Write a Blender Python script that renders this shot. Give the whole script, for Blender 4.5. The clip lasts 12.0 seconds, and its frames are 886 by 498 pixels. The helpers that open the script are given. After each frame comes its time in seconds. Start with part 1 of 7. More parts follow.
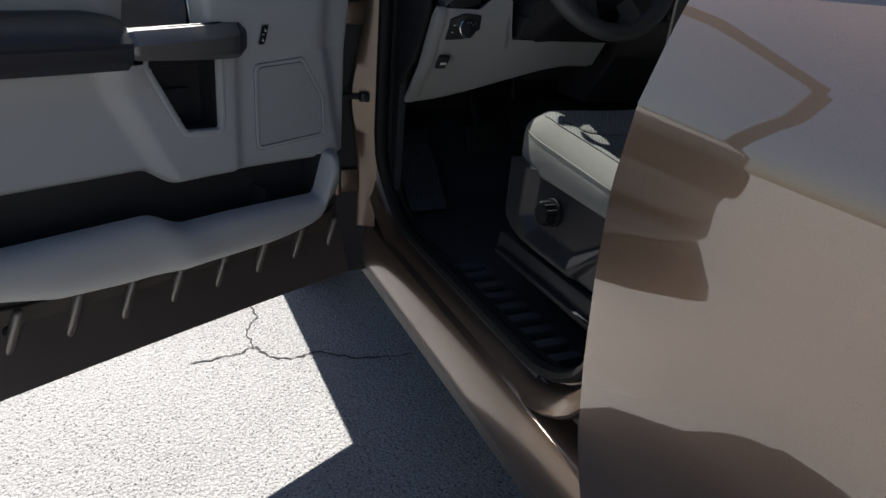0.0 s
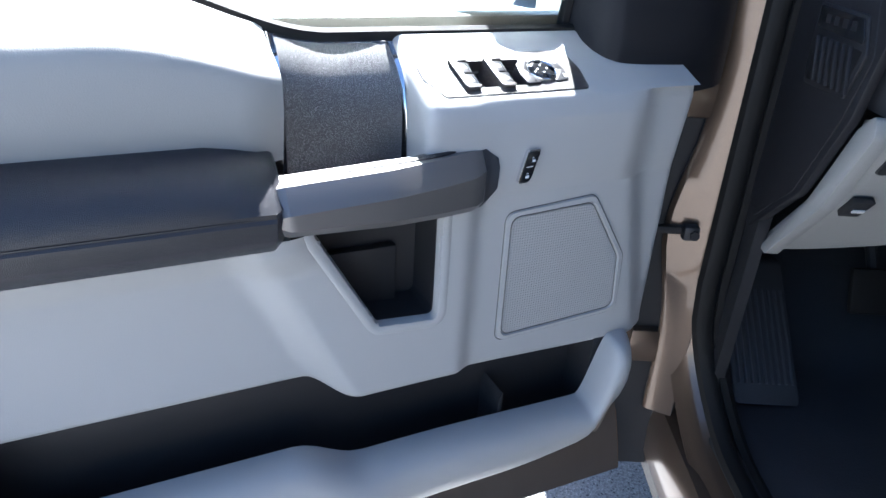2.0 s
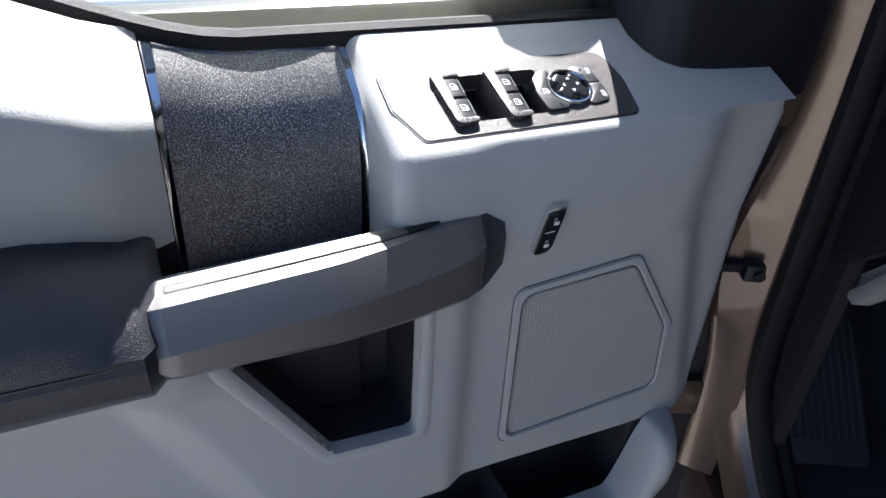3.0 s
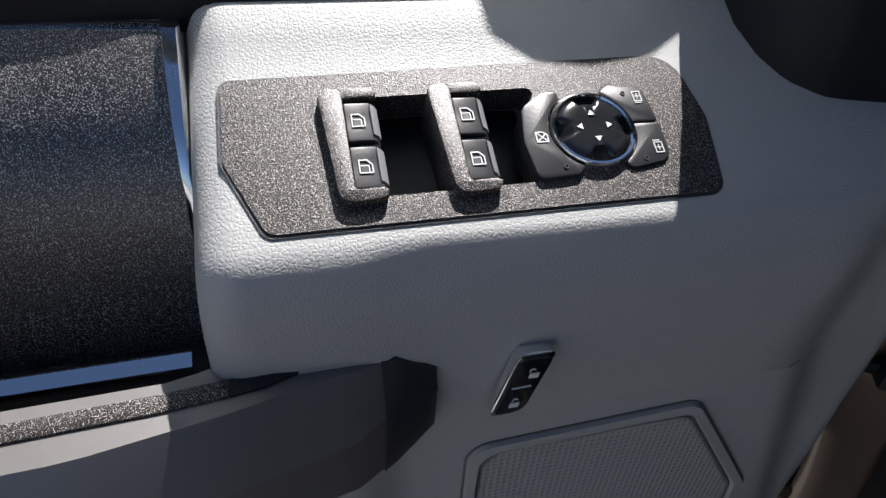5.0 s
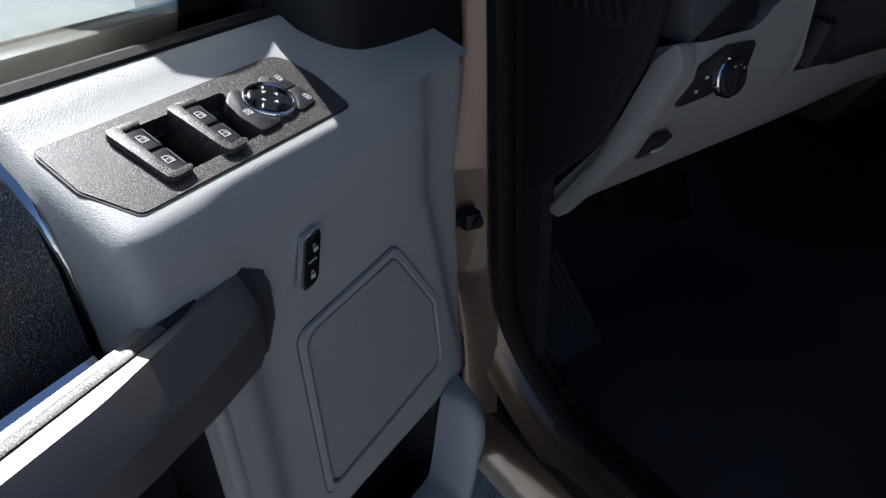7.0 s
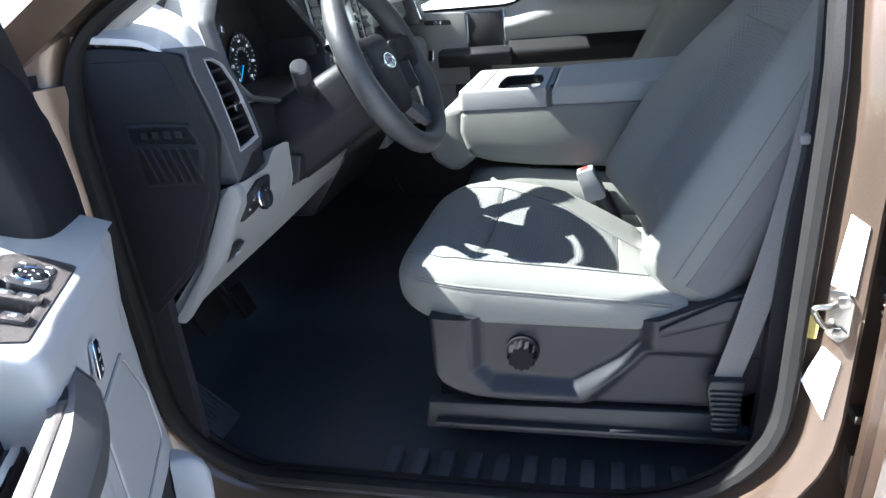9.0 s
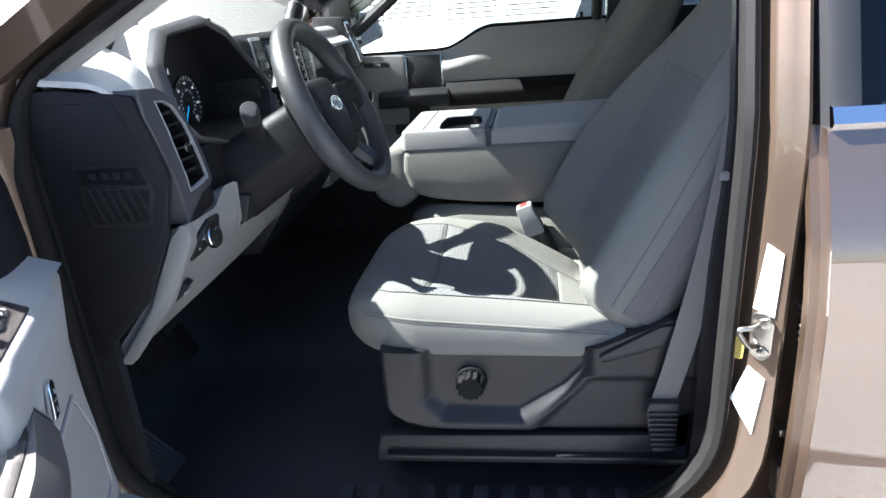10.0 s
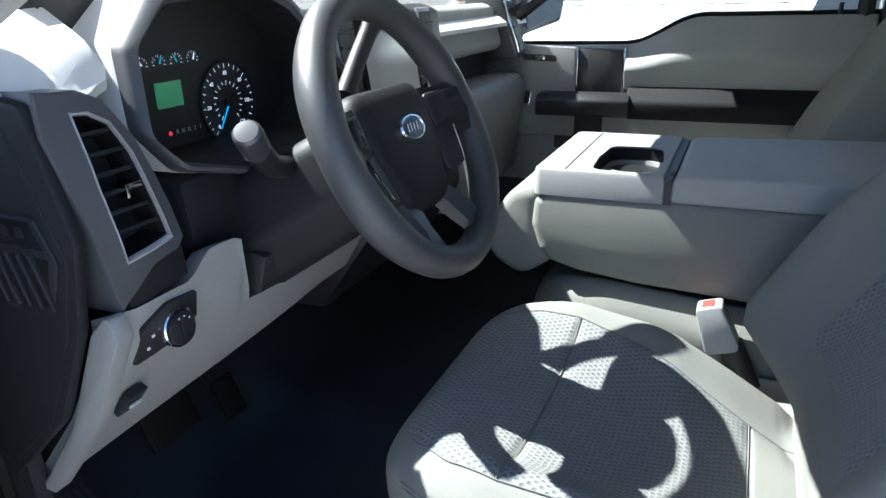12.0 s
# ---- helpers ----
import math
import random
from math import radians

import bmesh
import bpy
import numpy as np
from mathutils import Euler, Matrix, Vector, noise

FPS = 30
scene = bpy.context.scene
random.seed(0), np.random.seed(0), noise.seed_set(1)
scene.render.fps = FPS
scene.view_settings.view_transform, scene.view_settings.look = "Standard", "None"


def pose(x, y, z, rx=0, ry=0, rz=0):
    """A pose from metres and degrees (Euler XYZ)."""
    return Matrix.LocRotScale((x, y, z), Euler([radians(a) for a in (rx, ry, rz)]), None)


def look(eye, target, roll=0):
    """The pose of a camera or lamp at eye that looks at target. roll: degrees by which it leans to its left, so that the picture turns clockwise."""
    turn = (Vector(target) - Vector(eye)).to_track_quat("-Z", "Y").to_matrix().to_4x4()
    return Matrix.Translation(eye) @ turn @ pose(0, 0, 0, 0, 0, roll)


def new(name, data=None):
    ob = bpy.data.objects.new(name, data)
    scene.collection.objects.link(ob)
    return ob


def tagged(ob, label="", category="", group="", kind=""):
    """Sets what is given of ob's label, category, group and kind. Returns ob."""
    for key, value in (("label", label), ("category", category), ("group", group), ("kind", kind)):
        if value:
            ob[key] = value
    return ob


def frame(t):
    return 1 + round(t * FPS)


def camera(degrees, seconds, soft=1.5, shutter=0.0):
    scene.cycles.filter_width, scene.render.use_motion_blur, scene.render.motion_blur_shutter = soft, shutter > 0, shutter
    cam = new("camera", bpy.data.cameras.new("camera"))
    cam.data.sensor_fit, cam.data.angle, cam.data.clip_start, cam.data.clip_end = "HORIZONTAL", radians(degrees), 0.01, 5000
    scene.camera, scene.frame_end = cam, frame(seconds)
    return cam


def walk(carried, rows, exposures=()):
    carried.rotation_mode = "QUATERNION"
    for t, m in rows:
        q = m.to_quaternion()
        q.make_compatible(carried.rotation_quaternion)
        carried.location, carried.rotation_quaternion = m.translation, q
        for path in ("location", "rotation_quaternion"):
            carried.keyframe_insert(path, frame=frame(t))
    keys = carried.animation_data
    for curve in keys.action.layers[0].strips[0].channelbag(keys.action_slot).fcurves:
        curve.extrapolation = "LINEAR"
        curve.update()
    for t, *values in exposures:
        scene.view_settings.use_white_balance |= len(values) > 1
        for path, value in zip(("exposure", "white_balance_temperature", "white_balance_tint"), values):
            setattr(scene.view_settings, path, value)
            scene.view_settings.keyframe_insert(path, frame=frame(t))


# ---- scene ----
cam = camera(66.0, 12.0)
PATH = [
    (0, (-0.566, -1.809, 1.341), (0.24, -0.165, 0.537), 5.4),
    (0.5, (-0.557, -1.594, 1.31), (-0.013, 0.143, 0.483), 5.7),
    (1, (-0.525, -1.375, 1.359), (-0.152, 0.392, 0.501), 3.8),
    (1.5, (-0.476, -1.194, 1.379), (-0.232, 0.579, 0.488), 4.0),
    (2, (-0.395, -1.049, 1.412), (-0.368, 0.739, 0.516), 3.6),
    (2.5, (-0.379, -0.918, 1.426), (-0.401, 0.825, 0.445), 3.1),
    (3, (-0.376, -0.758, 1.417), (-0.364, 0.943, 0.365), 3.5),
    (3.5, (-0.353, -0.653, 1.416), (-0.369, 0.983, 0.266), 4.8),
    (5.5, (-0.285, -0.471, 1.38), (-0.592, 1.04, 0.105), 3.8),
    (6, (-0.301, -0.496, 1.391), (-0.492, 1.028, 0.109), 1.4),
    (6.5, (-0.366, -0.577, 1.399), (-0.009, 1.011, 0.236), -1.1),
    (7, (-0.423, -0.683, 1.405), (0.461, 0.77, 0.352), -2.5),
    (7.5, (-0.506, -0.836, 1.416), (0.788, 0.342, 0.447), -5.2),
    (9.5, (-0.896, -0.841, 1.533), (0.944, -0.494, 0.828), -4.9),
    (10, (-0.897, -0.828, 1.531), (0.964, -0.544, 0.856), -4.6),
    (10.5, (-0.875, -0.827, 1.531), (0.985, -0.524, 0.861), -3.7),
    (11, (-0.767, -0.834, 1.519), (1.08, -0.473, 0.841), -3.6),
    (11.5, (-0.532, -0.872, 1.52), (1.25, -0.256, 0.852), -3.2),
    (12, (-0.302, -0.804, 1.513), (1.409, -0.039, 0.814), -1.8),
]
walk(cam, [(t, look(eye, target, roll)) for t, eye, target, roll in PATH],
     [(0.0, 1.4, 5800, 11), (0.5, 1.45, 5400, 12), (1.0, 1.98, 5050, 13), (1.5, 2.85, 5100, 11), (2.0, 3.45, 5250, 10), (2.5, 3.0, 5400, 12), (3.5, 2.12, 5600, 12), (5.5, 1.25, 5750, 13), (6.5, 1.15, 5600, 12),
      (7.0, 1.42, 5450, 11), (7.5, 3.5, 5200, 7), (7.7, 3.9, 5200, 7), (9.5, 3.35, 5430, 11), (10.0, 3.2, 5480, 11), (11.0, 3.05, 5370, 9), (12.0, 3.3, 5330, 8)])

# ==== world, sun, exposure ====
world = bpy.data.worlds.new("world")
scene.world = world
world.use_nodes = True
SUN_UP = 51.0
sky = world.node_tree.nodes.new("ShaderNodeTexSky")
sky.sky_type, sky.sun_disc = "NISHITA", False
sky.sun_elevation, sky.sun_rotation = radians(SUN_UP), radians(0.0)
back = world.node_tree.nodes["Background"]
back.inputs["Strength"].default_value = 0.034
world.node_tree.links.new(sky.outputs[0], back.inputs["Color"])
lamp = bpy.data.lights.new("sun", "SUN")
lamp.energy, lamp.angle, lamp.color = 5.0, radians(0.5), (1.0, 0.905, 0.765)
sun = new("sun", lamp)
sun.matrix_world = look((-0.025 * 12.6, math.cos(radians(SUN_UP)) * 20, math.sin(radians(SUN_UP)) * 20), (0, 0, 0))
scene.view_settings.use_white_balance = True
scene.view_settings.white_balance_temperature, scene.view_settings.white_balance_tint = 5750.0, 12.0

# ==== building helpers ====
PLACE = {}


def thing(name, label, category, at=(0, 0, 0), turn=0.0, group="", kind=""):
    ob = new(name)
    ob.empty_display_size = 0.1
    ob.matrix_basis = pose(*at, 0, 0, turn)
    PLACE[ob] = pose(*at, 0, 0, turn)
    return tagged(ob, label, category, group, kind)


def finish(name, bm, mat, sharp=38.0):
    bmesh.ops.remove_doubles(bm, verts=bm.verts, dist=1e-5)
    bmesh.ops.recalc_face_normals(bm, faces=bm.faces)
    me = bpy.data.meshes.new(name)
    bm.to_mesh(me)
    bm.free()
    me.polygons.foreach_set("use_smooth", [True] * len(me.polygons))
    me.set_sharp_from_angle(angle=radians(sharp))
    me.materials.append(mat)
    return me


def part(name, bm, mat, parent, label="", local=False, sharp=38.0, kind=""):
    """One mesh under a thing or a part. The bmesh is in world metres, or with local in the thing's own frame."""
    m = PLACE[parent]
    if not local:
        bm.transform(m.inverted())
    ob = new(name, finish(name, bm, mat, sharp))
    ob.parent = parent
    PLACE[ob] = m
    return tagged(ob, label, kind=kind)


def solid(name, bm, mat, label, category="", group="", kind="", sharp=38.0):
    ob = new(name, finish(name, bm, mat, sharp))
    PLACE[ob] = Matrix.Identity(4)
    return tagged(ob, label, category, group, kind)


def V(*a):
    return Vector(a)


def bevelled(bm, width, segs=2, angle=30.0):
    if width > 0:
        bm.normal_update()
        edges = [e for e in bm.edges if len(e.link_faces) == 2 and e.calc_face_angle(0) > radians(angle)]
        bmesh.ops.bevel(bm, geom=edges, offset=width, segments=segs, profile=0.5, affect="EDGES", clamp_overlap=True)
    return bm


def box(x0, x1, y0, y1, z0, z1, bevel=0.0, segs=2):
    bm = bmesh.new()
    bmesh.ops.create_cube(bm, size=1.0)
    for v in bm.verts:
        v.co = ((x0, x1)[v.co.x > 0], (y0, y1)[v.co.y > 0], (z0, z1)[v.co.z > 0])
    return bevelled(bm, bevel, segs)


def merge(*bms):
    out = bms[0]
    for b in bms[1:]:
        me = bpy.data.meshes.new("m")
        b.to_mesh(me)
        b.free()
        out.from_mesh(me)
        bpy.data.meshes.remove(me)
    return out


def prism(poly, axis, a0, a1, bevel=0.0, segs=2):
    """A polygon in the two other axes (in the order x, y, z), pulled along an axis."""
    bm = bmesh.new()

    def place(p, a):
        q = list(p)
        q.insert("xyz".index(axis), a)
        return q

    lo = [bm.verts.new(place(p, a0)) for p in poly]
    hi = [bm.verts.new(place(p, a1)) for p in poly]
    n = len(poly)
    bm.faces.new(lo)
    bm.faces.new(hi[::-1])
    for i in range(n):
        bm.faces.new((lo[i], hi[i], hi[(i + 1) % n], lo[(i + 1) % n]))
    bmesh.ops.recalc_face_normals(bm, faces=bm.faces)
    return bevelled(bm, bevel, segs)


def loft(rings, closed=True, caps=True, loop=False):
    bm = bmesh.new()
    rows = [[bm.verts.new(p) for p in r] for r in rings]
    n = len(rows[0])
    pairs = list(zip(rows, rows[1:])) + ([(rows[-1], rows[0])] if loop else [])
    for a, b in pairs:
        for i in range(n if closed else n - 1):
            j = (i + 1) % n
            bm.faces.new((a[i], a[j], b[j], b[i]))
    if caps and closed and not loop:
        bm.faces.new(rows[0][::-1])
        bm.faces.new(rows[-1])
    return bm


def rounded(verts, n=6):
    """A closed outline from corners (a, b, radius), each rounded with n pieces."""
    out = []
    k = len(verts)
    for i in range(k):
        p = Vector(verts[i][:2])
        r = verts[i][2] if len(verts[i]) > 2 else 0
        a = (Vector(verts[i - 1][:2]) - p).normalized()
        b = (Vector(verts[(i + 1) % k][:2]) - p).normalized()
        if r <= 0 or a.angle(b) > 3.1:
            out.append(tuple(p))
            continue
        half = a.angle(b) / 2
        t = r / math.tan(half)
        c = p + (a + b).normalized() * (r / math.sin(half))
        s, e = p + a * t - c, p + b * t - c
        turn = s.angle_signed(e)
        for j in range(n + 1):
            ang = -turn * j / n
            out.append(tuple(c + Vector((s.x * math.cos(ang) - s.y * math.sin(ang), s.x * math.sin(ang) + s.y * math.cos(ang)))))
    return out


def smooth_path(points, n=8, closed=False):
    """A smooth curve through points."""
    pts = [Vector(p) for p in points]
    k = len(pts)
    out = []
    for i in range(k if closed else k - 1):
        p0 = pts[(i - 1) % k] if closed or i > 0 else pts[0] * 2 - pts[1]
        p1, p2 = pts[i], pts[(i + 1) % k]
        p3 = pts[(i + 2) % k] if closed or i + 2 < k else p2 * 2 - p1
        for j in range(n):
            t = j / n
            out.append(0.5 * ((2 * p1) + (p2 - p0) * t + (2 * p0 - 5 * p1 + 4 * p2 - p3) * t * t + (3 * p1 - p0 - 3 * p2 + p3) * t ** 3))
    if not closed:
        out.append(pts[-1])
    return out


def tube(points, r, segs=8, closed=False, flat=1.0, up=(0, 0, 1)):
    """A round bar along points; flat squeezes it along the up side. r may be a list."""
    pts = [Vector(p) for p in points]
    k = len(pts)
    rings = []
    for i, p in enumerate(pts):
        a = pts[(i - 1) % k] if closed or i else pts[i]
        b = pts[(i + 1) % k] if closed or i < k - 1 else pts[i]
        d = (b - a).normalized()
        side = d.cross(Vector(up))
        side = side.normalized() if side.length > 1e-4 else d.orthogonal().normalized()
        top = side.cross(d).normalized()
        rr = r[i] if isinstance(r, (list, tuple)) else r
        rings.append([p + (side * math.cos(q) + top * math.sin(q) * flat) * rr for q in (2 * math.pi * s / segs for s in range(segs))])
    return loft(rings, True, not closed, closed)


def disc(centre, normal, r, depth, segs=32, bevel=0.0):
    """A round plate whose back lies at centre and whose front lies depth along normal."""
    n = Vector(normal).normalized()
    a = n.orthogonal().normalized()
    b = n.cross(a)
    c = Vector(centre)
    prof = [(r, 0), (r, depth - bevel), (r - bevel * 0.3, depth - bevel * 0.3), (r - bevel, depth)] if bevel else [(r, 0), (r, depth)]
    return loft([[c + n * h + (a * math.cos(q) + b * math.sin(q)) * rr for q in (2 * math.pi * s / segs for s in range(segs))] for rr, h in prof])


def revolve(centre, normal, profile, segs=32, loop=False):
    """Rings of (radius, height along normal)."""
    n = Vector(normal).normalized()
    a = n.orthogonal().normalized()
    b = n.cross(a)
    c = Vector(centre)
    return loft([[c + n * h + (a * math.cos(q) + b * math.sin(q)) * rr for q in (2 * math.pi * s / segs for s in range(segs))] for rr, h in profile], True, not loop, loop)


def shell(f, us, vs, back):
    """A panel with thickness: the front is f(u, v), the back is the front plus back."""
    bm = bmesh.new()
    back = Vector(back)
    front = [[bm.verts.new(f(u, v)) for v in vs] for u in us]
    rear = [[bm.verts.new(p.co + back) for p in row] for row in front]
    nu, nv = len(us), len(vs)
    for i in range(nu - 1):
        for j in range(nv - 1):
            bm.faces.new((front[i][j], front[i + 1][j], front[i + 1][j + 1], front[i][j + 1]))
            bm.faces.new((rear[i][j], rear[i][j + 1], rear[i + 1][j + 1], rear[i + 1][j]))
    for i in range(nu - 1):
        for j in (0, nv - 1):
            bm.faces.new((front[i][j], front[i + 1][j], rear[i + 1][j], rear[i][j]))
    for j in range(nv - 1):
        for i in (0, nu - 1):
            bm.faces.new((front[i][j], front[i][j + 1], rear[i][j + 1], rear[i][j]))
    return bm


def holed(outer, hole, at, up0, up1):
    """A plate with a hole; at(a, b, up) places a point of the outlines."""
    bm = bmesh.new()
    loops = []
    for poly in (outer, hole):
        vs = [bm.verts.new((a, b, 0)) for a, b in poly]
        loops.append(vs)
        for i in range(len(vs)):
            bm.edges.new((vs[i - 1], vs[i]))
    bmesh.ops.triangle_fill(bm, edges=bm.edges[:], use_beauty=True)
    for f in [f for f in bm.faces if inside(hole, *f.calc_center_median().xy) or not inside(outer, *f.calc_center_median().xy)]:
        bm.faces.remove(f)
    low = {v: bm.verts.new(at(v.co.x, v.co.y, up0)) for v in [v for l in loops for v in l]}
    for vs in loops:
        for i in range(len(vs)):
            bm.faces.new((vs[i - 1], vs[i], low[vs[i]], low[vs[i - 1]]))
    for v in low:
        v.co = at(v.co.x, v.co.y, up1)
    bmesh.ops.recalc_face_normals(bm, faces=bm.faces)
    return bm


def inside(poly, a, b):
    hit = False
    for i in range(len(poly)):
        (x1, y1), (x2, y2) = poly[i - 1], poly[i]
        if (y1 > b) != (y2 > b) and a < (x2 - x1) * (b - y1) / (y2 - y1) + x1:
            hit = not hit
    return hit


def span(a, b, n):
    return [a + (b - a) * i / n for i in range(n + 1)]


def ease(t):
    t = max(0.0, min(1.0, t))
    return t * t * (3 - 2 * t)


def ramp(x, xs, ys):
    return float(np.interp(x, xs, ys))


# ==== materials ====
def material(name, colour, rough=0.5, metal=0.0, vary=0.12, scale=6.0, fine=0.0, fine_scale=400.0, bump=0.0, bump_scale=300.0, coat=0.0, kind="noise", spec=0.5, rough_vary=0.1):
    """A surface with colour drift at two scales and relief. bump is in metres."""
    m = bpy.data.materials.new(name)
    m.use_nodes = True
    nt = m.node_tree
    b = nt.nodes["Principled BSDF"]
    tc = nt.nodes.new("ShaderNodeTexCoord")
    n1 = nt.nodes.new("ShaderNodeTexNoise")
    n1.inputs["Scale"].default_value, n1.inputs["Detail"].default_value = scale, 6.0
    n2 = nt.nodes.new("ShaderNodeTexNoise")
    n2.inputs["Scale"].default_value, n2.inputs["Detail"].default_value = fine_scale, 2.0
    nt.links.new(tc.outputs["Object"], n1.inputs["Vector"])
    nt.links.new(tc.outputs["Object"], n2.inputs["Vector"])
    lo = tuple(c * (1 - vary) for c in colour) + (1,)
    hi = tuple(min(1, c * (1 + vary)) for c in colour) + (1,)
    mix = nt.nodes.new("ShaderNodeMix")
    mix.data_type = "RGBA"
    mix.inputs["A"].default_value, mix.inputs["B"].default_value = lo, hi
    nt.links.new(n1.outputs["Fac"], mix.inputs["Factor"])
    col = mix.outputs["Result"]
    if fine:
        mul = nt.nodes.new("ShaderNodeMix")
        mul.data_type, mul.blend_type = "RGBA", "MULTIPLY"
        mul.inputs["Factor"].default_value = 1.0
        rmp = nt.nodes.new("ShaderNodeMapRange")
        rmp.inputs["From Min"].default_value, rmp.inputs["From Max"].default_value = 0.3, 0.7
        rmp.inputs["To Min"].default_value, rmp.inputs["To Max"].default_value = 1 - fine, 1 + fine
        nt.links.new(n2.outputs["Fac"], rmp.inputs["Value"])
        cmb = nt.nodes.new("ShaderNodeCombineColor")
        for i in range(3):
            nt.links.new(rmp.outputs["Result"], cmb.inputs[i])
        nt.links.new(col, mul.inputs["A"])
        nt.links.new(cmb.outputs["Color"], mul.inputs["B"])
        col = mul.outputs["Result"]
    nt.links.new(col, b.inputs["Base Color"])
    rr = nt.nodes.new("ShaderNodeMapRange")
    rr.inputs["To Min"].default_value, rr.inputs["To Max"].default_value = max(0.02, rough - rough_vary), min(1, rough + rough_vary)
    nt.links.new(n1.outputs["Fac"], rr.inputs["Value"])
    nt.links.new(rr.outputs["Result"], b.inputs["Roughness"])
    b.inputs["Metallic"].default_value = metal
    b.inputs["Specular IOR Level"].default_value = spec
    b.inputs["Coat Weight"].default_value, b.inputs["Coat Roughness"].default_value = coat, 0.03
    if bump:
        if kind == "leather":
            t = nt.nodes.new("ShaderNodeTexVoronoi")
            t.feature = "DISTANCE_TO_EDGE"
            t.inputs["Scale"].default_value = bump_scale
            warp = nt.nodes.new("ShaderNodeTexNoise")
            warp.inputs["Scale"].default_value = bump_scale * 0.6
            wm = nt.nodes.new("ShaderNodeVectorMath")
            wm.operation = "MULTIPLY_ADD"
            wm.inputs[1].default_value = (0.5 / bump_scale,) * 3
            nt.links.new(tc.outputs["Object"], warp.inputs["Vector"])
            nt.links.new(warp.outputs["Color"], wm.inputs[0])
            nt.links.new(tc.outputs["Object"], wm.inputs[2])
            nt.links.new(wm.outputs["Vector"], t.inputs["Vector"])
            cl = nt.nodes.new("ShaderNodeMapRange")
            cl.inputs["From Max"].default_value = 0.25
            nt.links.new(t.outputs["Distance"], cl.inputs["Value"])
            height = cl.outputs["Result"]
        else:
            t = nt.nodes.new("ShaderNodeTexNoise")
            t.inputs["Scale"].default_value, t.inputs["Detail"].default_value = bump_scale, 3.0
            nt.links.new(tc.outputs["Object"], t.inputs["Vector"])
            height = t.outputs["Fac"]
        bp = nt.nodes.new("ShaderNodeBump")
        bp.inputs["Strength"].default_value, bp.inputs["Distance"].default_value = 1.0, bump
        nt.links.new(height, bp.inputs["Height"])
        nt.links.new(bp.outputs["Normal"], b.inputs["Normal"])
    return m


def woven(name, light, dark, upright=False):
    """Seat cloth with staggered rows of short dark slits."""
    m = material(name, light, 0.9, vary=0.06, scale=9, fine=0.10, fine_scale=900, bump=0.0005, bump_scale=1500, spec=0.2)
    nt = m.node_tree
    b = nt.nodes["Principled BSDF"]
    tc = next(n for n in nt.nodes if n.type == "TEX_COORD")
    mp = nt.nodes.new("ShaderNodeMapping")
    mp.inputs["Scale"].default_value = (1 / 0.0088, 0.0, 1 / 0.0125) if upright else (1 / 0.0088, 1 / 0.0140, 0.0)
    mp.inputs["Rotation"].default_value = (0, radians(45), 0) if upright else (0, 0, radians(45))
    vo = nt.nodes.new("ShaderNodeTexVoronoi")
    vo.inputs["Scale"].default_value, vo.inputs["Randomness"].default_value = 1.414, 0.0
    nt.links.new(tc.outputs["Object"], mp.inputs["Vector"])
    nt.links.new(mp.outputs["Vector"], vo.inputs["Vector"])
    mr = nt.nodes.new("ShaderNodeMapRange")
    mr.inputs["From Min"].default_value, mr.inputs["From Max"].default_value = 0.36, 0.22
    nt.links.new(vo.outputs["Distance"], mr.inputs["Value"])
    old = b.inputs["Base Color"].links[0].from_socket
    mix = nt.nodes.new("ShaderNodeMix")
    mix.data_type = "RGBA"
    nt.links.new(mr.outputs["Result"], mix.inputs["Factor"])
    nt.links.new(old, mix.inputs["A"])
    mix.inputs["B"].default_value = (*dark, 1)
    nt.links.new(mix.outputs["Result"], b.inputs["Base Color"])
    bp = nt.nodes.new("ShaderNodeBump")
    bp.invert = True
    bp.inputs["Distance"].default_value = 0.0008
    nt.links.new(mr.outputs["Result"], bp.inputs["Height"])
    nt.links.new(b.inputs["Normal"].links[0].from_socket, bp.inputs["Normal"])
    nt.links.new(bp.outputs["Normal"], b.inputs["Normal"])
    return m


def glass(name, tint=(0.9, 0.95, 0.93), thin=0.92):
    """A thin pane: mostly clear, with the gloss of glass."""
    m = bpy.data.materials.new(name)
    m.use_nodes = True
    nt = m.node_tree
    nt.nodes.remove(nt.nodes["Principled BSDF"])
    out = nt.nodes["Material Output"]
    clear = nt.nodes.new("ShaderNodeBsdfTransparent")
    clear.inputs["Color"].default_value = (*tint, 1)
    gloss = nt.nodes.new("ShaderNodeBsdfGlossy")
    gloss.inputs["Roughness"].default_value = 0.01
    fr = nt.nodes.new("ShaderNodeFresnel")
    fr.inputs["IOR"].default_value = 1.45
    mix = nt.nodes.new("ShaderNodeMixShader")
    nt.links.new(fr.outputs[0], mix.inputs[0])
    nt.links.new(clear.outputs[0], mix.inputs[1])
    nt.links.new(gloss.outputs[0], mix.inputs[2])
    nt.links.new(mix.outputs[0], out.inputs["Surface"])
    return m


def glow(name, colour, strength):
    m = bpy.data.materials.new(name)
    m.use_nodes = True
    b = m.node_tree.nodes["Principled BSDF"]
    b.inputs["Base Color"].default_value = (*colour, 1)
    b.inputs["Emission Color"].default_value = (*colour, 1)
    b.inputs["Emission Strength"].default_value = strength
    return m


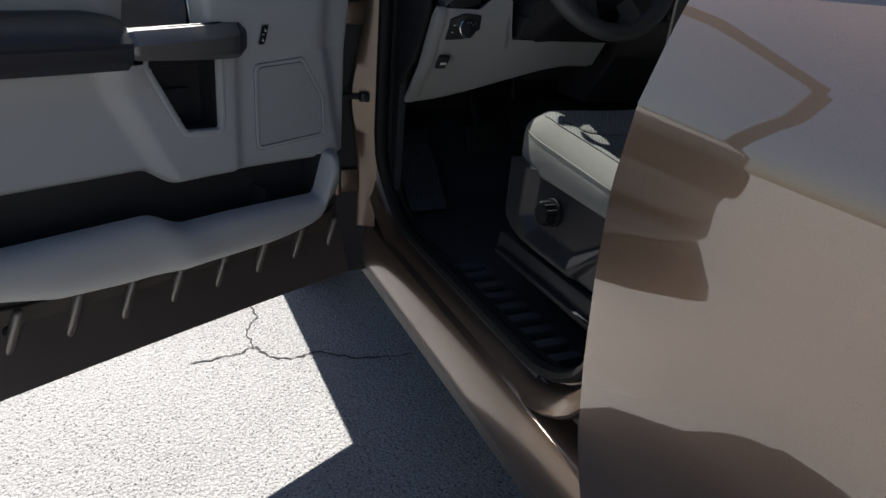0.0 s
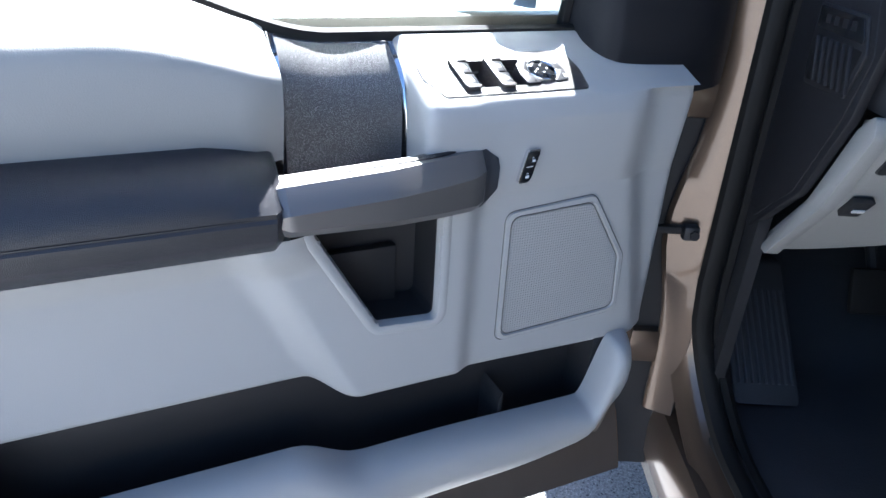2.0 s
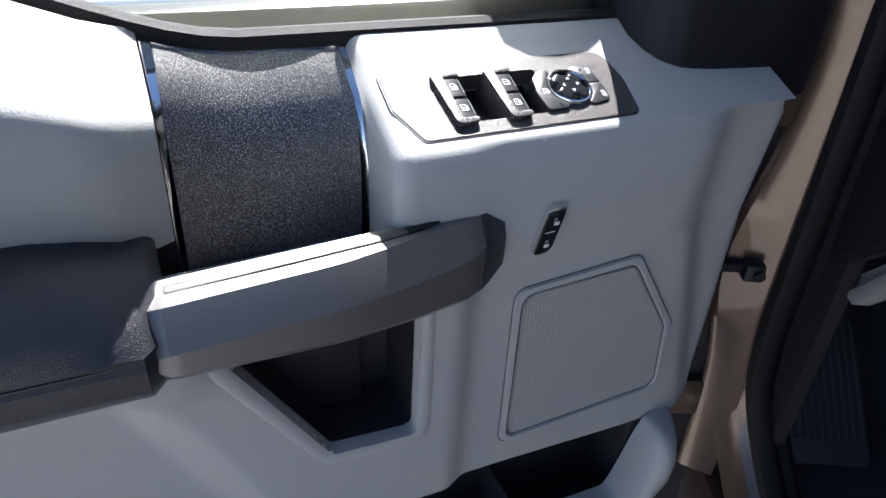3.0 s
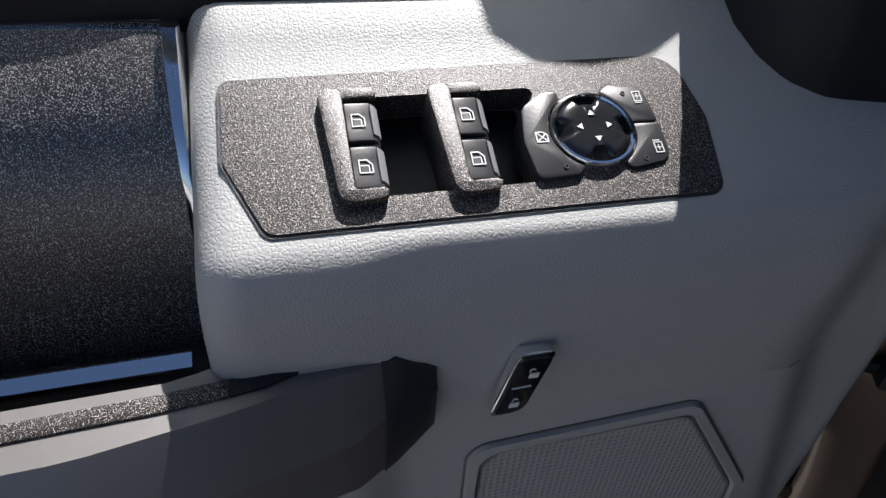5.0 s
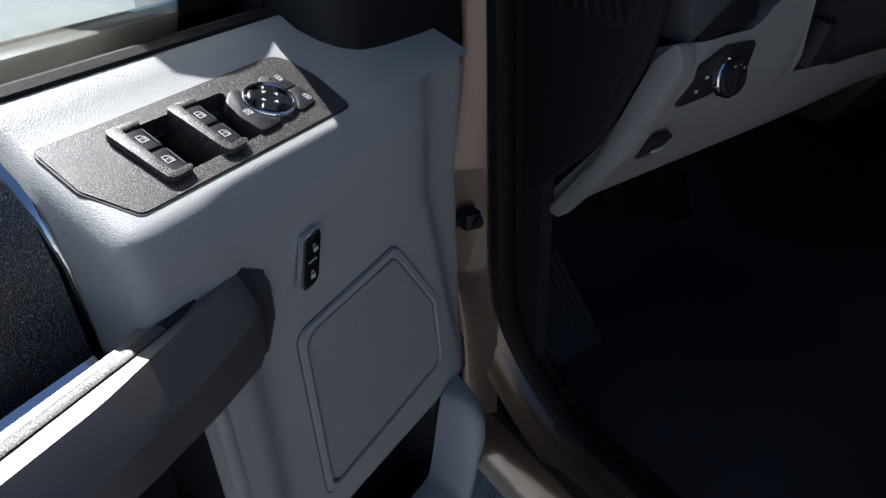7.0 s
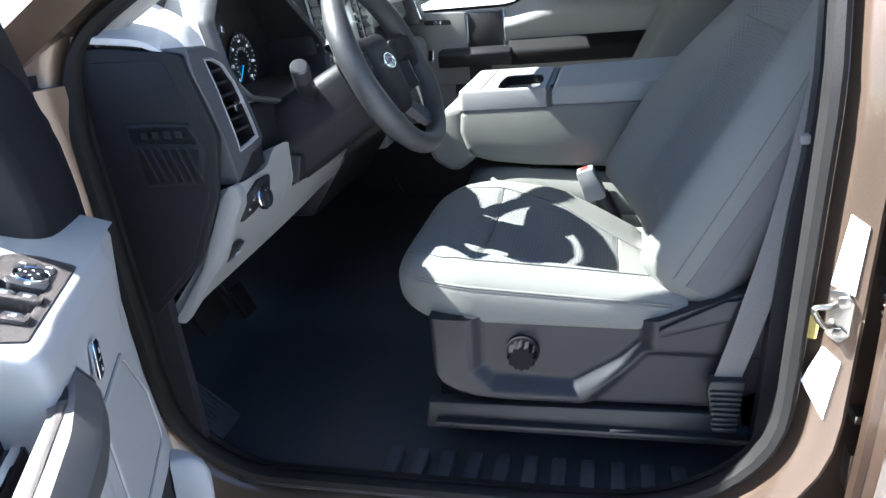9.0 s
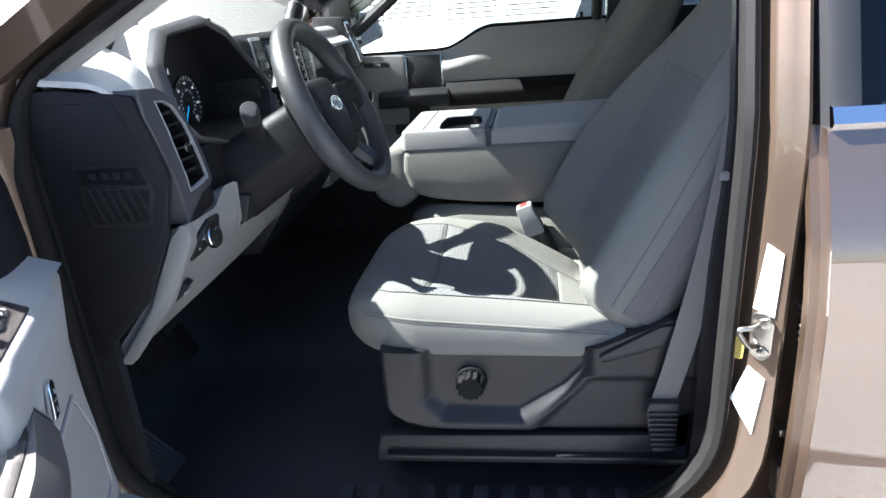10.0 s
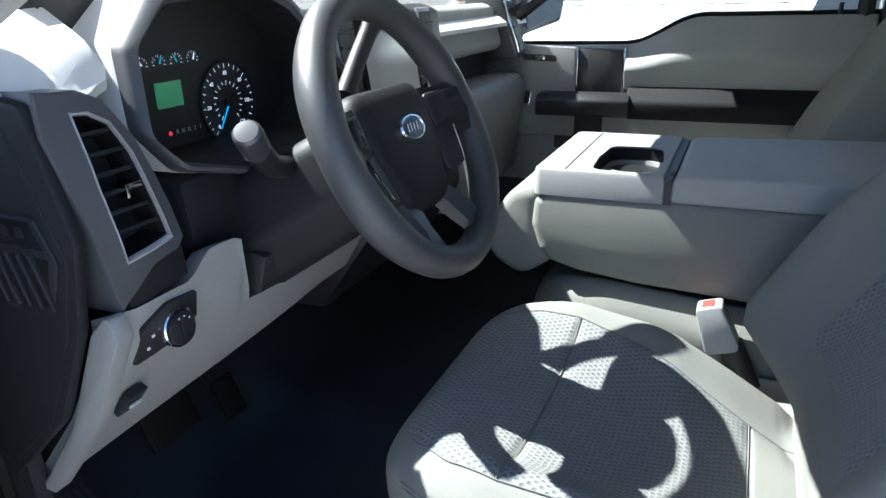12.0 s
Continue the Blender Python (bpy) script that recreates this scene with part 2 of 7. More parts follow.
def car_paint(name, base):
    """Metallic paint under clear lacquer, with fine flakes."""
    m = material(name, base, 0.30, 0.8, vary=0.05, scale=3, fine=0.25, fine_scale=1800, coat=1.0, rough_vary=0.04)
    b = m.node_tree.nodes["Principled BSDF"]
    b.inputs["Coat Roughness"].default_value, b.inputs["Coat IOR"].default_value = 0.02, 2.05
    return m


def speckled(name, base, glint, scale=900.0, rough=0.35, spec=0.25, grain=0.00028, low=0.59):
    """Black plastic with a sparkling grain, whose glints are painted as pale spots in the colour."""
    m = material(name, base, rough, 0.0, vary=0.1, scale=12, bump=grain, bump_scale=scale * 0.6, spec=spec)
    nt = m.node_tree
    b = nt.nodes["Principled BSDF"]
    tc = next(n for n in nt.nodes if n.type == "TEX_COORD")
    vo = nt.nodes.new("ShaderNodeTexNoise")
    vo.inputs["Scale"].default_value, vo.inputs["Detail"].default_value = scale, 2.0
    nt.links.new(tc.outputs["Object"], vo.inputs["Vector"])
    mr = nt.nodes.new("ShaderNodeMapRange")
    mr.inputs["From Min"].default_value, mr.inputs["From Max"].default_value = low, low + 0.05
    nt.links.new(vo.outputs["Fac"], mr.inputs["Value"])
    old = b.inputs["Base Color"].links[0].from_socket
    mix = nt.nodes.new("ShaderNodeMix")
    mix.data_type = "RGBA"
    nt.links.new(mr.outputs["Result"], mix.inputs["Factor"])
    nt.links.new(old, mix.inputs["A"])
    mix.inputs["B"].default_value = (*glint, 1)
    nt.links.new(mix.outputs["Result"], b.inputs["Base Color"])
    return m


def perforated(name, base, hole, pitch=0.0042):
    """A speaker cloth with a close grid of small holes."""
    m = material(name, base, 0.6, vary=0.05, scale=10, spec=0.3)
    nt = m.node_tree
    b = nt.nodes["Principled BSDF"]
    tc = next(n for n in nt.nodes if n.type == "TEX_COORD")
    br = nt.nodes.new("ShaderNodeTexVoronoi")
    br.inputs["Scale"].default_value, br.inputs["Randomness"].default_value = 1 / pitch, 0.0
    nt.links.new(tc.outputs["Object"], br.inputs["Vector"])
    mr = nt.nodes.new("ShaderNodeMapRange")
    mr.inputs["From Min"].default_value, mr.inputs["From Max"].default_value = 0.5, 0.4
    nt.links.new(br.outputs["Distance"], mr.inputs["Value"])
    old = b.inputs["Base Color"].links[0].from_socket
    mix = nt.nodes.new("ShaderNodeMix")
    mix.data_type = "RGBA"
    nt.links.new(mr.outputs["Result"], mix.inputs["Factor"])
    nt.links.new(old, mix.inputs["A"])
    mix.inputs["B"].default_value = (*hole, 1)
    nt.links.new(mix.outputs["Result"], b.inputs["Base Color"])
    bp = nt.nodes.new("ShaderNodeBump")
    bp.invert = True
    bp.inputs["Distance"].default_value = 0.0004
    nt.links.new(mr.outputs["Result"], bp.inputs["Height"])
    nt.links.new(bp.outputs["Normal"], b.inputs["Normal"])
    return m


def asphalt_ground(name):
    """Worn asphalt: dark binder, pale stones of two sizes, bleached patches."""
    m = material(name, (0.27, 0.265, 0.26), 0.88, vary=0.25, scale=1.3, fine=0.3, fine_scale=140, bump=0.011, bump_scale=95, spec=0.3)
    nt = m.node_tree
    b = nt.nodes["Principled BSDF"]
    tc = next(n for n in nt.nodes if n.type == "TEX_COORD")
    col = b.inputs["Base Color"].links[0].from_socket
    for scale, lo, hi, tint in ((95.0, 0.30, 0.10, (0.46, 0.45, 0.43)), (210.0, 0.26, 0.1, (0.52, 0.51, 0.49)), (75.0, 0.27, 0.12, (0.035, 0.035, 0.04)), (160.0, 0.26, 0.1, (0.06, 0.06, 0.065))):
        vo = nt.nodes.new("ShaderNodeTexVoronoi")
        vo.inputs["Scale"].default_value = scale
        mp = nt.nodes.new("ShaderNodeMapping")
        mp.inputs["Location"].default_value = (scale, scale * 0.3, 0)
        nt.links.new(tc.outputs["Object"], mp.inputs["Vector"])
        nt.links.new(mp.outputs["Vector"], vo.inputs["Vector"])
        mr = nt.nodes.new("ShaderNodeMapRange")
        mr.inputs["From Min"].default_value, mr.inputs["From Max"].default_value = lo, hi
        nt.links.new(vo.outputs["Distance"], mr.inputs["Value"])
        mix = nt.nodes.new("ShaderNodeMix")
        mix.data_type = "RGBA"
        nt.links.new(mr.outputs["Result"], mix.inputs["Factor"])
        nt.links.new(col, mix.inputs["A"])
        mix.inputs["B"].default_value = (*tint, 1)
        col = mix.outputs["Result"]
    nt.links.new(col, b.inputs["Base Color"])
    return m


PAINT = car_paint("bronze_paint", (0.165, 0.113, 0.078))
JAMB = material("jamb_paint", (0.135, 0.097, 0.070), 0.32, 0.65, vary=0.1, scale=5, fine=0.2, fine_scale=1500, coat=0.6)
GREY = material("grey_plastic", (0.245, 0.243, 0.238), 0.55, vary=0.05, scale=5, fine=0.04, bump=0.00035, bump_scale=900, spec=0.35)
LEATHER = material("grained_trim", (0.36, 0.36, 0.355), 0.48, vary=0.04, scale=5, bump=0.00010, bump_scale=520, kind="leather", spec=0.35)
VINYL = material("grey_vinyl", (0.285, 0.285, 0.28), 0.6, vary=0.05, scale=4, bump=0.0003, bump_scale=700, spec=0.3)
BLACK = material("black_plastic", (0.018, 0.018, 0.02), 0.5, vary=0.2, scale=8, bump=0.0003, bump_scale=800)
BLACKLEATHER = material("black_leather", (0.020, 0.020, 0.025), 0.33, vary=0.2, scale=7, bump=0.00016, bump_scale=650, kind="leather")
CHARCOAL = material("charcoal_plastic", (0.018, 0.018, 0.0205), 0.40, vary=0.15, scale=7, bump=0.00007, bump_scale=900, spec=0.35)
SOFTBLACK = material("soft_black", (0.014, 0.014, 0.0165), 0.50, vary=0.15, scale=6, bump=0.0001, bump_scale=600, kind="leather", spec=0.22)
RUBBER = material("rubber", (0.012, 0.0115, 0.011), 0.6, vary=0.25, scale=14, bump=0.0003, bump_scale=400, spec=0.2)
SPECK = speckled("sparkle_black", (0.008, 0.0072, 0.0076), (0.50, 0.44, 0.41), 2300.0, 0.36, 0.4)
INSERT = speckled("insert_black", (0.013, 0.0125, 0.0135), (0.58, 0.57, 0.57), 1800.0, 0.35, 0.9, 0.0003, 0.58)
CHROME = material("chrome", (0.75, 0.76, 0.78), 0.08, 1.0, vary=0.05, rough_vary=0.03)
BRIGHT = material("bright_trim", (0.52, 0.52, 0.54), 0.30, 0.65, vary=0.03)
SILVER = material("silver_plastic", (0.178, 0.170, 0.166), 0.40, 0.6, vary=0.04, scale=6)
DARKSILVER = material("dark_silver", (0.06, 0.06, 0.065), 0.35, 0.4, vary=0.06, scale=6)
MIDSILVER = material("satin_grey", (0.062, 0.064, 0.072), 0.42, 0.2, vary=0.05, scale=6)
HOODGREY = material("instrument_hood_grey", (0.06, 0.06, 0.065), 0.45, vary=0.08, scale=4, bump=0.00006, bump_scale=420, kind="leather")
SOFTGREY = material("soft_dash_grey", (0.58, 0.58, 0.575), 0.5, vary=0.05, scale=4, bump=0.0001, bump_scale=420, kind="leather", spec=0.3)
STEEL = material("zinc_steel", (0.36, 0.34, 0.30), 0.3, 1.0, vary=0.1, scale=30)
CLOTH = material("grey_cloth", (0.180, 0.179, 0.161), 0.92, vary=0.05, scale=6, fine=0.12, fine_scale=1100, bump=0.0005, bump_scale=1600, spec=0.2)
SIDECLOTH = material("side_cloth", (0.140, 0.134, 0.132), 0.92, vary=0.05, scale=6, fine=0.12, fine_scale=1100, bump=0.0005, bump_scale=1600, spec=0.2)
WEAVE = woven("woven_insert", (0.190, 0.193, 0.185), (0.128, 0.131, 0.130))
WEAVE_UP = woven("woven_back", (0.190, 0.193, 0.185), (0.145, 0.148, 0.146), True)
SEAM = material("seam_thread", (0.13, 0.128, 0.122), 0.9, vary=0.1)
WEBBING = material("belt_webbing", (0.175, 0.165, 0.155), 0.85, vary=0.06, scale=10, fine=0.2, fine_scale=700)
FLOORRUBBER = material("floor_rubber", (0.036, 0.037, 0.042), 0.6, vary=0.3, scale=9, bump=0.0006, bump_scale=260)
PANE = glass("clear_pane")
SOLAR = glass("solar_windscreen", (0.76, 0.77, 0.755))
# bronze with the shade at the door's foot put into its colour
SHADEPAINT = material("shaded_bronze", (0.085, 0.069, 0.058), 0.36, vary=0.2, scale=9, spec=0.4)
HEMSTRIP = material("hem_strip", (0.020, 0.020, 0.023), 0.34, vary=0.2, scale=11, bump=0.0002, bump_scale=300, spec=0.6)
# paler than the sheet: the light caught by the ribs is in this colour
RIBPAINT = material("lit_rib_paint", (0.24, 0.21, 0.18), 0.3, 0.6, vary=0.1, scale=20)
REARGLASS = glass("rear_pane", (0.58, 0.65, 0.70))
TINTED = glass("tinted_pane", (0.34, 0.36, 0.38))
MIRROR = material("mirror_glass", (0.9, 0.9, 0.9), 0.03, 1.0, vary=0.0, rough_vary=0.01)
PAPER = material("label_paper", (0.8, 0.8, 0.78), 0.5, vary=0.03)
INK = material("white_print", (0.6, 0.6, 0.6), 0.5, vary=0.0)
RED = material("red_plastic", (0.55, 0.04, 0.03), 0.45, vary=0.05)
BLUE = material("badge_blue", (0.02, 0.035, 0.08), 0.25, 0.3, vary=0.05)
HEADLINER = material("headliner", (0.68, 0.67, 0.64), 0.95, vary=0.04, fine=0.1)
WALLWHITE = material("white_siding", (0.78, 0.77, 0.74), 0.7, vary=0.05, scale=2)
ASPHALT = asphalt_ground("asphalt")
CRACK = material("crack_dark", (0.03, 0.03, 0.03), 0.95, vary=0.2)
# the light grey that the screen mirrors is painted as its base colour
SCREENSHINE = material("screen_reflection", (0.42, 0.43, 0.42), 0.18, vary=0.08)
SCREEN = material("dark_screen", (0.012, 0.013, 0.015), 0.14, vary=0.1)
LIT_GREEN = glow("lit_green", (0.04, 0.15, 0.065), 0.08)
LIT_BLUE = glow("lit_blue", (0.03, 0.36, 0.7), 0.13)
LIT_WHITE = glow("lit_white", (0.8, 0.84, 0.85), 0.07)
WHEELLEATHER = material("wheel_leather", (0.045, 0.045, 0.047), 0.46, vary=0.2, scale=7, bump=0.00010, bump_scale=600, kind="leather")
LIT_TEAL = glow("lit_teal", (0.03, 0.40, 0.42), 0.06)
DARKVENT = material("vent_black", (0.009, 0.009, 0.010), 0.45, vary=0.2, scale=9, spec=0.4)
PADBLACK = material("matte_black_pad", (0.010, 0.010, 0.011), 0.78, vary=0.15, scale=8, bump=0.0002, bump_scale=700, spec=0.15)
PILLARTRIM = material("pillar_trim", (0.33, 0.315, 0.295), 0.6, vary=0.05, scale=6, bump=0.0002, bump_scale=800, spec=0.3)
LIT_RED = glow("lit_red", (0.9, 0.05, 0.08), 0.06)

# ==== ground ====
bm = bmesh.new()
bmesh.ops.create_grid(bm, x_segments=40, y_segments=40, size=0.5)
for v in bm.verts:
    s = 3.0 if max(abs(v.co.x), abs(v.co.y)) < 0.499 else 1500.0
    v.co = (v.co.x * 2 * s, v.co.y * 2 * s, 0.0)
ground = solid("ground", bm, ASPHALT, "grey worn asphalt with pale stones and a thin crack", "ground", kind="structure")


def crack(points, wide):
    bm = bmesh.new()
    rng = random.Random(5)
    pts = smooth_path([V(x, y, 0.0) for x, y in points], 7)
    left, right = [], []
    for i, p in enumerate(pts):
        d = (pts[min(i + 1, len(pts) - 1)] - pts[max(i - 1, 0)]).normalized()
        n = V(-d.y, d.x, 0)
        jig = n * rng.uniform(-0.006, 0.006)
        w = wide * rng.uniform(0.4, 1.2) * min(1.0, 0.3 + min(i, len(pts) - 1 - i) * 0.25)
        left.append(bm.verts.new(p + jig + n * w + V(0, 0, 0.003)))
        right.append(bm.verts.new(p + jig - n * w + V(0, 0, 0.003)))
    for i in range(len(pts) - 1):
        bm.faces.new((left[i], left[i + 1], right[i + 1], right[i]))
    return bm


part("crack", merge(crack([(-0.46, 0.25), (-0.30, 0.27), (-0.235, 0.30), (-0.20, 0.235), (-0.12, 0.19), (-0.04, 0.21), (0.1, 0.13), (0.3, 0.1)], 0.004),
                    crack([(-0.235, 0.30), (-0.24, 0.42), (-0.19, 0.52), (-0.22, 0.7)], 0.003)), CRACK, ground, "thin dark crack")

# ==== the truck's cab ====
truck = thing("pickup_truck", "bronze-brown pickup truck cab with its front door open", "truck", (0.98, -0.6, 0.0))
MID = 0.98


def side_x(z):
    """The outer skin of the near side at a height."""
    return ramp(z, (0.40, 0.47, 0.60, 0.72, 0.85, 0.98, 1.10, 1.20, 1.28, 1.345), (0.075, 0.055, 0.006, -0.022, -0.038, -0.047, -0.049, -0.034, -0.006, 0.022))


def flange_shift(z):
    return 0.042 * ease((0.85 - z) / 0.28) + max(0.0, z - 1.34) * 0.33


OPENING = rounded([(-0.028, 0.612, 0.18), (-1.092, 0.612, 0.27), (-1.125, 1.80, 0.07), (-0.635, 1.815, 0.12), (-0.008, 1.455, 0.12)], 10)


def densify(points, step):
    out = []
    for i, p in enumerate(points):
        q = points[(i + 1) % len(points)]
        n = max(1, int((Vector(q) - Vector(p)).length / step))
        out += [tuple(Vector(p).lerp(Vector(q), j / n)) for j in range(n)]
    return out


OPENING = densify(OPENING, 0.06)


def around(section, mirror=False):
    """A section of (outward, x) carried round the door opening."""
    k = len(OPENING)
    rings = []
    for i in range(k):
        a, b = Vector(OPENING[i - 1]), Vector(OPENING[(i + 1) % k])
        d = (b - a).normalized()
        n = Vector((d.y, -d.x))
        p = Vector(OPENING[i])
        if n.dot(p - Vector((-0.57, 1.2))) < 0:
            n = -n
        ring = []
        for off, x in section:
            q = p + n * off
            xx = x + flange_shift(p.y)
            ring.append(V(2 * MID - xx if mirror else xx, q.x, q.y))
        rings.append(ring)
    return loft(rings, closed=False, loop=True)


SEAL = [(0.016, 0.100), (0.002, 0.100), (-0.008, 0.092), (-0.011, 0.080), (-0.006, 0.067), (0.004, 0.062), (0.012, 0.068), (0.014, 0.082)]
LIP = [(0.006, 0.124), (0.004, 0.12), (-0.004, 0.112), (-0.004, 0.100), (0.016, 0.098)]
FLANGE = [(0.012, 0.12), (0.012, 0.086), (0.018, 0.085), (0.024, 0.078), (0.029, 0.062), (0.034, 0.055), (0.050, 0.046), (0.058, 0.041), (0.064, 0.036), (0.069, 0.038), (0.073, 0.050), (0.075, 0.12)]
for far in (False, True):
    part("door_frame", around(FLANGE, far), JAMB, truck, "bronze painted door frame")
    part("weatherstrip", around(SEAL, far), RUBBER, truck, "black rubber weatherstrip")
    part("seal_lip", around(LIP, far), RUBBER, truck, "black rubber lip")

# rocker
sec = [(0.075, 0.395), (0.060, 0.435), (0.057, 0.50), (0.060, 0.535), (0.070, 0.556), (0.10, 0.57), (0.20, 0.57), (0.20, 0.40)]
part("rocker_panel", loft([[V(x, y, z) for x, z in sec] for y in (0.30, 0.05, -0.3, -0.7, -1.1, -2.3)]), JAMB, truck, "bronze painted sill")
part("rocker_panel", loft([[V(2 * MID - x, y, z) for x, z in sec] for y in (0.30, 0.05, -2.3)]), JAMB, truck, "bronze painted sill")
part("rocker_edge", box(0.068, 0.074, -2.3, 0.3, 0.385, 0.436), BLACK, truck, "dark sill seam")

# hinge pillar face behind the door hinge
rings = []
for z in span(0.56, 1.40, 24):
    left = 0.030 - 0.034 * math.exp(-((z - 0.95) / 0.13) ** 2) - 0.012 * ease((z - 1.2) / 0.2)
    rings.append([V(0.078, -0.012, z), V(0.06, -0.004, z), V(left + 0.006, 0.008, z), V(left, 0.016, z), V(left + 0.01, 0.05, z), V(0.12, 0.05, z)])
part("hinge_pillar", loft(rings), JAMB, truck, "bronze hinge pillar")
# added black box that paints the shade in the gap behind the pillar
part("pillar_gap_shade", box(-0.035, 0.13, 0.03, 0.12, 0.40, 1.42), BLACK, truck, "black box for the shade in the gap behind the hinge pillar")
for z, r in ((0.70, 0.0), (1.17, 0.0)):
    part("door_hinge", merge(box(-0.03, 0.05, 0.012, 0.045, z - 0.035, z + 0.035, 0.006), tube([(-0.028, 0.02, z - 0.04), (-0.028, 0.02, z + 0.04)], 0.011, 12)), JAMB, truck, "bronze door hinge")
chk = part("check_strap", merge(box(-0.06, 0.03, -0.008, 0.006, 0.942, 0.955, 0.002), box(0.018, 0.045, -0.022, 0.0, 0.936, 0.962, 0.005)), BLACK, truck, "black door check strap")
part("bolt", disc((0.035, -0.022, 0.949), (0, -1, 0), 0.008, 0.006, 6), BLACK, chk)

# fender, hood, windscreen, roof
def skin(y0, y1, z0, z1, thick=0.03, ny=8, nz=22, belly=0.0):
    def f(y, z):
        t = (y - y0) / (y1 - y0)
        return V(side_x(z) - belly * math.sin(math.pi * t), y, z)
    return shell(f, span(y0, y1, ny), span(z0, z1, nz), (thick, 0, 0))


part("fender", skin(0.032, 0.42, 0.44, 1.30), PAINT, truck, "bronze front fender")
part("fender_arch", prism(rounded([(0.42, 0.95, 0.0), (0.42, 1.30, 0), (1.55, 1.22, 0.1), (1.62, 0.6, 0.05), (1.40, 0.6, 0.0), (1.30, 0.92, 0.15), (0.60, 0.92, 0.2)], 6), "x", -0.075, -0.02), PAINT, truck, "bronze wheel arch")
part("fender", prism([(0.05, 0.47), (0.42, 0.6), (0.42, 1.30), (0.05, 1.30)], "x", 2 * MID - 0.02, 2 * MID + 0.045), PAINT, truck, "bronze front fender")
part("hood", shell(lambda x, y: V(x, y, 1.33 - 0.05 * ((x - MID) / 0.9) ** 2 - 0.07 * (y - 0.5)), span(-0.03, 1.99, 12), span(0.44, 1.70, 8), (0, 0, -0.03)), PAINT, truck, "bronze hood")
part("grille", box(0.1, 1.86, 1.62, 1.70, 0.6, 1.24, 0.02), CHARCOAL, truck, "dark front grille")
for cx in (0.13, 1.83):
    wh = part("wheel", revolve((cx, 0.95, 0.39), (1 if cx > 1 else -1, 0, 0), [(0.25, -0.13), (0.36, -0.13), (0.39, -0.09), (0.395, 0.0), (0.39, 0.09), (0.36, 0.12), (0.25, 0.11)], 40), RUBBER, truck, "black tyre")
    part("rim", revolve((cx, 0.95, 0.39), (1 if cx > 1 else -1, 0, 0), [(0.25, -0.1), (0.255, 0.10), (0.235, 0.105), (0.20, 0.06), (0.08, 0.05), (0.06, 0.08), (0.0, 0.085)], 40), SILVER, wh, "silver wheel rim")
part("underbody", box(0.15, 1.81, -2.3, 0.5, 0.32, 0.50), BLACK, truck, "black underbody")


def screen_y(x, z):
    """The windscreen: foot ahead of the dashboard, top over the wheel, bowed."""
    t = (z - 1.36) / (1.83 - 1.36)
    return 0.42 - 0.86 * t - 0.14 * ((x - MID) / 0.85) ** 2


pane = part("windscreen", shell(lambda x, z: V(MID + (x - MID) * (1 - 0.16 * (z - 1.36) / 0.47), screen_y(x, z), z), span(0.13, 1.83, 16), span(1.34, 1.84, 8), (0, 0.005, 0.002)), SOLAR, truck, "clear windscreen")
band = shell(lambda x, z: V(MID + (x - MID) * (1 - 0.16 * (z - 1.36) / 0.47), screen_y(x, z) - 0.008, z - 0.006), span(0.13, 1.83, 16), span(1.724, 1.84, 3), (0, -0.004, -0.002))
part("shade_band", band, BLACK, truck, "dark shade band of the windscreen")
part("cowl", shell(lambda x, y: V(x, y - 0.14 * ((x - MID) / 0.85) ** 2, 1.335), span(0.10, 1.86, 16), span(0.40, 0.58, 2), (0, 0, -0.03)), BLACK, truck, "black cowl panel")
for far in (False, True):
    rings = []
    for t in span(0, 1, 10):
        y, z = 0.20 - 0.78 * t, 1.385 + 0.49 * t
        x = 0.022 + 0.14 * t
        ring = [(x, y + 0.05, z + 0.02), (x - 0.034, y - 0.0, z - 0.01), (x + 0.01, y - 0.035, z - 0.032), (x + 0.055 + 0.08 * t, y - 0.028, z - 0.025), (x + 0.060 + 0.085 * t, y + 0.0, z), (x + 0.052 + 0.08 * t, y + 0.055, z + 0.03)]
        rings.append([V(2 * MID - q[0], q[1], q[2]) if far else V(*q) for q in ring])
    part("a_pillar", loft(rings), JAMB, truck, "bronze windscreen pillar")
    rings = []
    for t in span(0.03, 1, 12):
        y, z = -0.008 - 0.627 * t, 1.455 + 0.36 * t
        x = 0.085 + flange_shift(z)
        ring = [(x + xx, y + 0.5 * off, z + 0.866 * off) for off, xx in ((0.022, 0.010), (-0.006, 0.010), (-0.020, 0.014), (-0.024, 0.022), (-0.018, 0.030), (0.004, 0.034), (0.022, 0.034))]
        rings.append([V(2 * MID - q[0], q[1], q[2]) if far else V(*q) for q in ring])
    part("a_pillar_trim", loft(rings), PILLARTRIM, truck, "beige windscreen pillar trim")
part("roof", shell(lambda x, y: V(x, y, 1.885 - 0.03 * ((x - MID) / 0.75) ** 2 - 0.04 * ease((y + 0.75) / 0.35)), span(0.135, 1.825, 14), span(-2.3, -0.40, 12), (0, 0, -0.045)), PAINT, truck, "bronze roof")
part("headliner", shell(lambda x, y: V(x, y, 1.815), span(0.25, 1.71, 6), span(-2.25, -0.47, 6), (0, 0, 0.012)), HEADLINER, truck, "pale grey headliner")

# B pillar jamb behind the flange, with what is fixed on it
jamb = part("b_pillar", shell(lambda y, z: V(0.104 + flange_shift(z) + 0.01 * math.sin((z - 0.6) * 9), y, z), span(-1.145, -1.30, 4), span(0.55, 1.80, 30), (0.03, 0, 0)), JAMB, truck, "bronze pillar jamb")
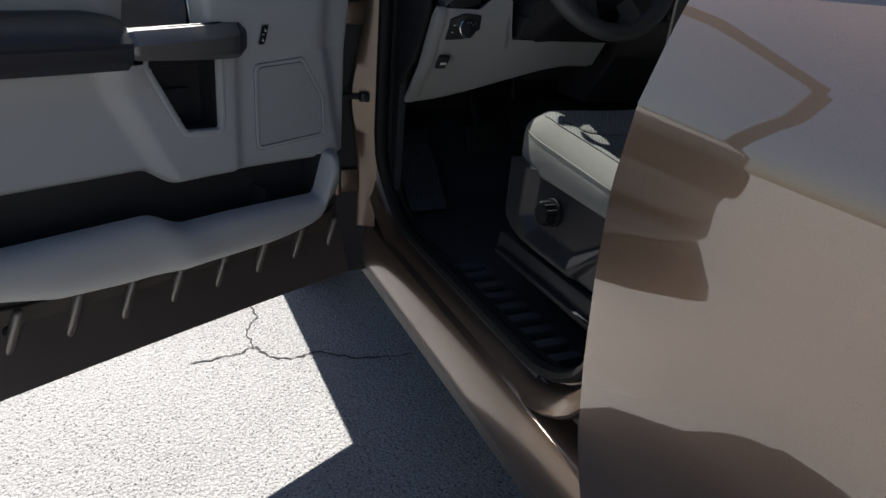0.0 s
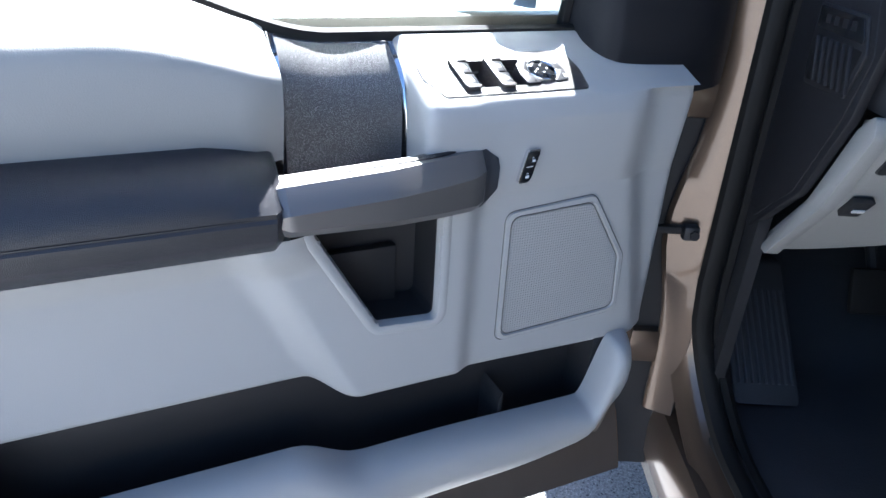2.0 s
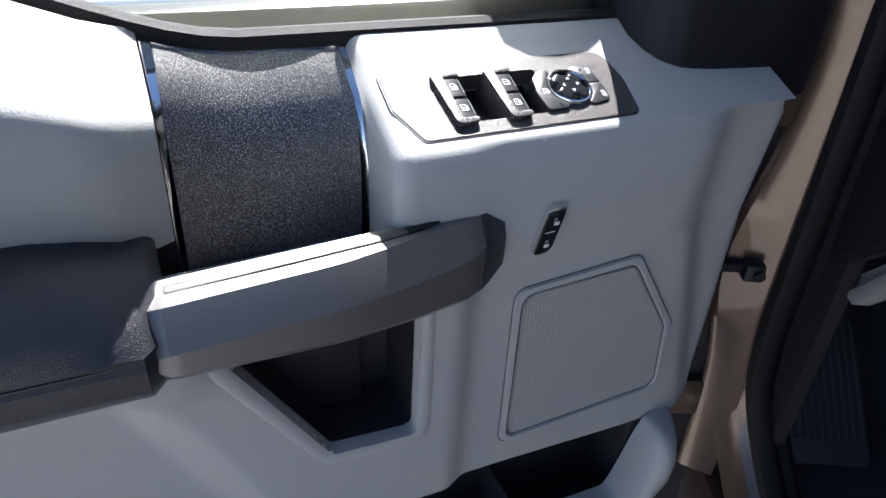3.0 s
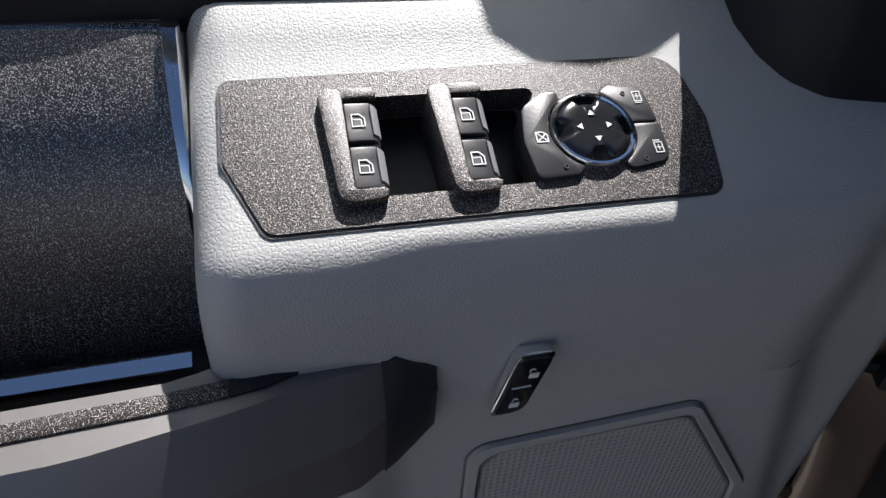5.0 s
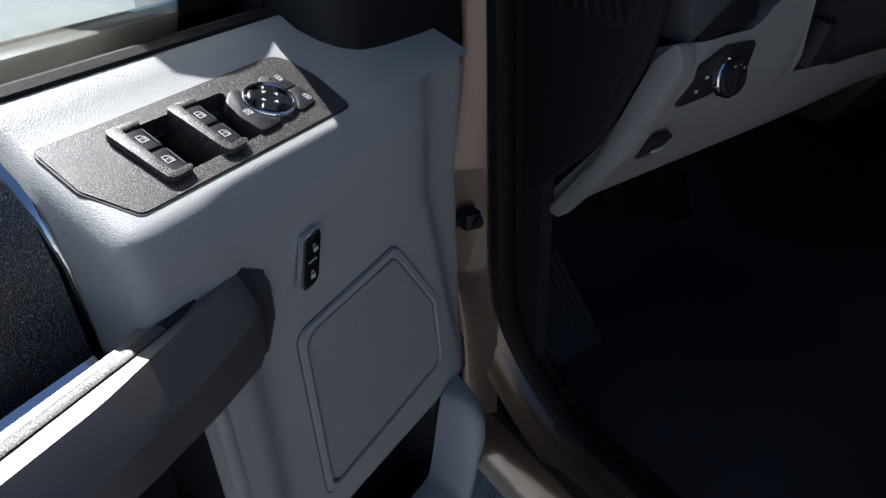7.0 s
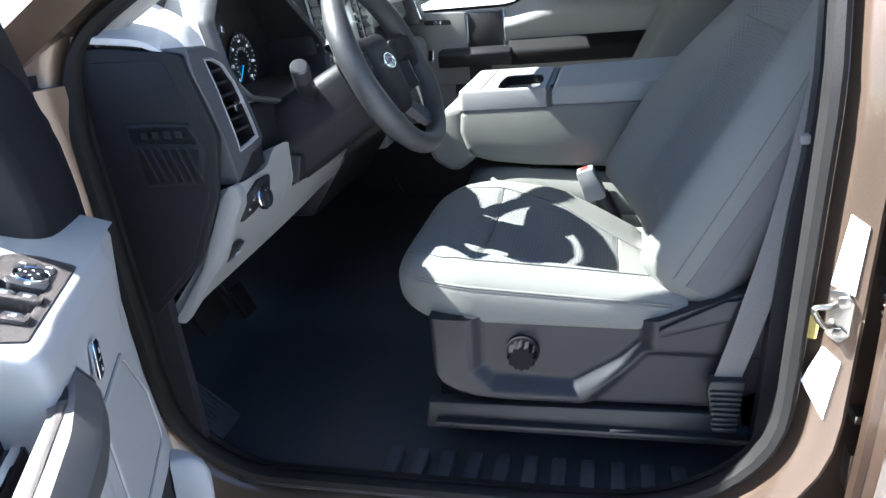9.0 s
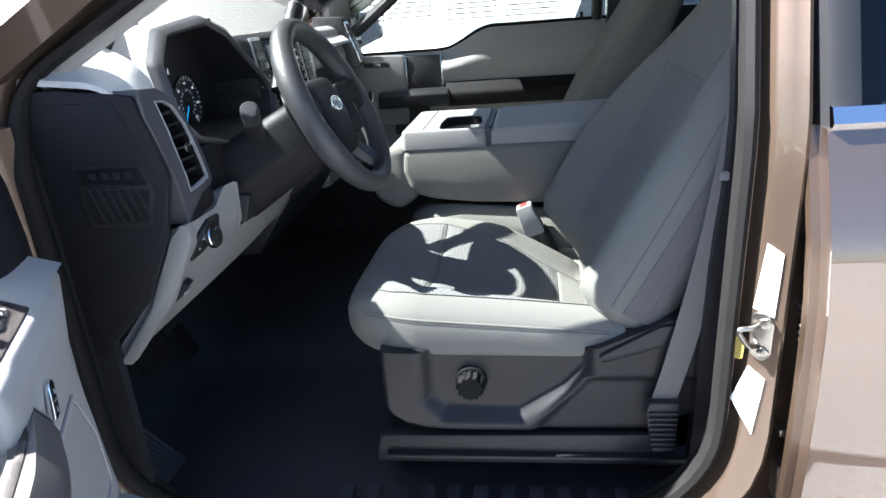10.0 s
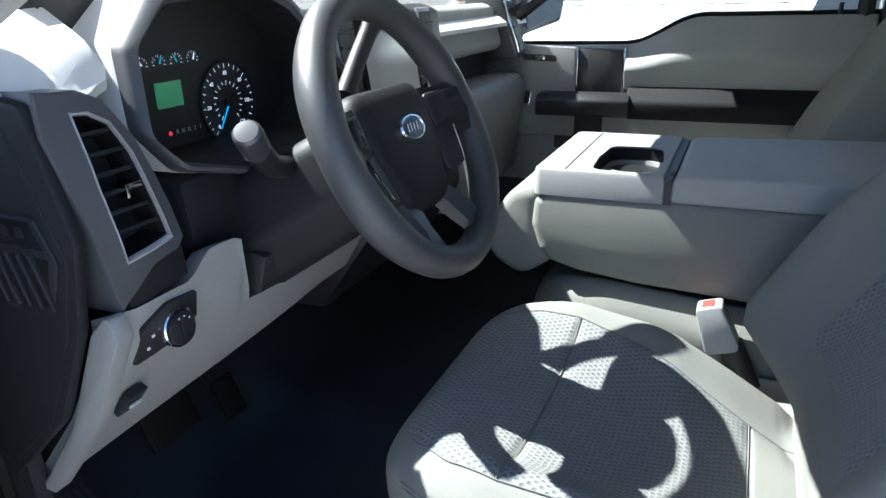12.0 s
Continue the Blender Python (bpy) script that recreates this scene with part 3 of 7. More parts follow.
part("b_pillar_trim", shell(lambda k, z: V(0.18 + flange_shift(z), ramp(z, (0.6, 0.96, 1.12, 1.24, 1.5), (-1.085, -1.092, -1.102, -1.118, -1.128)) - 0.11 * k, z), span(0, 1, 3), span(0.60, 1.82, 20), (0.03, 0, 0)), CHARCOAL, truck, "dark pillar trim")


def on_flange(d, z, up=0.0):
    """A point on the slanted face of the rear pillar: d across it, up off it."""
    x, y = 0.0575 - 0.60 * (d - 0.030), -1.092 - 0.028 * (z - 0.612) - d
    n = V(-0.86, 0.51, 0).normalized()
    return V(x, y, z) + n * up


def on_pillar(poly, up0, up1, bev=0.0):
    bm = loft([[on_flange(d, z, up0) for d, z in poly], [on_flange(d, z, up1) for d, z in poly]])
    bmesh.ops.recalc_face_normals(bm, faces=bm.faces)
    return bevelled(bm, bev)


sk = part("striker", merge(on_pillar(rounded([(0.030, 1.008, 0.006), (0.046, 0.996, 0.006), (0.056, 1.012, 0.006), (0.056, 1.060, 0.006), (0.046, 1.076, 0.006), (0.028, 1.074, 0.006)], 4), 0.0, 0.006, 0.0015),
    tube(smooth_path([on_flange(0.040, 1.055, 0.004), on_flange(0.034, 1.055, 0.018), on_flange(0.022, 1.053, 0.026), on_flange(0.021, 1.046, 0.027), on_flange(0.030, 1.026, 0.018), on_flange(0.040, 1.022, 0.004)], 5), 0.0042, 10)), STEEL, truck, "zinc-plated door striker")
for z in (1.060, 1.014):
    part("bolt", disc(on_flange(0.046, z, 0.005), (-0.86, 0.51, 0), 0.0095, 0.005, 6, 0.001), STEEL, sk)
for poly in ([(0.036, 1.181), (0.056, 1.168), (0.054, 1.070), (0.028, 1.080)], [(0.030, 0.985), (0.052, 0.968), (0.044, 0.868), (0.013, 0.922)]):
    lab = part("certification_label", on_pillar(poly, 0.001, 0.0022), PAPER, truck, "white paper label with printed lines")
    (d0, z0), (d1, z1), (d2, z2), (d3, z3) = poly
    for k in (0.2, 0.3, 0.4, 0.6, 0.7):
        a, b = d0 + (d3 - d0) * k, d1 + (d2 - d1) * k
        za, zb = z0 + (z3 - z0) * k, z1 + (z2 - z1) * k
        part("print_line", on_pillar([(a + 0.003, za), (b - 0.004, zb), (b - 0.004, zb - 0.0016), (a + 0.003, za - 0.0016)], 0.002, 0.0026), material("faint_print", (0.5, 0.5, 0.5), 0.6, vary=0.0) if "faint_print" not in bpy.data.materials else bpy.data.materials["faint_print"], lab)
part("inspection_mark", on_pillar(rounded([(0.012, 1.03, 0.004), (0.024, 1.03, 0.004), (0.022, 0.992, 0.004), (0.008, 0.992, 0.004)], 3), 0.0006, 0.0012), material("yellow_mark", (0.34, 0.26, 0.06), 0.7, vary=0.3, scale=60), truck, "smeared yellow paint mark")


def boot(y, z):
    rings = []
    for i in range(46):
        t = i / 45
        r = 0.013 + 0.004 * (1 if i % 4 < 2 else 0)
        c = V(0.068 - 0.045 * math.sin(math.pi * t), y - 0.020 * t + 0.014 * math.sin(math.pi * t), z - 0.12 * t)
        rings.append([c + V(math.cos(q) * r, math.sin(q) * r * 0.9, math.sin(q) * r * 0.4) for q in (2 * math.pi * s / 14 for s in range(14))])
    return loft(rings)


part("wiring_boot", boot(-1.209, 1.078), STEEL, truck, "pale ribbed wiring boot")
part("grommet", merge(prism(rounded([(-1.200, 1.115, 0.012), (-1.235, 1.115, 0.012), (-1.235, 1.205, 0.015), (-1.200, 1.205, 0.015)], 5), "x", 0.05, 0.085, 0.006)), RUBBER, truck, "black rubber grommet")
for z in (1.265, 0.775):
    h = part("rear_hinge", merge(box(0.045, 0.08, -1.235, -1.185, z - 0.035, z + 0.035, 0.006), tube([(0.03, -1.225, z - 0.042), (0.03, -1.225, z + 0.042)], 0.012, 12)), JAMB, truck, "bronze rear door hinge")
    for dz in (0.02, -0.02):
        part("bolt", disc((0.046, -1.203, z + dz), (-1, 0, 0), 0.011, 0.006, 6), JAMB, h)
part("clip", box(0.05, 0.08, -1.205, -1.185, 0.860, 0.875, 0.003), STEEL, truck, "small metal clip")

# rear door, closed
rd = part("rear_door", skin(-1.192, -2.22, 0.475, 1.345, 0.035, 26, 30, 0.004), PAINT, truck, "bronze closed rear door")
part("door_hem", shell(lambda y, z: V(side_x(z) + 0.004 + 0.03 * ((y + 1.192) / -0.012 < 0.5), y, z), span(-1.180, -1.192, 2), span(0.475, 1.345, 30), (0.02, 0, 0)), PAINT, rd)
part("belt_moulding", loft([[V(0.020, y, 1.343), V(0.012, y, 1.352), V(0.022, y, 1.372), V(0.045, y, 1.372), V(0.045, y, 1.343)] for y in (-1.196, -1.6, -2.22)]), CHROME, rd, "bright belt moulding")
part("window_frame", loft([[V(0.024 + 0.33 * (z - 1.345), -1.196, z), V(0.020 + 0.33 * (z - 1.345), -1.212, z), V(0.028 + 0.33 * (z - 1.345), -1.236, z), V(0.06 + 0.33 * (z - 1.345), -1.236, z), V(0.06 + 0.33 * (z - 1.345), -1.19, z)] for z in (1.345, 1.6, 1.83)]), BLACK, rd, "black window frame")
part("window", shell(lambda y, z: V(0.04 + 0.33 * (z - 1.345), y, z), span(-1.23, -2.2, 6), span(1.36, 1.80, 4), (0.004, 0, 0)), TINTED, rd, "dark tinted window")
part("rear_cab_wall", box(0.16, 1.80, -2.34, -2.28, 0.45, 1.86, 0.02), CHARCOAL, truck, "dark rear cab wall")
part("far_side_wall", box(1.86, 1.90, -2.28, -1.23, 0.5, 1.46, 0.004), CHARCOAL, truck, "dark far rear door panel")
part("far_b_pillar", prism([(-1.07, 0.6), (-1.26, 0.6), (-1.26, 1.84), (-1.10, 1.84)], "x", 1.78, 1.86, 0.01), CHARCOAL, truck, "dark far pillar")
part("far_rear_window", prism([(-1.26, 1.46), (-2.25, 1.46), (-2.20, 1.82), (-1.26, 1.82)], "x", 1.84, 1.845), REARGLASS, truck, "lightly tinted window")
part("rear_window", box(0.30, 1.66, -2.275, -2.270, 1.50, 1.78), REARGLASS, truck, "lightly tinted rear window")



# ==== the open driver's door: built shut, x inwards, y = -(distance from the hinge), then swung open ====
door = thing("front_door", "open truck door with grey trim panel, black armrest and switches", "door", (0, 0, 0), -64.0)


def dpart(name, bm, mat, parent=None, label="", sharp=38.0, kind=""):
    return part(name, bm, mat, parent or door, label, True, sharp, kind)


def belt_z(u):
    """The window's lower edge along the door."""
    return 1.272 + 0.062 * ease((u - 0.585) / 0.24)


def outer_w(z):
    return side_x(z) - 0.075


dpart("door_skin", shell(lambda u, z: V(outer_w(min(z, 1.30)) - 0.006 * math.sin(math.pi * u / 1.13), -u, z), span(0.0, 1.13, 20), span(0.418, 1.29, 26), (0.012, 0, 0)), PAINT, None, "bronze outer door skin")
# inner sheet metal: a pressed plate with the ribbed lower edge
REAR = [(1.135, 1.29, 0.0), (1.135, 0.80, 0.16), (1.02, 0.422, 0.14), (-0.01, 0.422, 0.03), (-0.01, 1.29, 0.0)]
dpart("inner_sheet", prism([(-u, z) for u, z in rounded(REAR, 8)], "x", -0.075, -0.040, 0.004), SHADEPAINT, None, "bronze inner door sheet, darkened for shade")
# the lining's dark colour paints the shade inside the lower edge
dpart("lower_lining", shell(lambda u, z: V(outer_w(z) - 0.006 * math.sin(math.pi * u / 1.13) + 0.0150, -u, z), span(0.004, 1.10, 20), span(0.420, 0.60, 8), (-0.0015, 0, 0)), SHADEPAINT, None, "inner face of the lower door edge, darkened for shade")
dpart("lower_seal", prism([(0.005, 0.410), (0.005, 0.462), (-1.00, 0.462), (-1.03, 0.440), (-1.02, 0.410)], "x", -0.050, -0.020, 0.010), HEMSTRIP, None, "dark smooth strip along the door foot")
dpart("seal_strip", tube(smooth_path([V(-0.034, -u, z) for u, z in ((0.03, 0.63), (0.10, 0.606), (0.5, 0.596), (0.87, 0.596), (1.0, 0.632), (1.10, 0.71), (1.125, 0.85))], 6), 0.004, 8), RUBBER, None, "black door seal")
for i in range(9):
    u = 0.048 + 0.1225 * i
    rib = prism([(-u - 0.034, 0.464), (-u - 0.014, 0.464), (-u + 0.034, 0.590), (-u + 0.014, 0.590)], "x", -0.042, -0.020, 0.007, 3)
    dpart("rib", rib, RIBPAINT, None, "")
for u, z in ((0.905, 0.545), (0.962, 0.520)):
    dpart("drain_plug", merge(disc((-0.041, -u, z), (1, 0, 0), 0.012, 0.006, 18, 0.002)), RUBBER, None, "black drain plug")
dpart("rear_edge", shell(lambda u, z: V(-0.042, -u, z), span(1.04, 1.13, 3), span(0.75, 1.28, 8), (-0.02, 0, 0)), JAMB, None)

# ---- main trim panel ----
NU, NZ = 150, 110
POCKET = [(0.652, 1.105), (0.566, 0.953), (0.486, 0.947), (0.486, 1.105)]


def trim_w(u, z):
    """How far the trim stands in from the door's own plane."""
    w = 0.118
    # the soft rear field lies back behind a slanted shoulder
    edge = 0.600 + (z - 0.860) * 0.50
    w -= 0.026 * ease((u - edge + 0.012) / 0.05)
    w += 0.022 * ease((u - 0.60) / 0.08) * ease((z - 1.035) / 0.05)
    # the step down from the pillar beside the speaker
    w -= 0.012 * ease((0.455 - u) / 0.03) * (1 - ease((z - 1.10) / 0.05))
    # the front edge falls away below the ledge
    w -= 0.020 * ease((0.235 + (z - 1.21) * 0.22 - u) / 0.05)
    w -= 0.03 * ease((0.118 - u) / 0.03)
    # lower edge rolls under
    low = 0.880 - 0.032 * ease((0.655 - u) / 0.06) - 0.012 * ease((0.5 - u) / 0.4)
    w -= 0.03 * ease((low + 0.014 - z) / 0.028) ** 2
    return w


def low_edge(u):
    return 0.874 - 0.030 * ease((0.655 - u) / 0.06) - 0.010 * ease((0.5 - u) / 0.4)


def front_edge(z):
    return ramp(z, (0.80, 0.86, 1.0, 1.12, 1.24), (0.086, 0.088, 0.096, 0.106, 0.112))


def trim_mesh():
    """The lower trim, with the hand pocket cut through it."""
    bm = bmesh.new()
    us = sorted(set([round(v, 5) for v in span(0.0, 1.0, NU)]))
    grid = []
    for i in us:
        row = []
        for j in span(0, 1, NZ):
            u0 = 0.09 + (1.105 - 0.09) * i
            z0, z1 = low_edge(u0), 1.1005 - 0.004 * ease((u0 - 0.500) / 0.012)
            z = z0 + (z1 - z0) * j
            u = front_edge(z) + (1.105 - front_edge(z)) * i
            row.append((u, z))
        grid.append(row)
    verts = {}
    for i, row in enumerate(grid):
        for j, (u, z) in enumerate(row):
            verts[i, j] = bm.verts.new(V(trim_w(u, z), -u, z))
    for i in range(len(grid) - 1):
        for j in range(NZ):
            u = (grid[i][j][0] + grid[i + 1][j + 1][0]) / 2
            z = (grid[i][j][1] + grid[i + 1][j + 1][1]) / 2
            if inside(POCKET, u, z):
                continue
            bm.faces.new((verts[i, j], verts[i + 1, j], verts[i + 1, j + 1], verts[i, j + 1]))
    edge = [e for e in bm.edges if e.is_boundary and not (0.47 < -(e.verts[0].co.y + e.verts[1].co.y) / 2 < 0.67 and 0.935 < e.verts[0].co.z < 1.0999)]
    ex = bmesh.ops.extrude_edge_only(bm, edges=edge)
    for g in ex["geom"]:
        if isinstance(g, bmesh.types.BMVert):
            g.co.x -= 0.03
    bmesh.ops.delete(bm, geom=[v for v in bm.verts if not v.link_faces], context="VERTS")
    return bm


trim = dpart("trim_panel", trim_mesh(), LEATHER, None, "grey moulded door trim panel", 50)
# hand pocket
def on_trim(u, z, up=0.0):
    return V(trim_w(u, z) + up, -u, z)


rim = rounded([(-a, b, 0.010) for a, b in POCKET], 5)
def grown(poly, d):
    """An outline moved outwards by d."""
    out = []
    mid_p = Vector((sum(p[0] for p in poly) / len(poly), sum(p[1] for p in poly) / len(poly)))
    for i, p in enumerate(poly):
        t = (Vector(poly[(i + 1) % len(poly)]) - Vector(poly[i - 1])).normalized()
        n = Vector((t.y, -t.x))
        out.append(tuple(Vector(p) + (n if n.dot(Vector(p) - mid_p) > 0 else -n) * d))
    return out


dpart("pocket_rim", loft([[on_trim(-a, b, -0.0006) for a, b in grown(rim, 0.0125)], [on_trim(-a, b, 0.0009) for a, b in grown(rim, 0.0100)], [on_trim(-a, b, 0.0014) for a, b in grown(rim, 0.004)], [on_trim(-a, b, 0.0002) for a, b in rim], [on_trim(-a, b, -0.006) for a, b in grown(rim, -0.002)], [on_trim(-a, b, -0.012) for a, b in grown(rim, -0.0025)]], caps=False), LEATHER, trim)
dpart("hand_pocket", merge(loft([[V(0.114, a * 0.99 - 0.0057, b * 0.99 + 0.0103) for a, b in rim], [V(0.045, a * 0.96 - 0.0228, b * 0.96 + 0.0412) for a, b in rim]], caps=False), prism([(-0.67, 0.93), (-0.47, 0.93), (-0.47, 1.13), (-0.67, 1.13)], "x", 0.035, 0.045), box(0.044, 0.060, -0.63, -0.52, 0.94, 1.03, 0.004)), BLACK, door, "black recessed hand pocket")
# ---- speaker ----
SPK = [(0.385, 1.068, 0.014), (0.262, 1.074, 0.016), (0.204, 0.985, 0.02), (0.196, 0.900, 0.012), (0.383, 0.892, 0.012)]
def inset(poly, d):
    c = Vector((sum(p[0] for p in poly) / len(poly), sum(p[1] for p in poly) / len(poly)))
    return [tuple(Vector(p[:2]) + (c - Vector(p[:2])).normalized() * d) + (p[2],) for p in poly]
outer = rounded(inset(SPK, -0.012), 6)
inner = rounded(SPK, 6)
frame_bm = loft([[on_trim(a, b, -0.002) for a, b in outer], [on_trim(a, b, 0.003) for a, b in rounded(inset(SPK, -0.010), 6)], [on_trim(a, b, 0.0035) for a, b in rounded(inset(SPK, -0.003), 6)], [on_trim(a, b, -0.002) for a, b in inner]], caps=False)
spk = dpart("speaker_grille", frame_bm, LEATHER, door, "grey speaker surround")
for poly, up in ((outer, 0.0004), (inner, 0.0012)):
    dpart("groove", tube([on_trim(a, b, up) for a, b in densify(poly, 0.02)], 0.0008, 5, True, up=(1, 0, 0)), SEAM, spk, "dark joint round the grille")
bm = bmesh.new()
rows = []
for k in (0.0, 0.3, 0.6, 1.0):
    rows.append([bm.verts.new(on_trim(0.29 + (a - 0.29) * (1 - 0.999 * k), 0.98 + (b - 0.98) * (1 - 0.999 * k), 0.0015)) for a, b in rounded(inset(SPK, 0.002), 6)])
for a, b in zip(rows, rows[1:]):
    for i in range(len(a)):
        j = (i + 1) % len(a)
        bm.faces.new((a[i], a[j], b[j], b[i]))
dpart("grille_cloth", bm, perforated("speaker_mesh", (0.365, 0.362, 0.355), (0.285, 0.285, 0.285), 0.0038), spk, "finely perforated grey grille")

# ---- map pocket: an open bin along the foot of the door ----
def lip_z(u):
    return 0.792 - 0.035 * ease((0.675 - u) / 0.09) - 0.008 * ease((0.5 - u) / 0.3)
LIP_BOTTOM = ((0.150, 0.165, 0.200, 0.255, 0.310, 0.364, 0.494, 0.610, 0.713, 0.850, 0.967, 1.015, 1.060, 1.088, 1.097), (0.790, 0.725, 0.685, 0.655, 0.641, 0.635, 0.632, 0.634, 0.635, 0.646, 0.682, 0.712, 0.752, 0.805, 0.850))


def lip_top(u):
    front = 0.103 * (1 - ease((u - 0.192) / 0.045))
    return lip_z(u) + front + 0.112 * ease((u - 0.945) / 0.11) ** 1.3


def lip_f(u, v):
    """The swelling map pocket lip: v runs from its foot to its rim."""
    z0, z1 = ramp(u, *LIP_BOTTOM), lip_top(u)
    side = min(1.0, max(0.0, (u - 0.150) / 0.045), max(0.0, (1.097 - u) / 0.05))
    side = math.sqrt(max(0.0, 1 - (1 - side) ** 2))
    w = ramp(v, (0, 0.03, 0.08, 0.16, 0.28, 0.42, 0.58, 0.74, 0.86, 0.94, 0.98, 1.0), (0.02, 0.070, 0.100, 0.122, 0.141, 0.153, 0.160, 0.161, 0.156, 0.146, 0.134, 0.120))
    w += 0.010 * math.exp(-((u - 0.60) / 0.05) ** 2) * math.sin(math.pi * v)
    return V(0.02 + (w - 0.02) * (0.35 + 0.65 * side), -u, z0 + (z1 - z0) * v)


def lip_mesh():
    us = span(0.150, 0.26, 22) + span(0.27, 0.93, 44) + span(0.94, 1.097, 24)
    return shell(lip_f, us, [0, 0.015, 0.03, 0.05, 0.08, 0.12, 0.16, 0.22, 0.28, 0.35, 0.42, 0.5, 0.58, 0.66, 0.74, 0.8, 0.86, 0.9, 0.94, 0.965, 0.98, 1.0], (-0.012, 0, 0))


binlip = dpart("map_pocket", lip_mesh(), LEATHER, door, "grey map pocket lip", 60)
dpart("pocket_liner", merge(
    prism([(-1.05, 0.80), (-0.98, 0.72), (-0.19, 0.68), (-0.19, 0.90), (-1.05, 0.93)], "x", 0.030, 0.050),
    prism([(-0.95, 0.690), (-0.20, 0.675), (-0.20, 0.690), (-0.95, 0.705)], "x", 0.045, 0.100),
    box(0.045, 0.105, -0.215, -0.195, 0.68, 0.85), box(0.05, 0.11, -1.055, -1.04, 0.80, 0.90),
    prism([(-0.372, 0.70), (-0.366, 0.70), (-0.366, 0.785), (-0.372, 0.775)], "x", 0.05, 0.105)), BLACK, binlip, "black pocket liner")
dpart("lower_trim", shell(lambda u, z: V(0.035 - 0.02 * ease((0.72 - z) / 0.1), -u, z), span(0.13, 1.05, 14), span(0.72, 0.93, 6), (-0.05, 0, 0)), CHARCOAL, door, "dark trim behind the map pocket")

# ---- ledge pod with the switches ----
SLOPE = 0.46
def ledge(u, s, up=0.0):
    """A point on the tilted ledge: u along the door, s across it, up off it."""
    n = V(SLOPE, 0, 1).normalized()
    t = V(1, 0, -SLOPE).normalized()
    return V(0.035, -u, 1.253) + t * s + n * up
def pod_section(u):
    back = belt_z(u)
    r = [V(-0.012, -u, back + 0.004), V(0.000, -u, back + 0.002), V(0.012, -u, back - 0.008)]
    deep = 0.024 if 0.300 < u < 0.484 else 0.0
    for s, sunk in ((0.0, 0), (0.004, 0), (0.0045, 1), (0.064, 1), (0.0645, 0)):
        p = ledge(u, s, -deep * sunk)
        r.append(p)
    face = trim_w(u, 1.12)
    p0, p1 = ledge(u, 0.076), V(face, -u, ledge(u, 0.076).z - SLOPE * (face - ledge(u, 0.076).x))
    p2 = V(trim_w(u, 1.16), -u, p1.z - 0.024)
    for t in span(0, 1, 8):
        q = p0 * (1 - t) ** 2 + p1 * (2 * t * (1 - t)) + p2 * t * t
        r.append(q)
    r += [V(trim_w(u, 1.10), -u, 1.10), V(trim_w(u, 1.10) - 0.05, -u, 1.10), V(-0.012, -u, 1.10)]
    turn = 0.020 * (1 - math.sqrt(max(0.0, 1 - max(0.0, (u - 0.493) / 0.018) ** 2)))
    for i in range(1, len(r) - 2):
        r[i] = r[i] - V(0.55, 0, 0.85 if r[i].z > 1.13 else 0.0) * turn
    return r
pod = dpart("control_pod", loft([pod_section(u) for u in sorted([0.112, 0.116] + span(0.124, 0.492, 26) + [0.496, 0.500, 0.503, 0.505, 0.509, 0.5105, 0.2999, 0.3001, 0.4839, 0.4841, 0.507, 0.511])]), LEATHER, door, "grained grey ledge holding the switches", 45)
def plate(poly, up0, up1, bevel=0.0):
    """A plate on the ledge from an outline of (u, s)."""
    bm = loft([[ledge(u, s, up0) for u, s in poly], [ledge(u, s, up1) for u, s in poly]])
    bmesh.ops.recalc_face_normals(bm, faces=bm.faces)
    return bevelled(bm, bevel)


SWP = rounded([(0.496, -0.002, 0.006), (0.290, -0.006, 0.016), (0.2835, 0.030, 0.02), (0.289, 0.069, 0.008), (0.482, 0.071, 0.006), (0.4965, 0.038, 0.01)], 6)
def about_panel(k, l):
    """The switch panel's outline, scaled about its middle."""
    return [(0.3895 + (a - 0.3895) * k, 0.032 + (b - 0.032) * l) for a, b in SWP]


gap = dpart("panel_gap", holed(about_panel(1.013, 1.038), about_panel(0.985, 0.96), ledge, -0.004, 0.0006), BLACK, pod)
WELL = rounded([(0.4520, 0.0096, 0.003), (0.3600, 0.0088, 0.003), (0.3690, 0.022, 0.01), (0.3715, 0.045, 0.01), (0.3680, 0.0575, 0.003), (0.4500, 0.0585, 0.003)], 4)
swp = dpart("switch_panel", holed(SWP, WELL, ledge, -0.014, 0.0013), SPECK, door, "sparkling black window switch panel", 25)
# near-black floor plate: the hoods' shadow in the well is in its colour
dpart("switch_well", plate([(0.462, 0.006), (0.364, 0.004), (0.364, 0.060), (0.460, 0.061)], -0.0225, -0.0205), DARKVENT, swp, "recess floor between the switches, blackened for shade")


def icon(points, parent, up, w=0.0006, mat=None):
    bm = None
    for a, b in zip(points, points[1:]):
        d = (Vector(b) - Vector(a)).normalized() * 0.0002
        n = Vector((-d.y, d.x)).normalized() * w
        q = [Vector(a) - d + n, Vector(b) + d + n, Vector(b) + d - n, Vector(a) - d - n]
        p = plate([tuple(v) for v in q], up, up + 0.00025)
        bm = merge(bm, p) if bm else p
    return dpart("symbol", bm, mat or INK, parent)


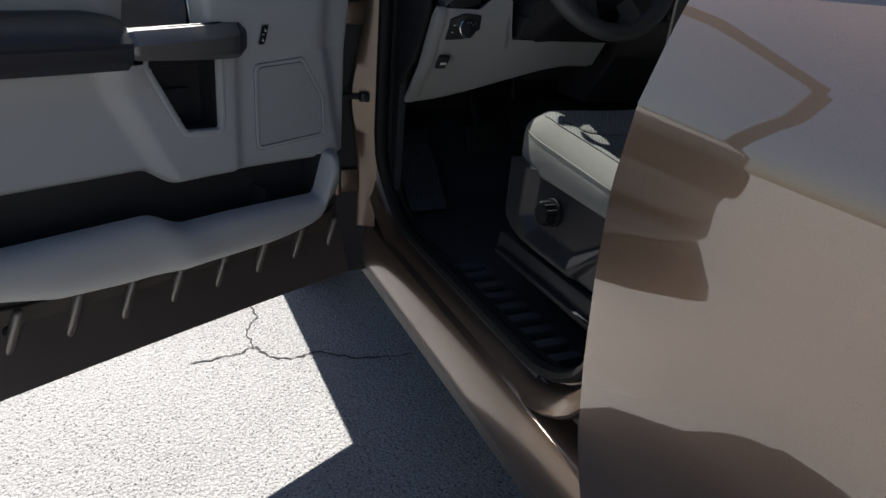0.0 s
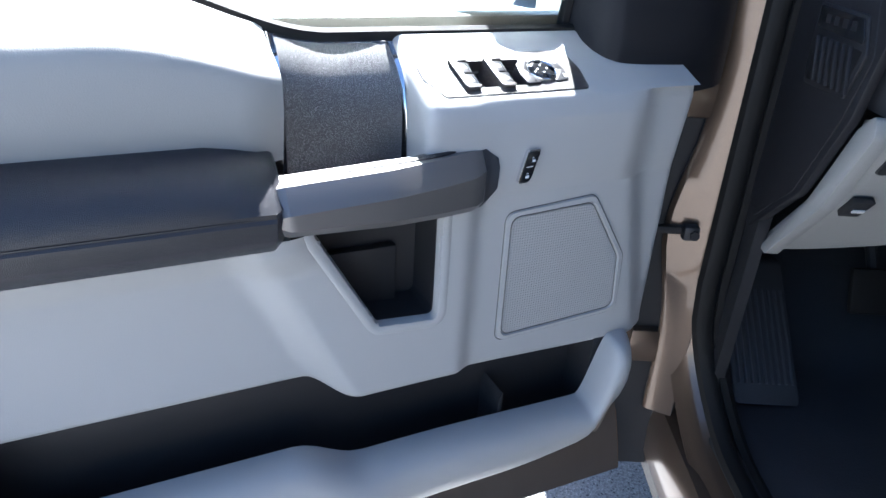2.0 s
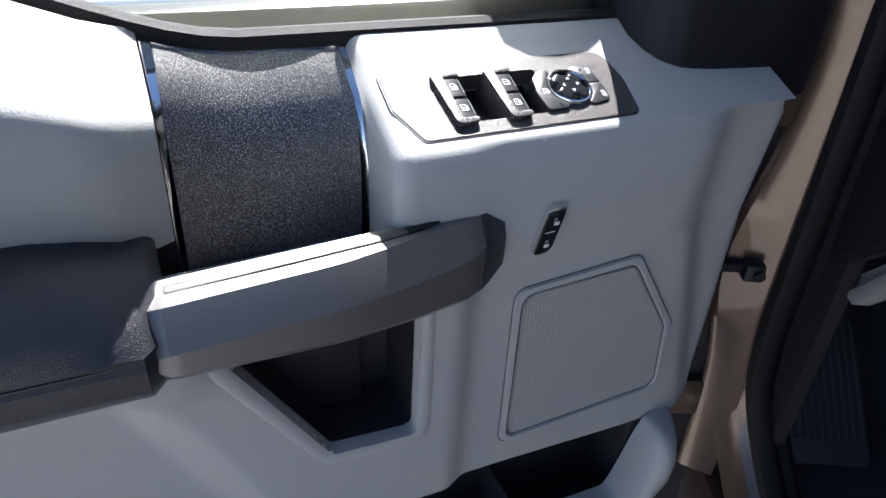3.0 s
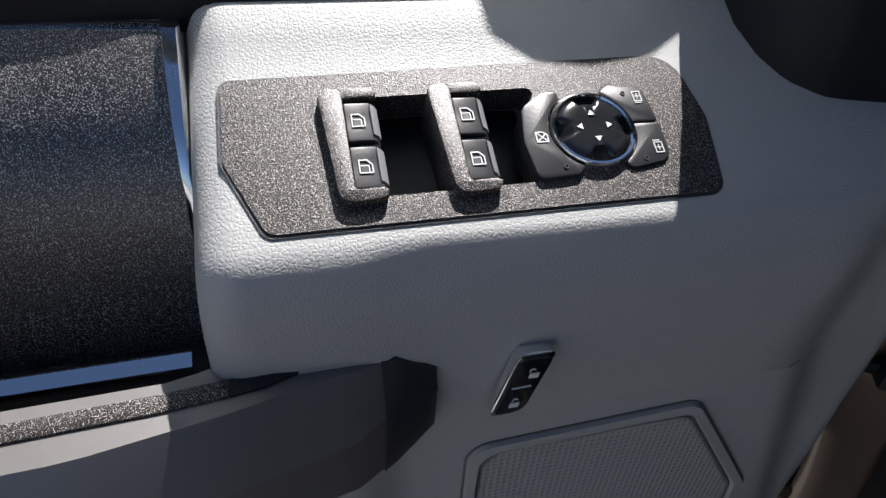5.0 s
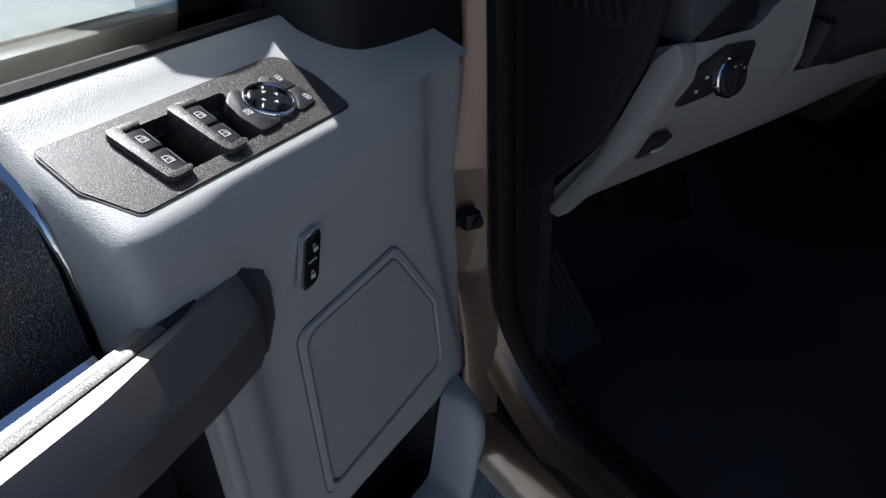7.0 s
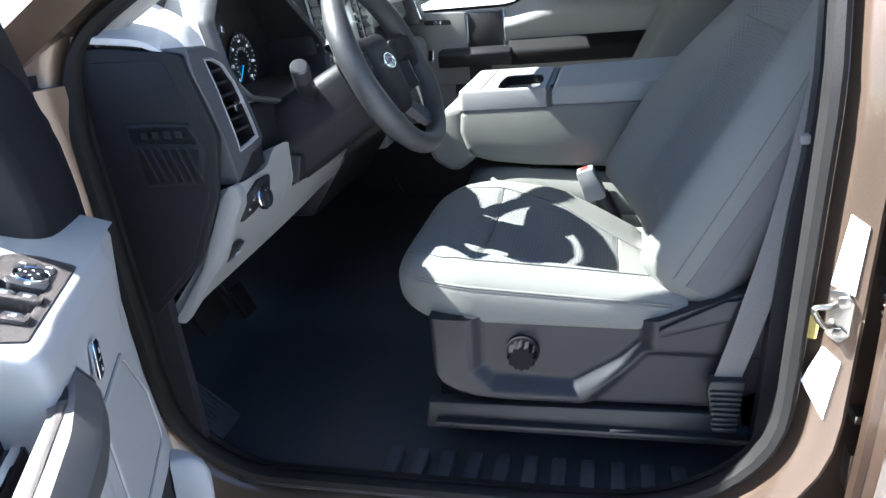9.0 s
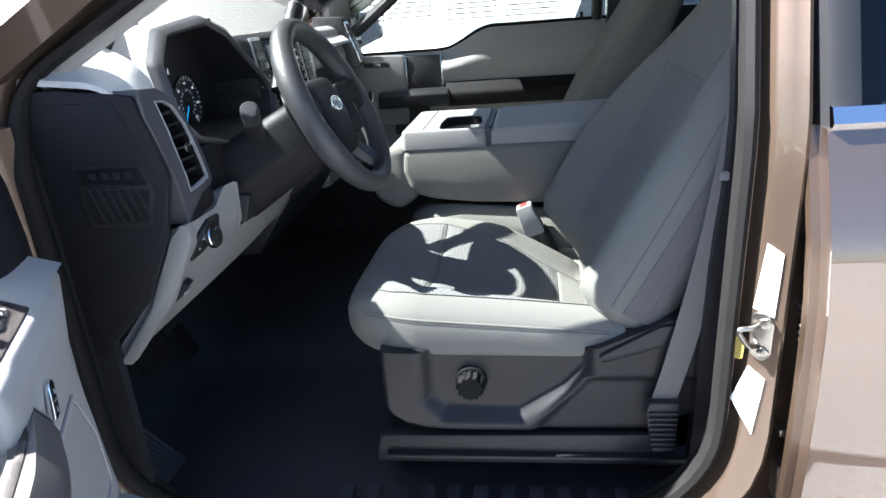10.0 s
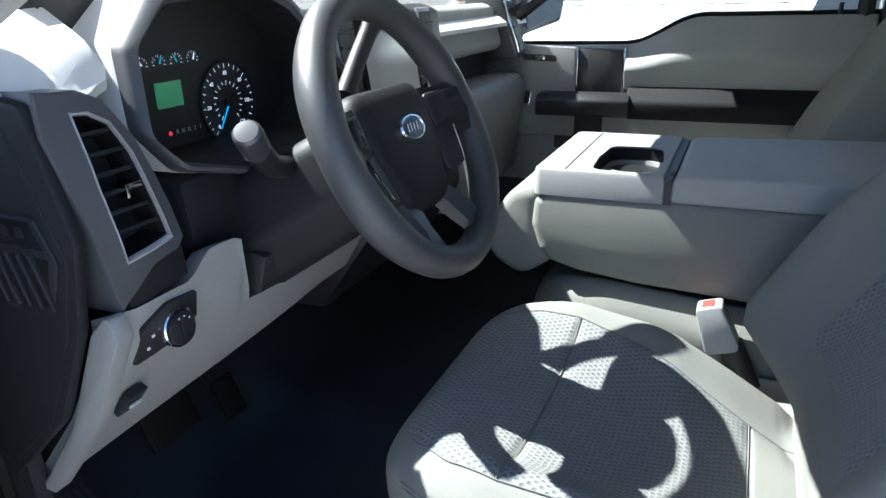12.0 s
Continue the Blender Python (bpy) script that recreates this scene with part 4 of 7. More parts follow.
def window_switch(u):
    """A hooded pair of rockers; u is the rearmost edge of the hood."""
    wall = rounded([(u + 0.0005, 0.0083, 0.003), (u - 0.0092, 0.0073, 0.003), (u - 0.0095, 0.0570, 0.002), (u - 0.0235, 0.0566, 0.002), (u - 0.0215, 0.0613, 0.005), (u - 0.0035, 0.0623, 0.006)], 5)
    lid = rounded([(u - 0.008, 0.0066, 0.001), (u - 0.0235, 0.0070, 0.003), (u - 0.0240, 0.0123, 0.002), (u - 0.008, 0.0128, 0.001)], 4)
    sw = dpart("window_switch", merge(plate(wall, -0.021, 0.0058, 0.0020), plate(lid, 0.0, 0.0054, 0.0014)), SPECK, swp, "hooded black window switch")
    part("pivot", plate([(u - 0.0088, 0.0123), (u - 0.0215, 0.0123), (u - 0.0215, 0.0566), (u - 0.0088, 0.0566)], -0.021, -0.0010), BLACK, sw, "", True)
    part("divider", plate([(u - 0.0100, 0.0345), (u - 0.0225, 0.0345), (u - 0.0225, 0.0352), (u - 0.0100, 0.0352)], -0.0010, 0.0026), CHROME, sw, "thin bright line", True)
    for s0, s1 in ((0.0142, 0.0338), (0.0360, 0.0560)):
        rings = []
        for k in (0.0, 0.03, 0.08, 0.3, 0.6, 0.92, 0.97, 1.0):
            s = s0 + (s1 - s0) * k
            h = 0.0048 - (0.0010 if k in (0.0, 1.0) else 0.0003 if k in (0.03, 0.97) else 0.0) - 0.0008 * math.sin(math.pi * k)
            rings.append([ledge(u - 0.0096, s, -0.004), ledge(u - 0.0096, s, h - 0.0006), ledge(u - 0.0102, s, h), ledge(u - 0.0200, s, h - 0.0003), ledge(u - 0.0218, s, h - 0.0014), ledge(u - 0.0232, s, h - 0.0042), ledge(u - 0.0237, s, -0.010)])
        part("rocker", loft(rings), CHARCOAL, sw, "black rocker with a window symbol", True, 30)
        part("bright_edge", loft([[ledge(u - 0.0203, s, 0.0044), ledge(u - 0.0222, s, 0.0024), ledge(u - 0.0236, s, 0.0002), ledge(u - 0.0239, s, 0.0004), ledge(u - 0.0226, s, 0.0030), ledge(u - 0.0206, s, 0.0049)] for s in (s0 + 0.0015, s1 - 0.0030)]), BRIGHT, sw, "bright rocker edge", True)
    return sw, [(u - 0.0150, 0.0233), (u - 0.0152, 0.0458)]


for u in (0.4570, 0.4107):
    sw, marks = window_switch(u)
    for c, m in marks:
        icon([(c + 0.0026, m - 0.0030), (c + 0.0026, m + 0.0030), (c - 0.0026, m + 0.0030), (c - 0.0026, m - 0.0008), (c - 0.0006, m - 0.0030), (c + 0.0026, m - 0.0030)], swp, 0.0043, 0.00024)
        icon([(c + 0.0026, m - 0.0004), (c - 0.0012, m - 0.0004), (c - 0.0012, m + 0.0030)], swp, 0.0043, 0.00020)
        icon([(c + 0.0006, m + 0.0002), (c + 0.0006, m + 0.0028)], swp, 0.0042, 0.0013, DARKSILVER)
# mirror control
C0 = Vector((0.3410, 0.0345))
def ring_arc(a0, a1, r=0.0200, n=10):
    return [(r * math.cos(radians(q)), r * math.sin(radians(q)), 0.0) for q in span(a0, a1, n)]


def around_knob(corners):
    return [(C0.x + a, C0.y + b) for a, b in rounded(corners, 4)]


dpart("mirror_control", plate(around_knob([(0.0118, -0.0214, 0.002), (0.0191, -0.0207, 0.006), (0.0300, -0.0134, 0.008), (0.0330, 0.0045, 0.02), (0.0305, 0.0235, 0.004), (0.0120, 0.0226, 0.003)] + ring_arc(66, -56)), -0.012, 0.0040, 0.0012), CHARCOAL, swp, "black window lock button")
UPPER_BUTTON = [(-0.0095, -0.0205, 0.002), (-0.0145, -0.0240, 0.002), (-0.0304, -0.0212, 0.003), (-0.0327, -0.0030, 0.0012)] + ring_arc(188, 242, 0.0206)
LOWER_BUTTON = [(-0.0327, -0.0018, 0.0012), (-0.0325, 0.0145, 0.004), (-0.0290, 0.0182, 0.003), (-0.0135, 0.0207, 0.003), (-0.0112, 0.0180, 0.001)] + ring_arc(124, 185, 0.0206)
for poly in (UPPER_BUTTON, LOWER_BUTTON):
    mid_b = Vector((-0.021, -0.011)) if poly is UPPER_BUTTON else Vector((-0.022, 0.010))
    dpart("button_gap", plate(around_knob([tuple(mid_b + (Vector(p[:2]) - mid_b) * 1.07) + (p[2],) for p in poly]), 0.0006, 0.0014), DARKVENT, swp)
    dpart("mirror_button", plate(around_knob(poly), 0.0006, 0.0028, 0.0008), CHARCOAL, swp, "small black button")
n_led = V(SLOPE, 0, 1).normalized()
kn = part("mirror_knob", revolve(ledge(C0.x, C0.y, 0.0), n_led, [(0.0195, 0.0), (0.0195, 0.0036), (0.0188, 0.0048), (0.0177, 0.0050), (0.0170, 0.0042), (0.0170, 0.0)], 40, True), CHROME, swp, "chrome ring", True)
rings = []
for r, h in ((0.0170, 0.0), (0.0168, 0.0032), (0.0160, 0.0046), (0.0146, 0.0052), (0.0125, 0.0056), (0.0100, 0.0058), (0.006, 0.0056), (0.0, 0.0054)):
    rings.append([ledge(C0.x + r * math.cos(q), C0.y + r * math.sin(q), h - (0.0034 if 0.0143 < r < 0.0165 else 0.0016 if 0.012 < r < 0.0143 else 0.0) * ease((math.cos(4 * q) - 0.1) / 0.5)) for q in (2 * math.pi * s / 96 for s in range(96))])
part("knob_face", loft(rings), SCREEN, kn, "glossy black four-way knob face", True)
for q in (0, 90, 180, 270):
    d = Vector((math.cos(radians(q)), math.sin(radians(q)))) * 0.0066
    p = C0 + d
    e = d.normalized() * 0.0016
    f = Vector((-e.y, e.x))
    dpart("symbol", plate([tuple(p + e), tuple(p - e * 0.6 + f), tuple(p - e * 0.6 - f)], 0.0052, 0.0061), INK, kn)
for c, m in ((0.3655, 0.0375),):
    icon([(c + 0.0025, m - 0.0025), (c + 0.0025, m + 0.0025), (c - 0.0025, m + 0.0025), (c - 0.0025, m - 0.0010), (c - 0.0005, m - 0.0025), (c + 0.0025, m - 0.0025), (c - 0.0025, m + 0.0025)], swp, 0.0041, 0.00024)
    icon([(c - 0.0020, m - 0.0016), (c + 0.0025, m + 0.0025)], swp, 0.0041, 0.00024)
for c, m, turn in ((0.3145, 0.0180, 1), (0.3128, 0.0460, -1)):
    icon([(c + 0.0018, m - 0.0026), (c + 0.0018, m + 0.0026), (c - 0.0018, m + 0.0026), (c - 0.0018, m - 0.0026), (c + 0.0018, m - 0.0026)], swp, 0.0029, 0.00022)
    icon([(c, m - 0.0012), (c, m + 0.0012)], swp, 0.0029, 0.0002)
    icon([(c + 0.001, m), (c - 0.001, m)], swp, 0.0029, 0.0002)
    icon([(c + 0.0018, m + 0.0036 * turn), (c - 0.0012, m + 0.0036 * turn)], swp, 0.0029, 0.0002)
for c, m in ((0.3208, 0.0160), (0.3205, 0.0510), (0.3585, 0.0530)):
    dpart("indicator", revolve(ledge(c, m, 0.0016 if c < 0.33 else 0.0030), n_led, [(0.0011, 0.0), (0.0011, 0.0016), (0.0007, 0.0016), (0.0007, 0.0)], 12, True), DARKSILVER, swp)

# lock switch
def flat_on_trim(poly, up0, up1, bevel=0.0):
    bm = loft([[V(trim_w(0.38, 1.14) + up0, -u, z) for u, z in poly], [V(trim_w(0.38, 1.14) + up1, -u, z) for u, z in poly]])
    bmesh.ops.recalc_face_normals(bm, faces=bm.faces)
    return bevelled(bm, bevel)
LOCK = rounded([(0.3800, 1.1592, 0.004), (0.3632, 1.1598, 0.003), (0.3740, 1.1208, 0.008), (0.3900, 1.1200, 0.003)], 5)
cl = Vector((0.3768, 1.140))
lk = dpart("lock_switch", flat_on_trim([tuple(cl + (Vector(p) - cl) * 1.08) for p in LOCK], -0.003, 0.0035, 0.001), CHROME, door, "chrome-edged black door lock switch")
dpart("lock_rocker", flat_on_trim([tuple(cl + (Vector(p) - cl) * 0.96) for p in LOCK], 0.0, 0.0048, 0.0006), SCREEN, lk, "black lock rocker")
for c, m, tilt in ((0.3726, 1.1490, 0.0012), (0.3796, 1.1292, 0.0)):
    body = flat_on_trim([(c + 0.0024, m - 0.003), (c - 0.0020, m - 0.003), (c - 0.0026, m), (c + 0.0018, m)], 0.0048, 0.0053)
    for k in span(0, 150, 5)[:-1]:
        p, q = [(c - 0.0004 + tilt + 0.0015 * math.cos(radians(x)), m + 0.0012 + 0.0020 * math.sin(radians(x))) for x in (k, k + 30)]
        body = merge(body, flat_on_trim([p, q, (q[0], q[1] - 0.0005), (p[0], p[1] - 0.0005)], 0.0048, 0.0053))
    dpart("symbol", body, INK, lk)
dpart("symbol", flat_on_trim([(0.382, 1.1402), (0.373, 1.1408), (0.373, 1.1401), (0.382, 1.1395)], 0.0048, 0.0053), INK, lk)

# ---- black insert beside the pod, with bright side strips ----
def bezel_section(u):
    b = belt_z(u)
    pts = []
    for w, z in ((0.004, b - 0.004), (0.016, b - 0.014), (0.034, b - 0.030), (0.048, 1.222), (0.054, 1.19), (0.055, 1.15), (0.055, 1.105)):
        pts.append(V(w - 0.006 * math.sin(math.pi * (u - 0.515) / 0.14), -u, z))
    return pts + [V(-0.01, -u, 1.105), V(-0.012, -u, b - 0.004)]
dpart("insert", loft([bezel_section(u) for u in span(0.516, 0.652, 10)]), INSERT, door, "sparkling black door insert")
rng = random.Random(11)
for u0, u1, side in ((0.5112, 0.5190, -1), (0.6500, 0.6578, 1)):
    rings = []
    for k in (0.0, 0.12, 0.5, 0.88, 1.0):
        u = u0 + (u1 - u0) * k
        up = 0.0026 if 0 < k < 1 else 0.0005
        sec = []
        for i, p in enumerate(bezel_section(u)[:7]):
            thin = max(0.05, 1 - max(0.0, 1.262 - p.z) / 0.105)
            v = (u0 + (u - u0) * thin) if side < 0 else (u1 - (u1 - u) * thin)
            sec.append(V(p.x + 0.002 + up + rng.uniform(0, 0.0008) * (0 < i < 6), -v, p.z + 0.001))
        rings.append(sec + bezel_section(u)[7:])
    dpart("bright_strip", loft(rings), CHROME, door, "chrome trim strip")
dpart("bright_strip", loft([[bezel_section(u)[0] + V(a, 0, b) for a, b in ((-0.005, -0.0005), (-0.003, 0.0010), (0.0, 0.0006), (0.0022, -0.0012), (0.0, -0.003))] for u in span(0.517, 0.651, 10)]), CHROME, door, "chrome strip along the window edge")
dpart("release_strip", loft([[V(0.0725, -u, z + 0.003), V(0.0740, -u, z + 0.0036), V(0.0800, -u, z), V(0.0800, -u, z - 0.003), V(0.0725, -u, z - 0.003)] for u, z in ((0.524, 1.137), (0.600, 1.134), (0.678, 1.131))]), CHROME, door, "chrome strip in the grip recess")
dpart("grip_recess", merge(prism([(-0.69, 1.085), (-0.512, 1.085), (-0.512, 1.112), (-0.69, 1.110)], "x", 0.0, 0.112, 0.003), prism([(-0.69, 1.110), (-0.512, 1.110), (-0.512, 1.130), (-0.69, 1.125)], "x", 0.06, 0.079, 0.001), prism([(-0.65, 1.110), (-0.54, 1.110), (-0.54, 1.122), (-0.65, 1.120)], "x", 0.092, 0.095, 0.001)), CHARCOAL, door, "dark grip recess")

# ---- upper rear panel ----
def upper_w(u, z):
    t = (z - 1.165) / (belt_z(u) - 1.165)
    return 0.088 * (1 - ease((t - 0.66) / 0.40) * 0.93) + 0.012 * math.sin(math.pi * min(1, max(0, t))) - 0.018 * (1 - ease((u - 0.66) / 0.03))
def upper_f(u, t):
    z = 1.160 + (belt_z(u) + 0.001 - 1.160) * t
    return V(upper_w(u, z), -u, z)
dpart("upper_panel", shell(upper_f, span(0.659, 1.125, 28), span(0, 1, 22), (-0.03, 0, -0.012)), VINYL, door, "soft grey upper door panel")

# ---- armrest ----
def arm_section(u):
    k = ease((0.745 - u) / 0.07)
    top, out = 1.188 - 0.012 * k, 0.168 + 0.002 * k
    return [V(0.05, -u, top + 0.002), V(0.092, -u, top), V(0.118, -u, top - 0.004), V(0.142, -u, top - 0.014), V(0.158, -u, top - 0.030), V(out - 0.002, -u, 1.140), V(out - 0.003, -u, 1.135), V(out - 0.0005, -u, 1.131), V(out - 0.006, -u, 1.110), V(0.145, -u, 1.090), V(0.11, -u, 1.082), V(0.05, -u, 1.085)]
arm = dpart("armrest", loft([[p + V(-0.05, 0, 0) if p.x > 0.06 else p for p in arm_section(0.672)]] + [[p + V(-0.015, 0, 0) if p.x > 0.06 else p for p in arm_section(0.678)]] + [arm_section(u) for u in span(0.69, 1.12, 16)]), BLACKLEATHER, door, "black padded armrest")
dpart("seam", tube([V(0.1655, -u, 1.1355) for u in span(0.70, 1.12, 10)], 0.0012, 5), BLACK, arm)

# ---- pull handle ----
def pull_at(u):
    """The seven-sided section of the pull at u; its front end turns in to the trim."""
    o = ramp(u, (0.416, 0.436, 0.455, 0.500, 0.560, 0.676, 0.688, 0.694), (0.116, 0.128, 0.139, 0.150, 0.160, 0.164, 0.158, 0.146))
    t = ramp(u, (0.416, 0.436, 0.455, 0.676, 0.694), (1.151, 1.165, 1.166, 1.158, 1.152))
    b = ramp(u, (0.416, 0.436, 0.455, 0.676, 0.694), (1.106, 1.098, 1.096, 1.107, 1.112))
    i = ramp(u, (0.416, 0.510, 0.520, 0.694), (0.100, 0.106, 0.112, 0.116))
    f = ramp(u, (0.416, 0.436, 0.460, 0.694), (0.004, 0.012, 0.019, 0.018))
    return [V(i, -u, t + 0.001), V(max(i + 0.004, o - f), -u, t), V(o - 0.004, -u, t - f), V(o, -u, t - f - 0.006), V(o - 0.001, -u, b + 0.010), V(o - 0.010, -u, b), V(i, -u, b + 0.002)]


us = [0.416, 0.420, 0.426, 0.431, 0.436, 0.442, 0.448, 0.455] + span(0.465, 0.668, 16) + [0.676, 0.682, 0.688, 0.692, 0.694]
pull = dpart("pull_handle", loft([pull_at(u) for u in us]), SILVER, door, "satin silver door pull handle", 30)
dpart("pull_end", loft([[p + V(0.0010, 0, 0.0010 if p.z > 1.13 else -0.0010) for p in pull_at(u)] for u in us[:6]]), DARKSILVER, pull, "dark grey handle end", 30)
dpart("pull_inlay", loft([[V(w - 0.008, -u, 1.130), V(w - 0.008, -u, t - 0.0006), V(w - 0.003, -u, t - 0.0002), V(w, -u, t - 0.0016), V(w, -u, 1.140)] for u, t, w in ((0.504, 1.1673, 0.1245), (0.530, 1.1665, 0.127), (0.600, 1.1640, 0.130), (0.672, 1.1605, 0.132))]), SPECK, pull, "textured black inlay")
dpart("pull_border", loft([[V(w - 0.008, -u, 1.130), V(w - 0.008, -u, t - 0.0006), V(w - 0.003, -u, t - 0.0002), V(w, -u, t - 0.0016), V(w, -u, 1.140)] for u, t, w in ((0.468, 1.1690, 0.112), (0.476, 1.1690, 0.118), (0.490, 1.1682, 0.1225), (0.5036, 1.1673, 0.1245))]), SOFTBLACK, pull, "smooth black border")

# ---- sail panel, window frame, glass, mirror ----
def sail_reach(u):
    """How far the sail panel's foot comes in over the ledge."""
    return ramp(u, (-0.015, 0.02, 0.08, 0.11, 0.147, 0.195, 0.215, 0.231, 0.241, 0.248), (0.020, 0.045, 0.063, 0.066, 0.064, 0.0605, 0.056, 0.046, 0.030, 0.0))


rings = []
for z in (1.20, 1.23, 1.26, 1.29, 1.33, 1.36, 1.40, 1.45, 1.50, 1.585):
    front = ramp(z, (1.20, 1.33, 1.36, 1.45, 1.585), (-0.015, -0.015, 0.0, 0.10, 0.232))
    k = ramp(z, (1.20, 1.27, 1.33, 1.40, 1.50, 1.585), (1.0, 0.98, 0.88, 0.62, 0.38, 0.25))
    us = span(front, 0.205, 10) + span(0.210, 0.248, 10) if front < 0.2 else span(front, 0.248, 20) + [0.248]
    rings.append([V(sail_reach(u) * k, -u, z) for u in us] + [V(-0.04, -0.248, z), V(-0.04, -front, z)])
dpart("sail_panel", loft(rings), SOFTBLACK, door, "soft black sail panel", 50)
top_line = [(0.03, 1.40), (0.10, 1.46), (0.30, 1.595), (0.55, 1.735), (0.68, 1.79), (0.80, 1.81), (1.10, 1.805)]
def lean(z):
    return -0.03 + max(0.0, z - 1.29) * 0.30
dpart("window_frame", tube(smooth_path([V(lean(z), -u, z) for u, z in top_line], 6), 0.024, 10, flat=0.8), BLACK, door, "black window frame")
dpart("rear_post", tube([V(lean(z), -1.105, z) for z in span(1.30, 1.80, 5)], 0.028, 10), BLACK, door, "black window post")
dpart("front_post", tube([V(lean(z), -0.250, z) for z in span(1.265, 1.550, 5)], 0.010, 8), RUBBER, door, "black glass run")
dpart("belt_seal", loft([[V(-0.024, -u, belt_z(u) - 0.01), V(-0.018, -u, belt_z(u) + 0.009), V(-0.010, -u, belt_z(u) + 0.010), V(-0.004, -u, belt_z(u) + 0.006), V(-0.004, -u, belt_z(u) - 0.01)] for u in [0.240] + span(0.3, 1.12, 34)]), RUBBER, door, "black inner belt seal")
dpart("belt_moulding", loft([[V(-0.078, -u, belt_z(u) - 0.030), V(-0.075, -u, belt_z(u) - 0.010), V(-0.055, -u, belt_z(u) - 0.006), V(-0.040, -u, belt_z(u) - 0.014), V(-0.04, -u, belt_z(u) - 0.030)] for u in [0.240] + span(0.3, 1.12, 34)]), BLACK, door, "black outer belt moulding")
def glass_f(u, t):
    z0 = belt_z(u) - 0.01
    z1 = ramp(u, [p[0] for p in top_line], [p[1] for p in top_line])
    z = z0 + (z1 - z0) * t
    return V(lean(z), -u, z)
gl = dpart("window_glass", shell(glass_f, span(0.25, 1.10, 16), span(0, 1, 6), (0.004, 0, 0)), PANE, door, "clear side window")
gl.visible_shadow = False

mirror = dpart("wing_mirror", loft([[V(w, -(0.245 + 1.5 * d * math.cos(q)), c + h * math.copysign(abs(math.sin(q)) ** 0.75, math.sin(q))) for q in (2 * math.pi * s / 24 for s in range(24))] for w, c, h, d in ((-0.143, 1.437, 0.045, 0.030), (-0.153, 1.437, 0.072, 0.042), (-0.178, 1.437, 0.098, 0.052), (-0.22, 1.437, 0.112, 0.058), (-0.31, 1.437, 0.114, 0.058), (-0.38, 1.437, 0.100, 0.052), (-0.40, 1.437, 0.070, 0.040))]), BLACK, door, "black wing mirror housing")
dpart("mirror_arm", tube([V(-0.03, -0.12, 1.34), V(-0.09, -0.17, 1.36), V(-0.16, -0.24, 1.40)], 0.03, 10, flat=0.7), BLACK, mirror)
dpart("mirror_glass", loft([[V(-0.26 + 0.105 * math.cos(q), -0.302, 1.43 + 0.085 * math.sin(q)), V(-0.26 + 0.105 * math.cos(q), -0.305, 1.43 + 0.085 * math.sin(q))][0:2] for q in (2 * math.pi * s / 28 for s in range(28))], closed=False, loop=True), MIRROR, mirror, "mirror glass")

# ==== floor, firewall, kick panel ====
fl = thing("floor_mat", "black rubber truck floor with moulded ribs", "floor mat", (0.5, -0.4, 0.58))
def floor_z(x, y):
    return 0.585 + 0.22 * ease((y - 0.10) / 0.34) + 0.02 * ease((0.17 - x) / 0.05) + 0.06 * ease((x - 0.72) / 0.12)
part("mat", shell(lambda x, y: V(x, y, floor_z(x, y)), span(0.115, 1.84, 36), span(-1.15, 0.46, 36), (0, 0, -0.02)), FLOORRUBBER, fl, "black rubber flooring")
for i in range(11):
    y = -0.42 - 0.055 * i
    part("rib", prism([(0.135, y - 0.014), (0.235, y - 0.014), (0.235, y + 0.014), (0.135, y + 0.014)], "z", 0.585, 0.612, 0.005), FLOORRUBBER, fl)
part("rear_floor", box(0.12, 1.84, -2.28, -1.1, 0.55, 0.585), FLOORRUBBER, fl)
shellroom = thing("cab_lining", "black lining of the footwell and firewall", "lining", (0.9, 0.4, 0.6))
part("firewall", box(0.1, 1.86, 0.45, 0.50, 0.5, 1.36), BLACK, shellroom)
part("kick_panel", shell(lambda y, z: V(0.135, y, z), span(-0.06, 0.47, 8), span(0.6, 1.36, 8), (-0.02, 0, 0)), BLACK, shellroom, "black kick panel")
part("kick_panel", box(1.83, 1.86, -0.06, 0.47, 0.6, 1.36), BLACK, shellroom, "black kick panel")
part("sill_plate", loft([[V(0.105, y, 0.600), V(0.112, y, 0.618), V(0.135, y, 0.618), V(0.165, y, 0.604), V(0.165, y, 0.59)] for y in (-0.9, -0.5, -0.12)]), BLACK, shellroom, "black sill plate")

dp = thing("foot_rest", "ribbed black rubber foot rest", "foot rest", (0.3, 0.1, 0.62))
part("pad", prism([(-0.02, 0.60), (0.20, 0.80), (0.24, 0.80), (0.24, 0.60)], "x", 0.19, 0.32, 0.01), FLOORRUBBER, dp)
for i in range(9):
    x = 0.203 + 0.0128 * i
    part("rib", tube([(x, 0.01, 0.632), (x, 0.15, 0.760)], 0.0030, 6), MIDSILVER, dp)
for name, x0, x1, y, z in (("brake_pedal", 0.43, 0.55, 0.12, 0.78), ("accelerator_pedal", 0.63, 0.69, 0.13, 0.72)):
    pd = thing(name, "black rubber foot pedal", "pedal", ((x0 + x1) / 2, y, z - 0.05))
    part("pad", prism([(y - 0.015, z - 0.04), (y, z - 0.045), (y + 0.035, z + 0.04), (y + 0.02, z + 0.045)], "x", x0, x1, 0.006), RUBBER, pd)
    part("arm", tube([((x0 + x1) / 2, y + 0.03, z), ((x0 + x1) / 2, y + 0.14, z + 0.14), ((x0 + x1) / 2, y + 0.12, z + 0.32)], 0.012, 8), BLACK, pd)

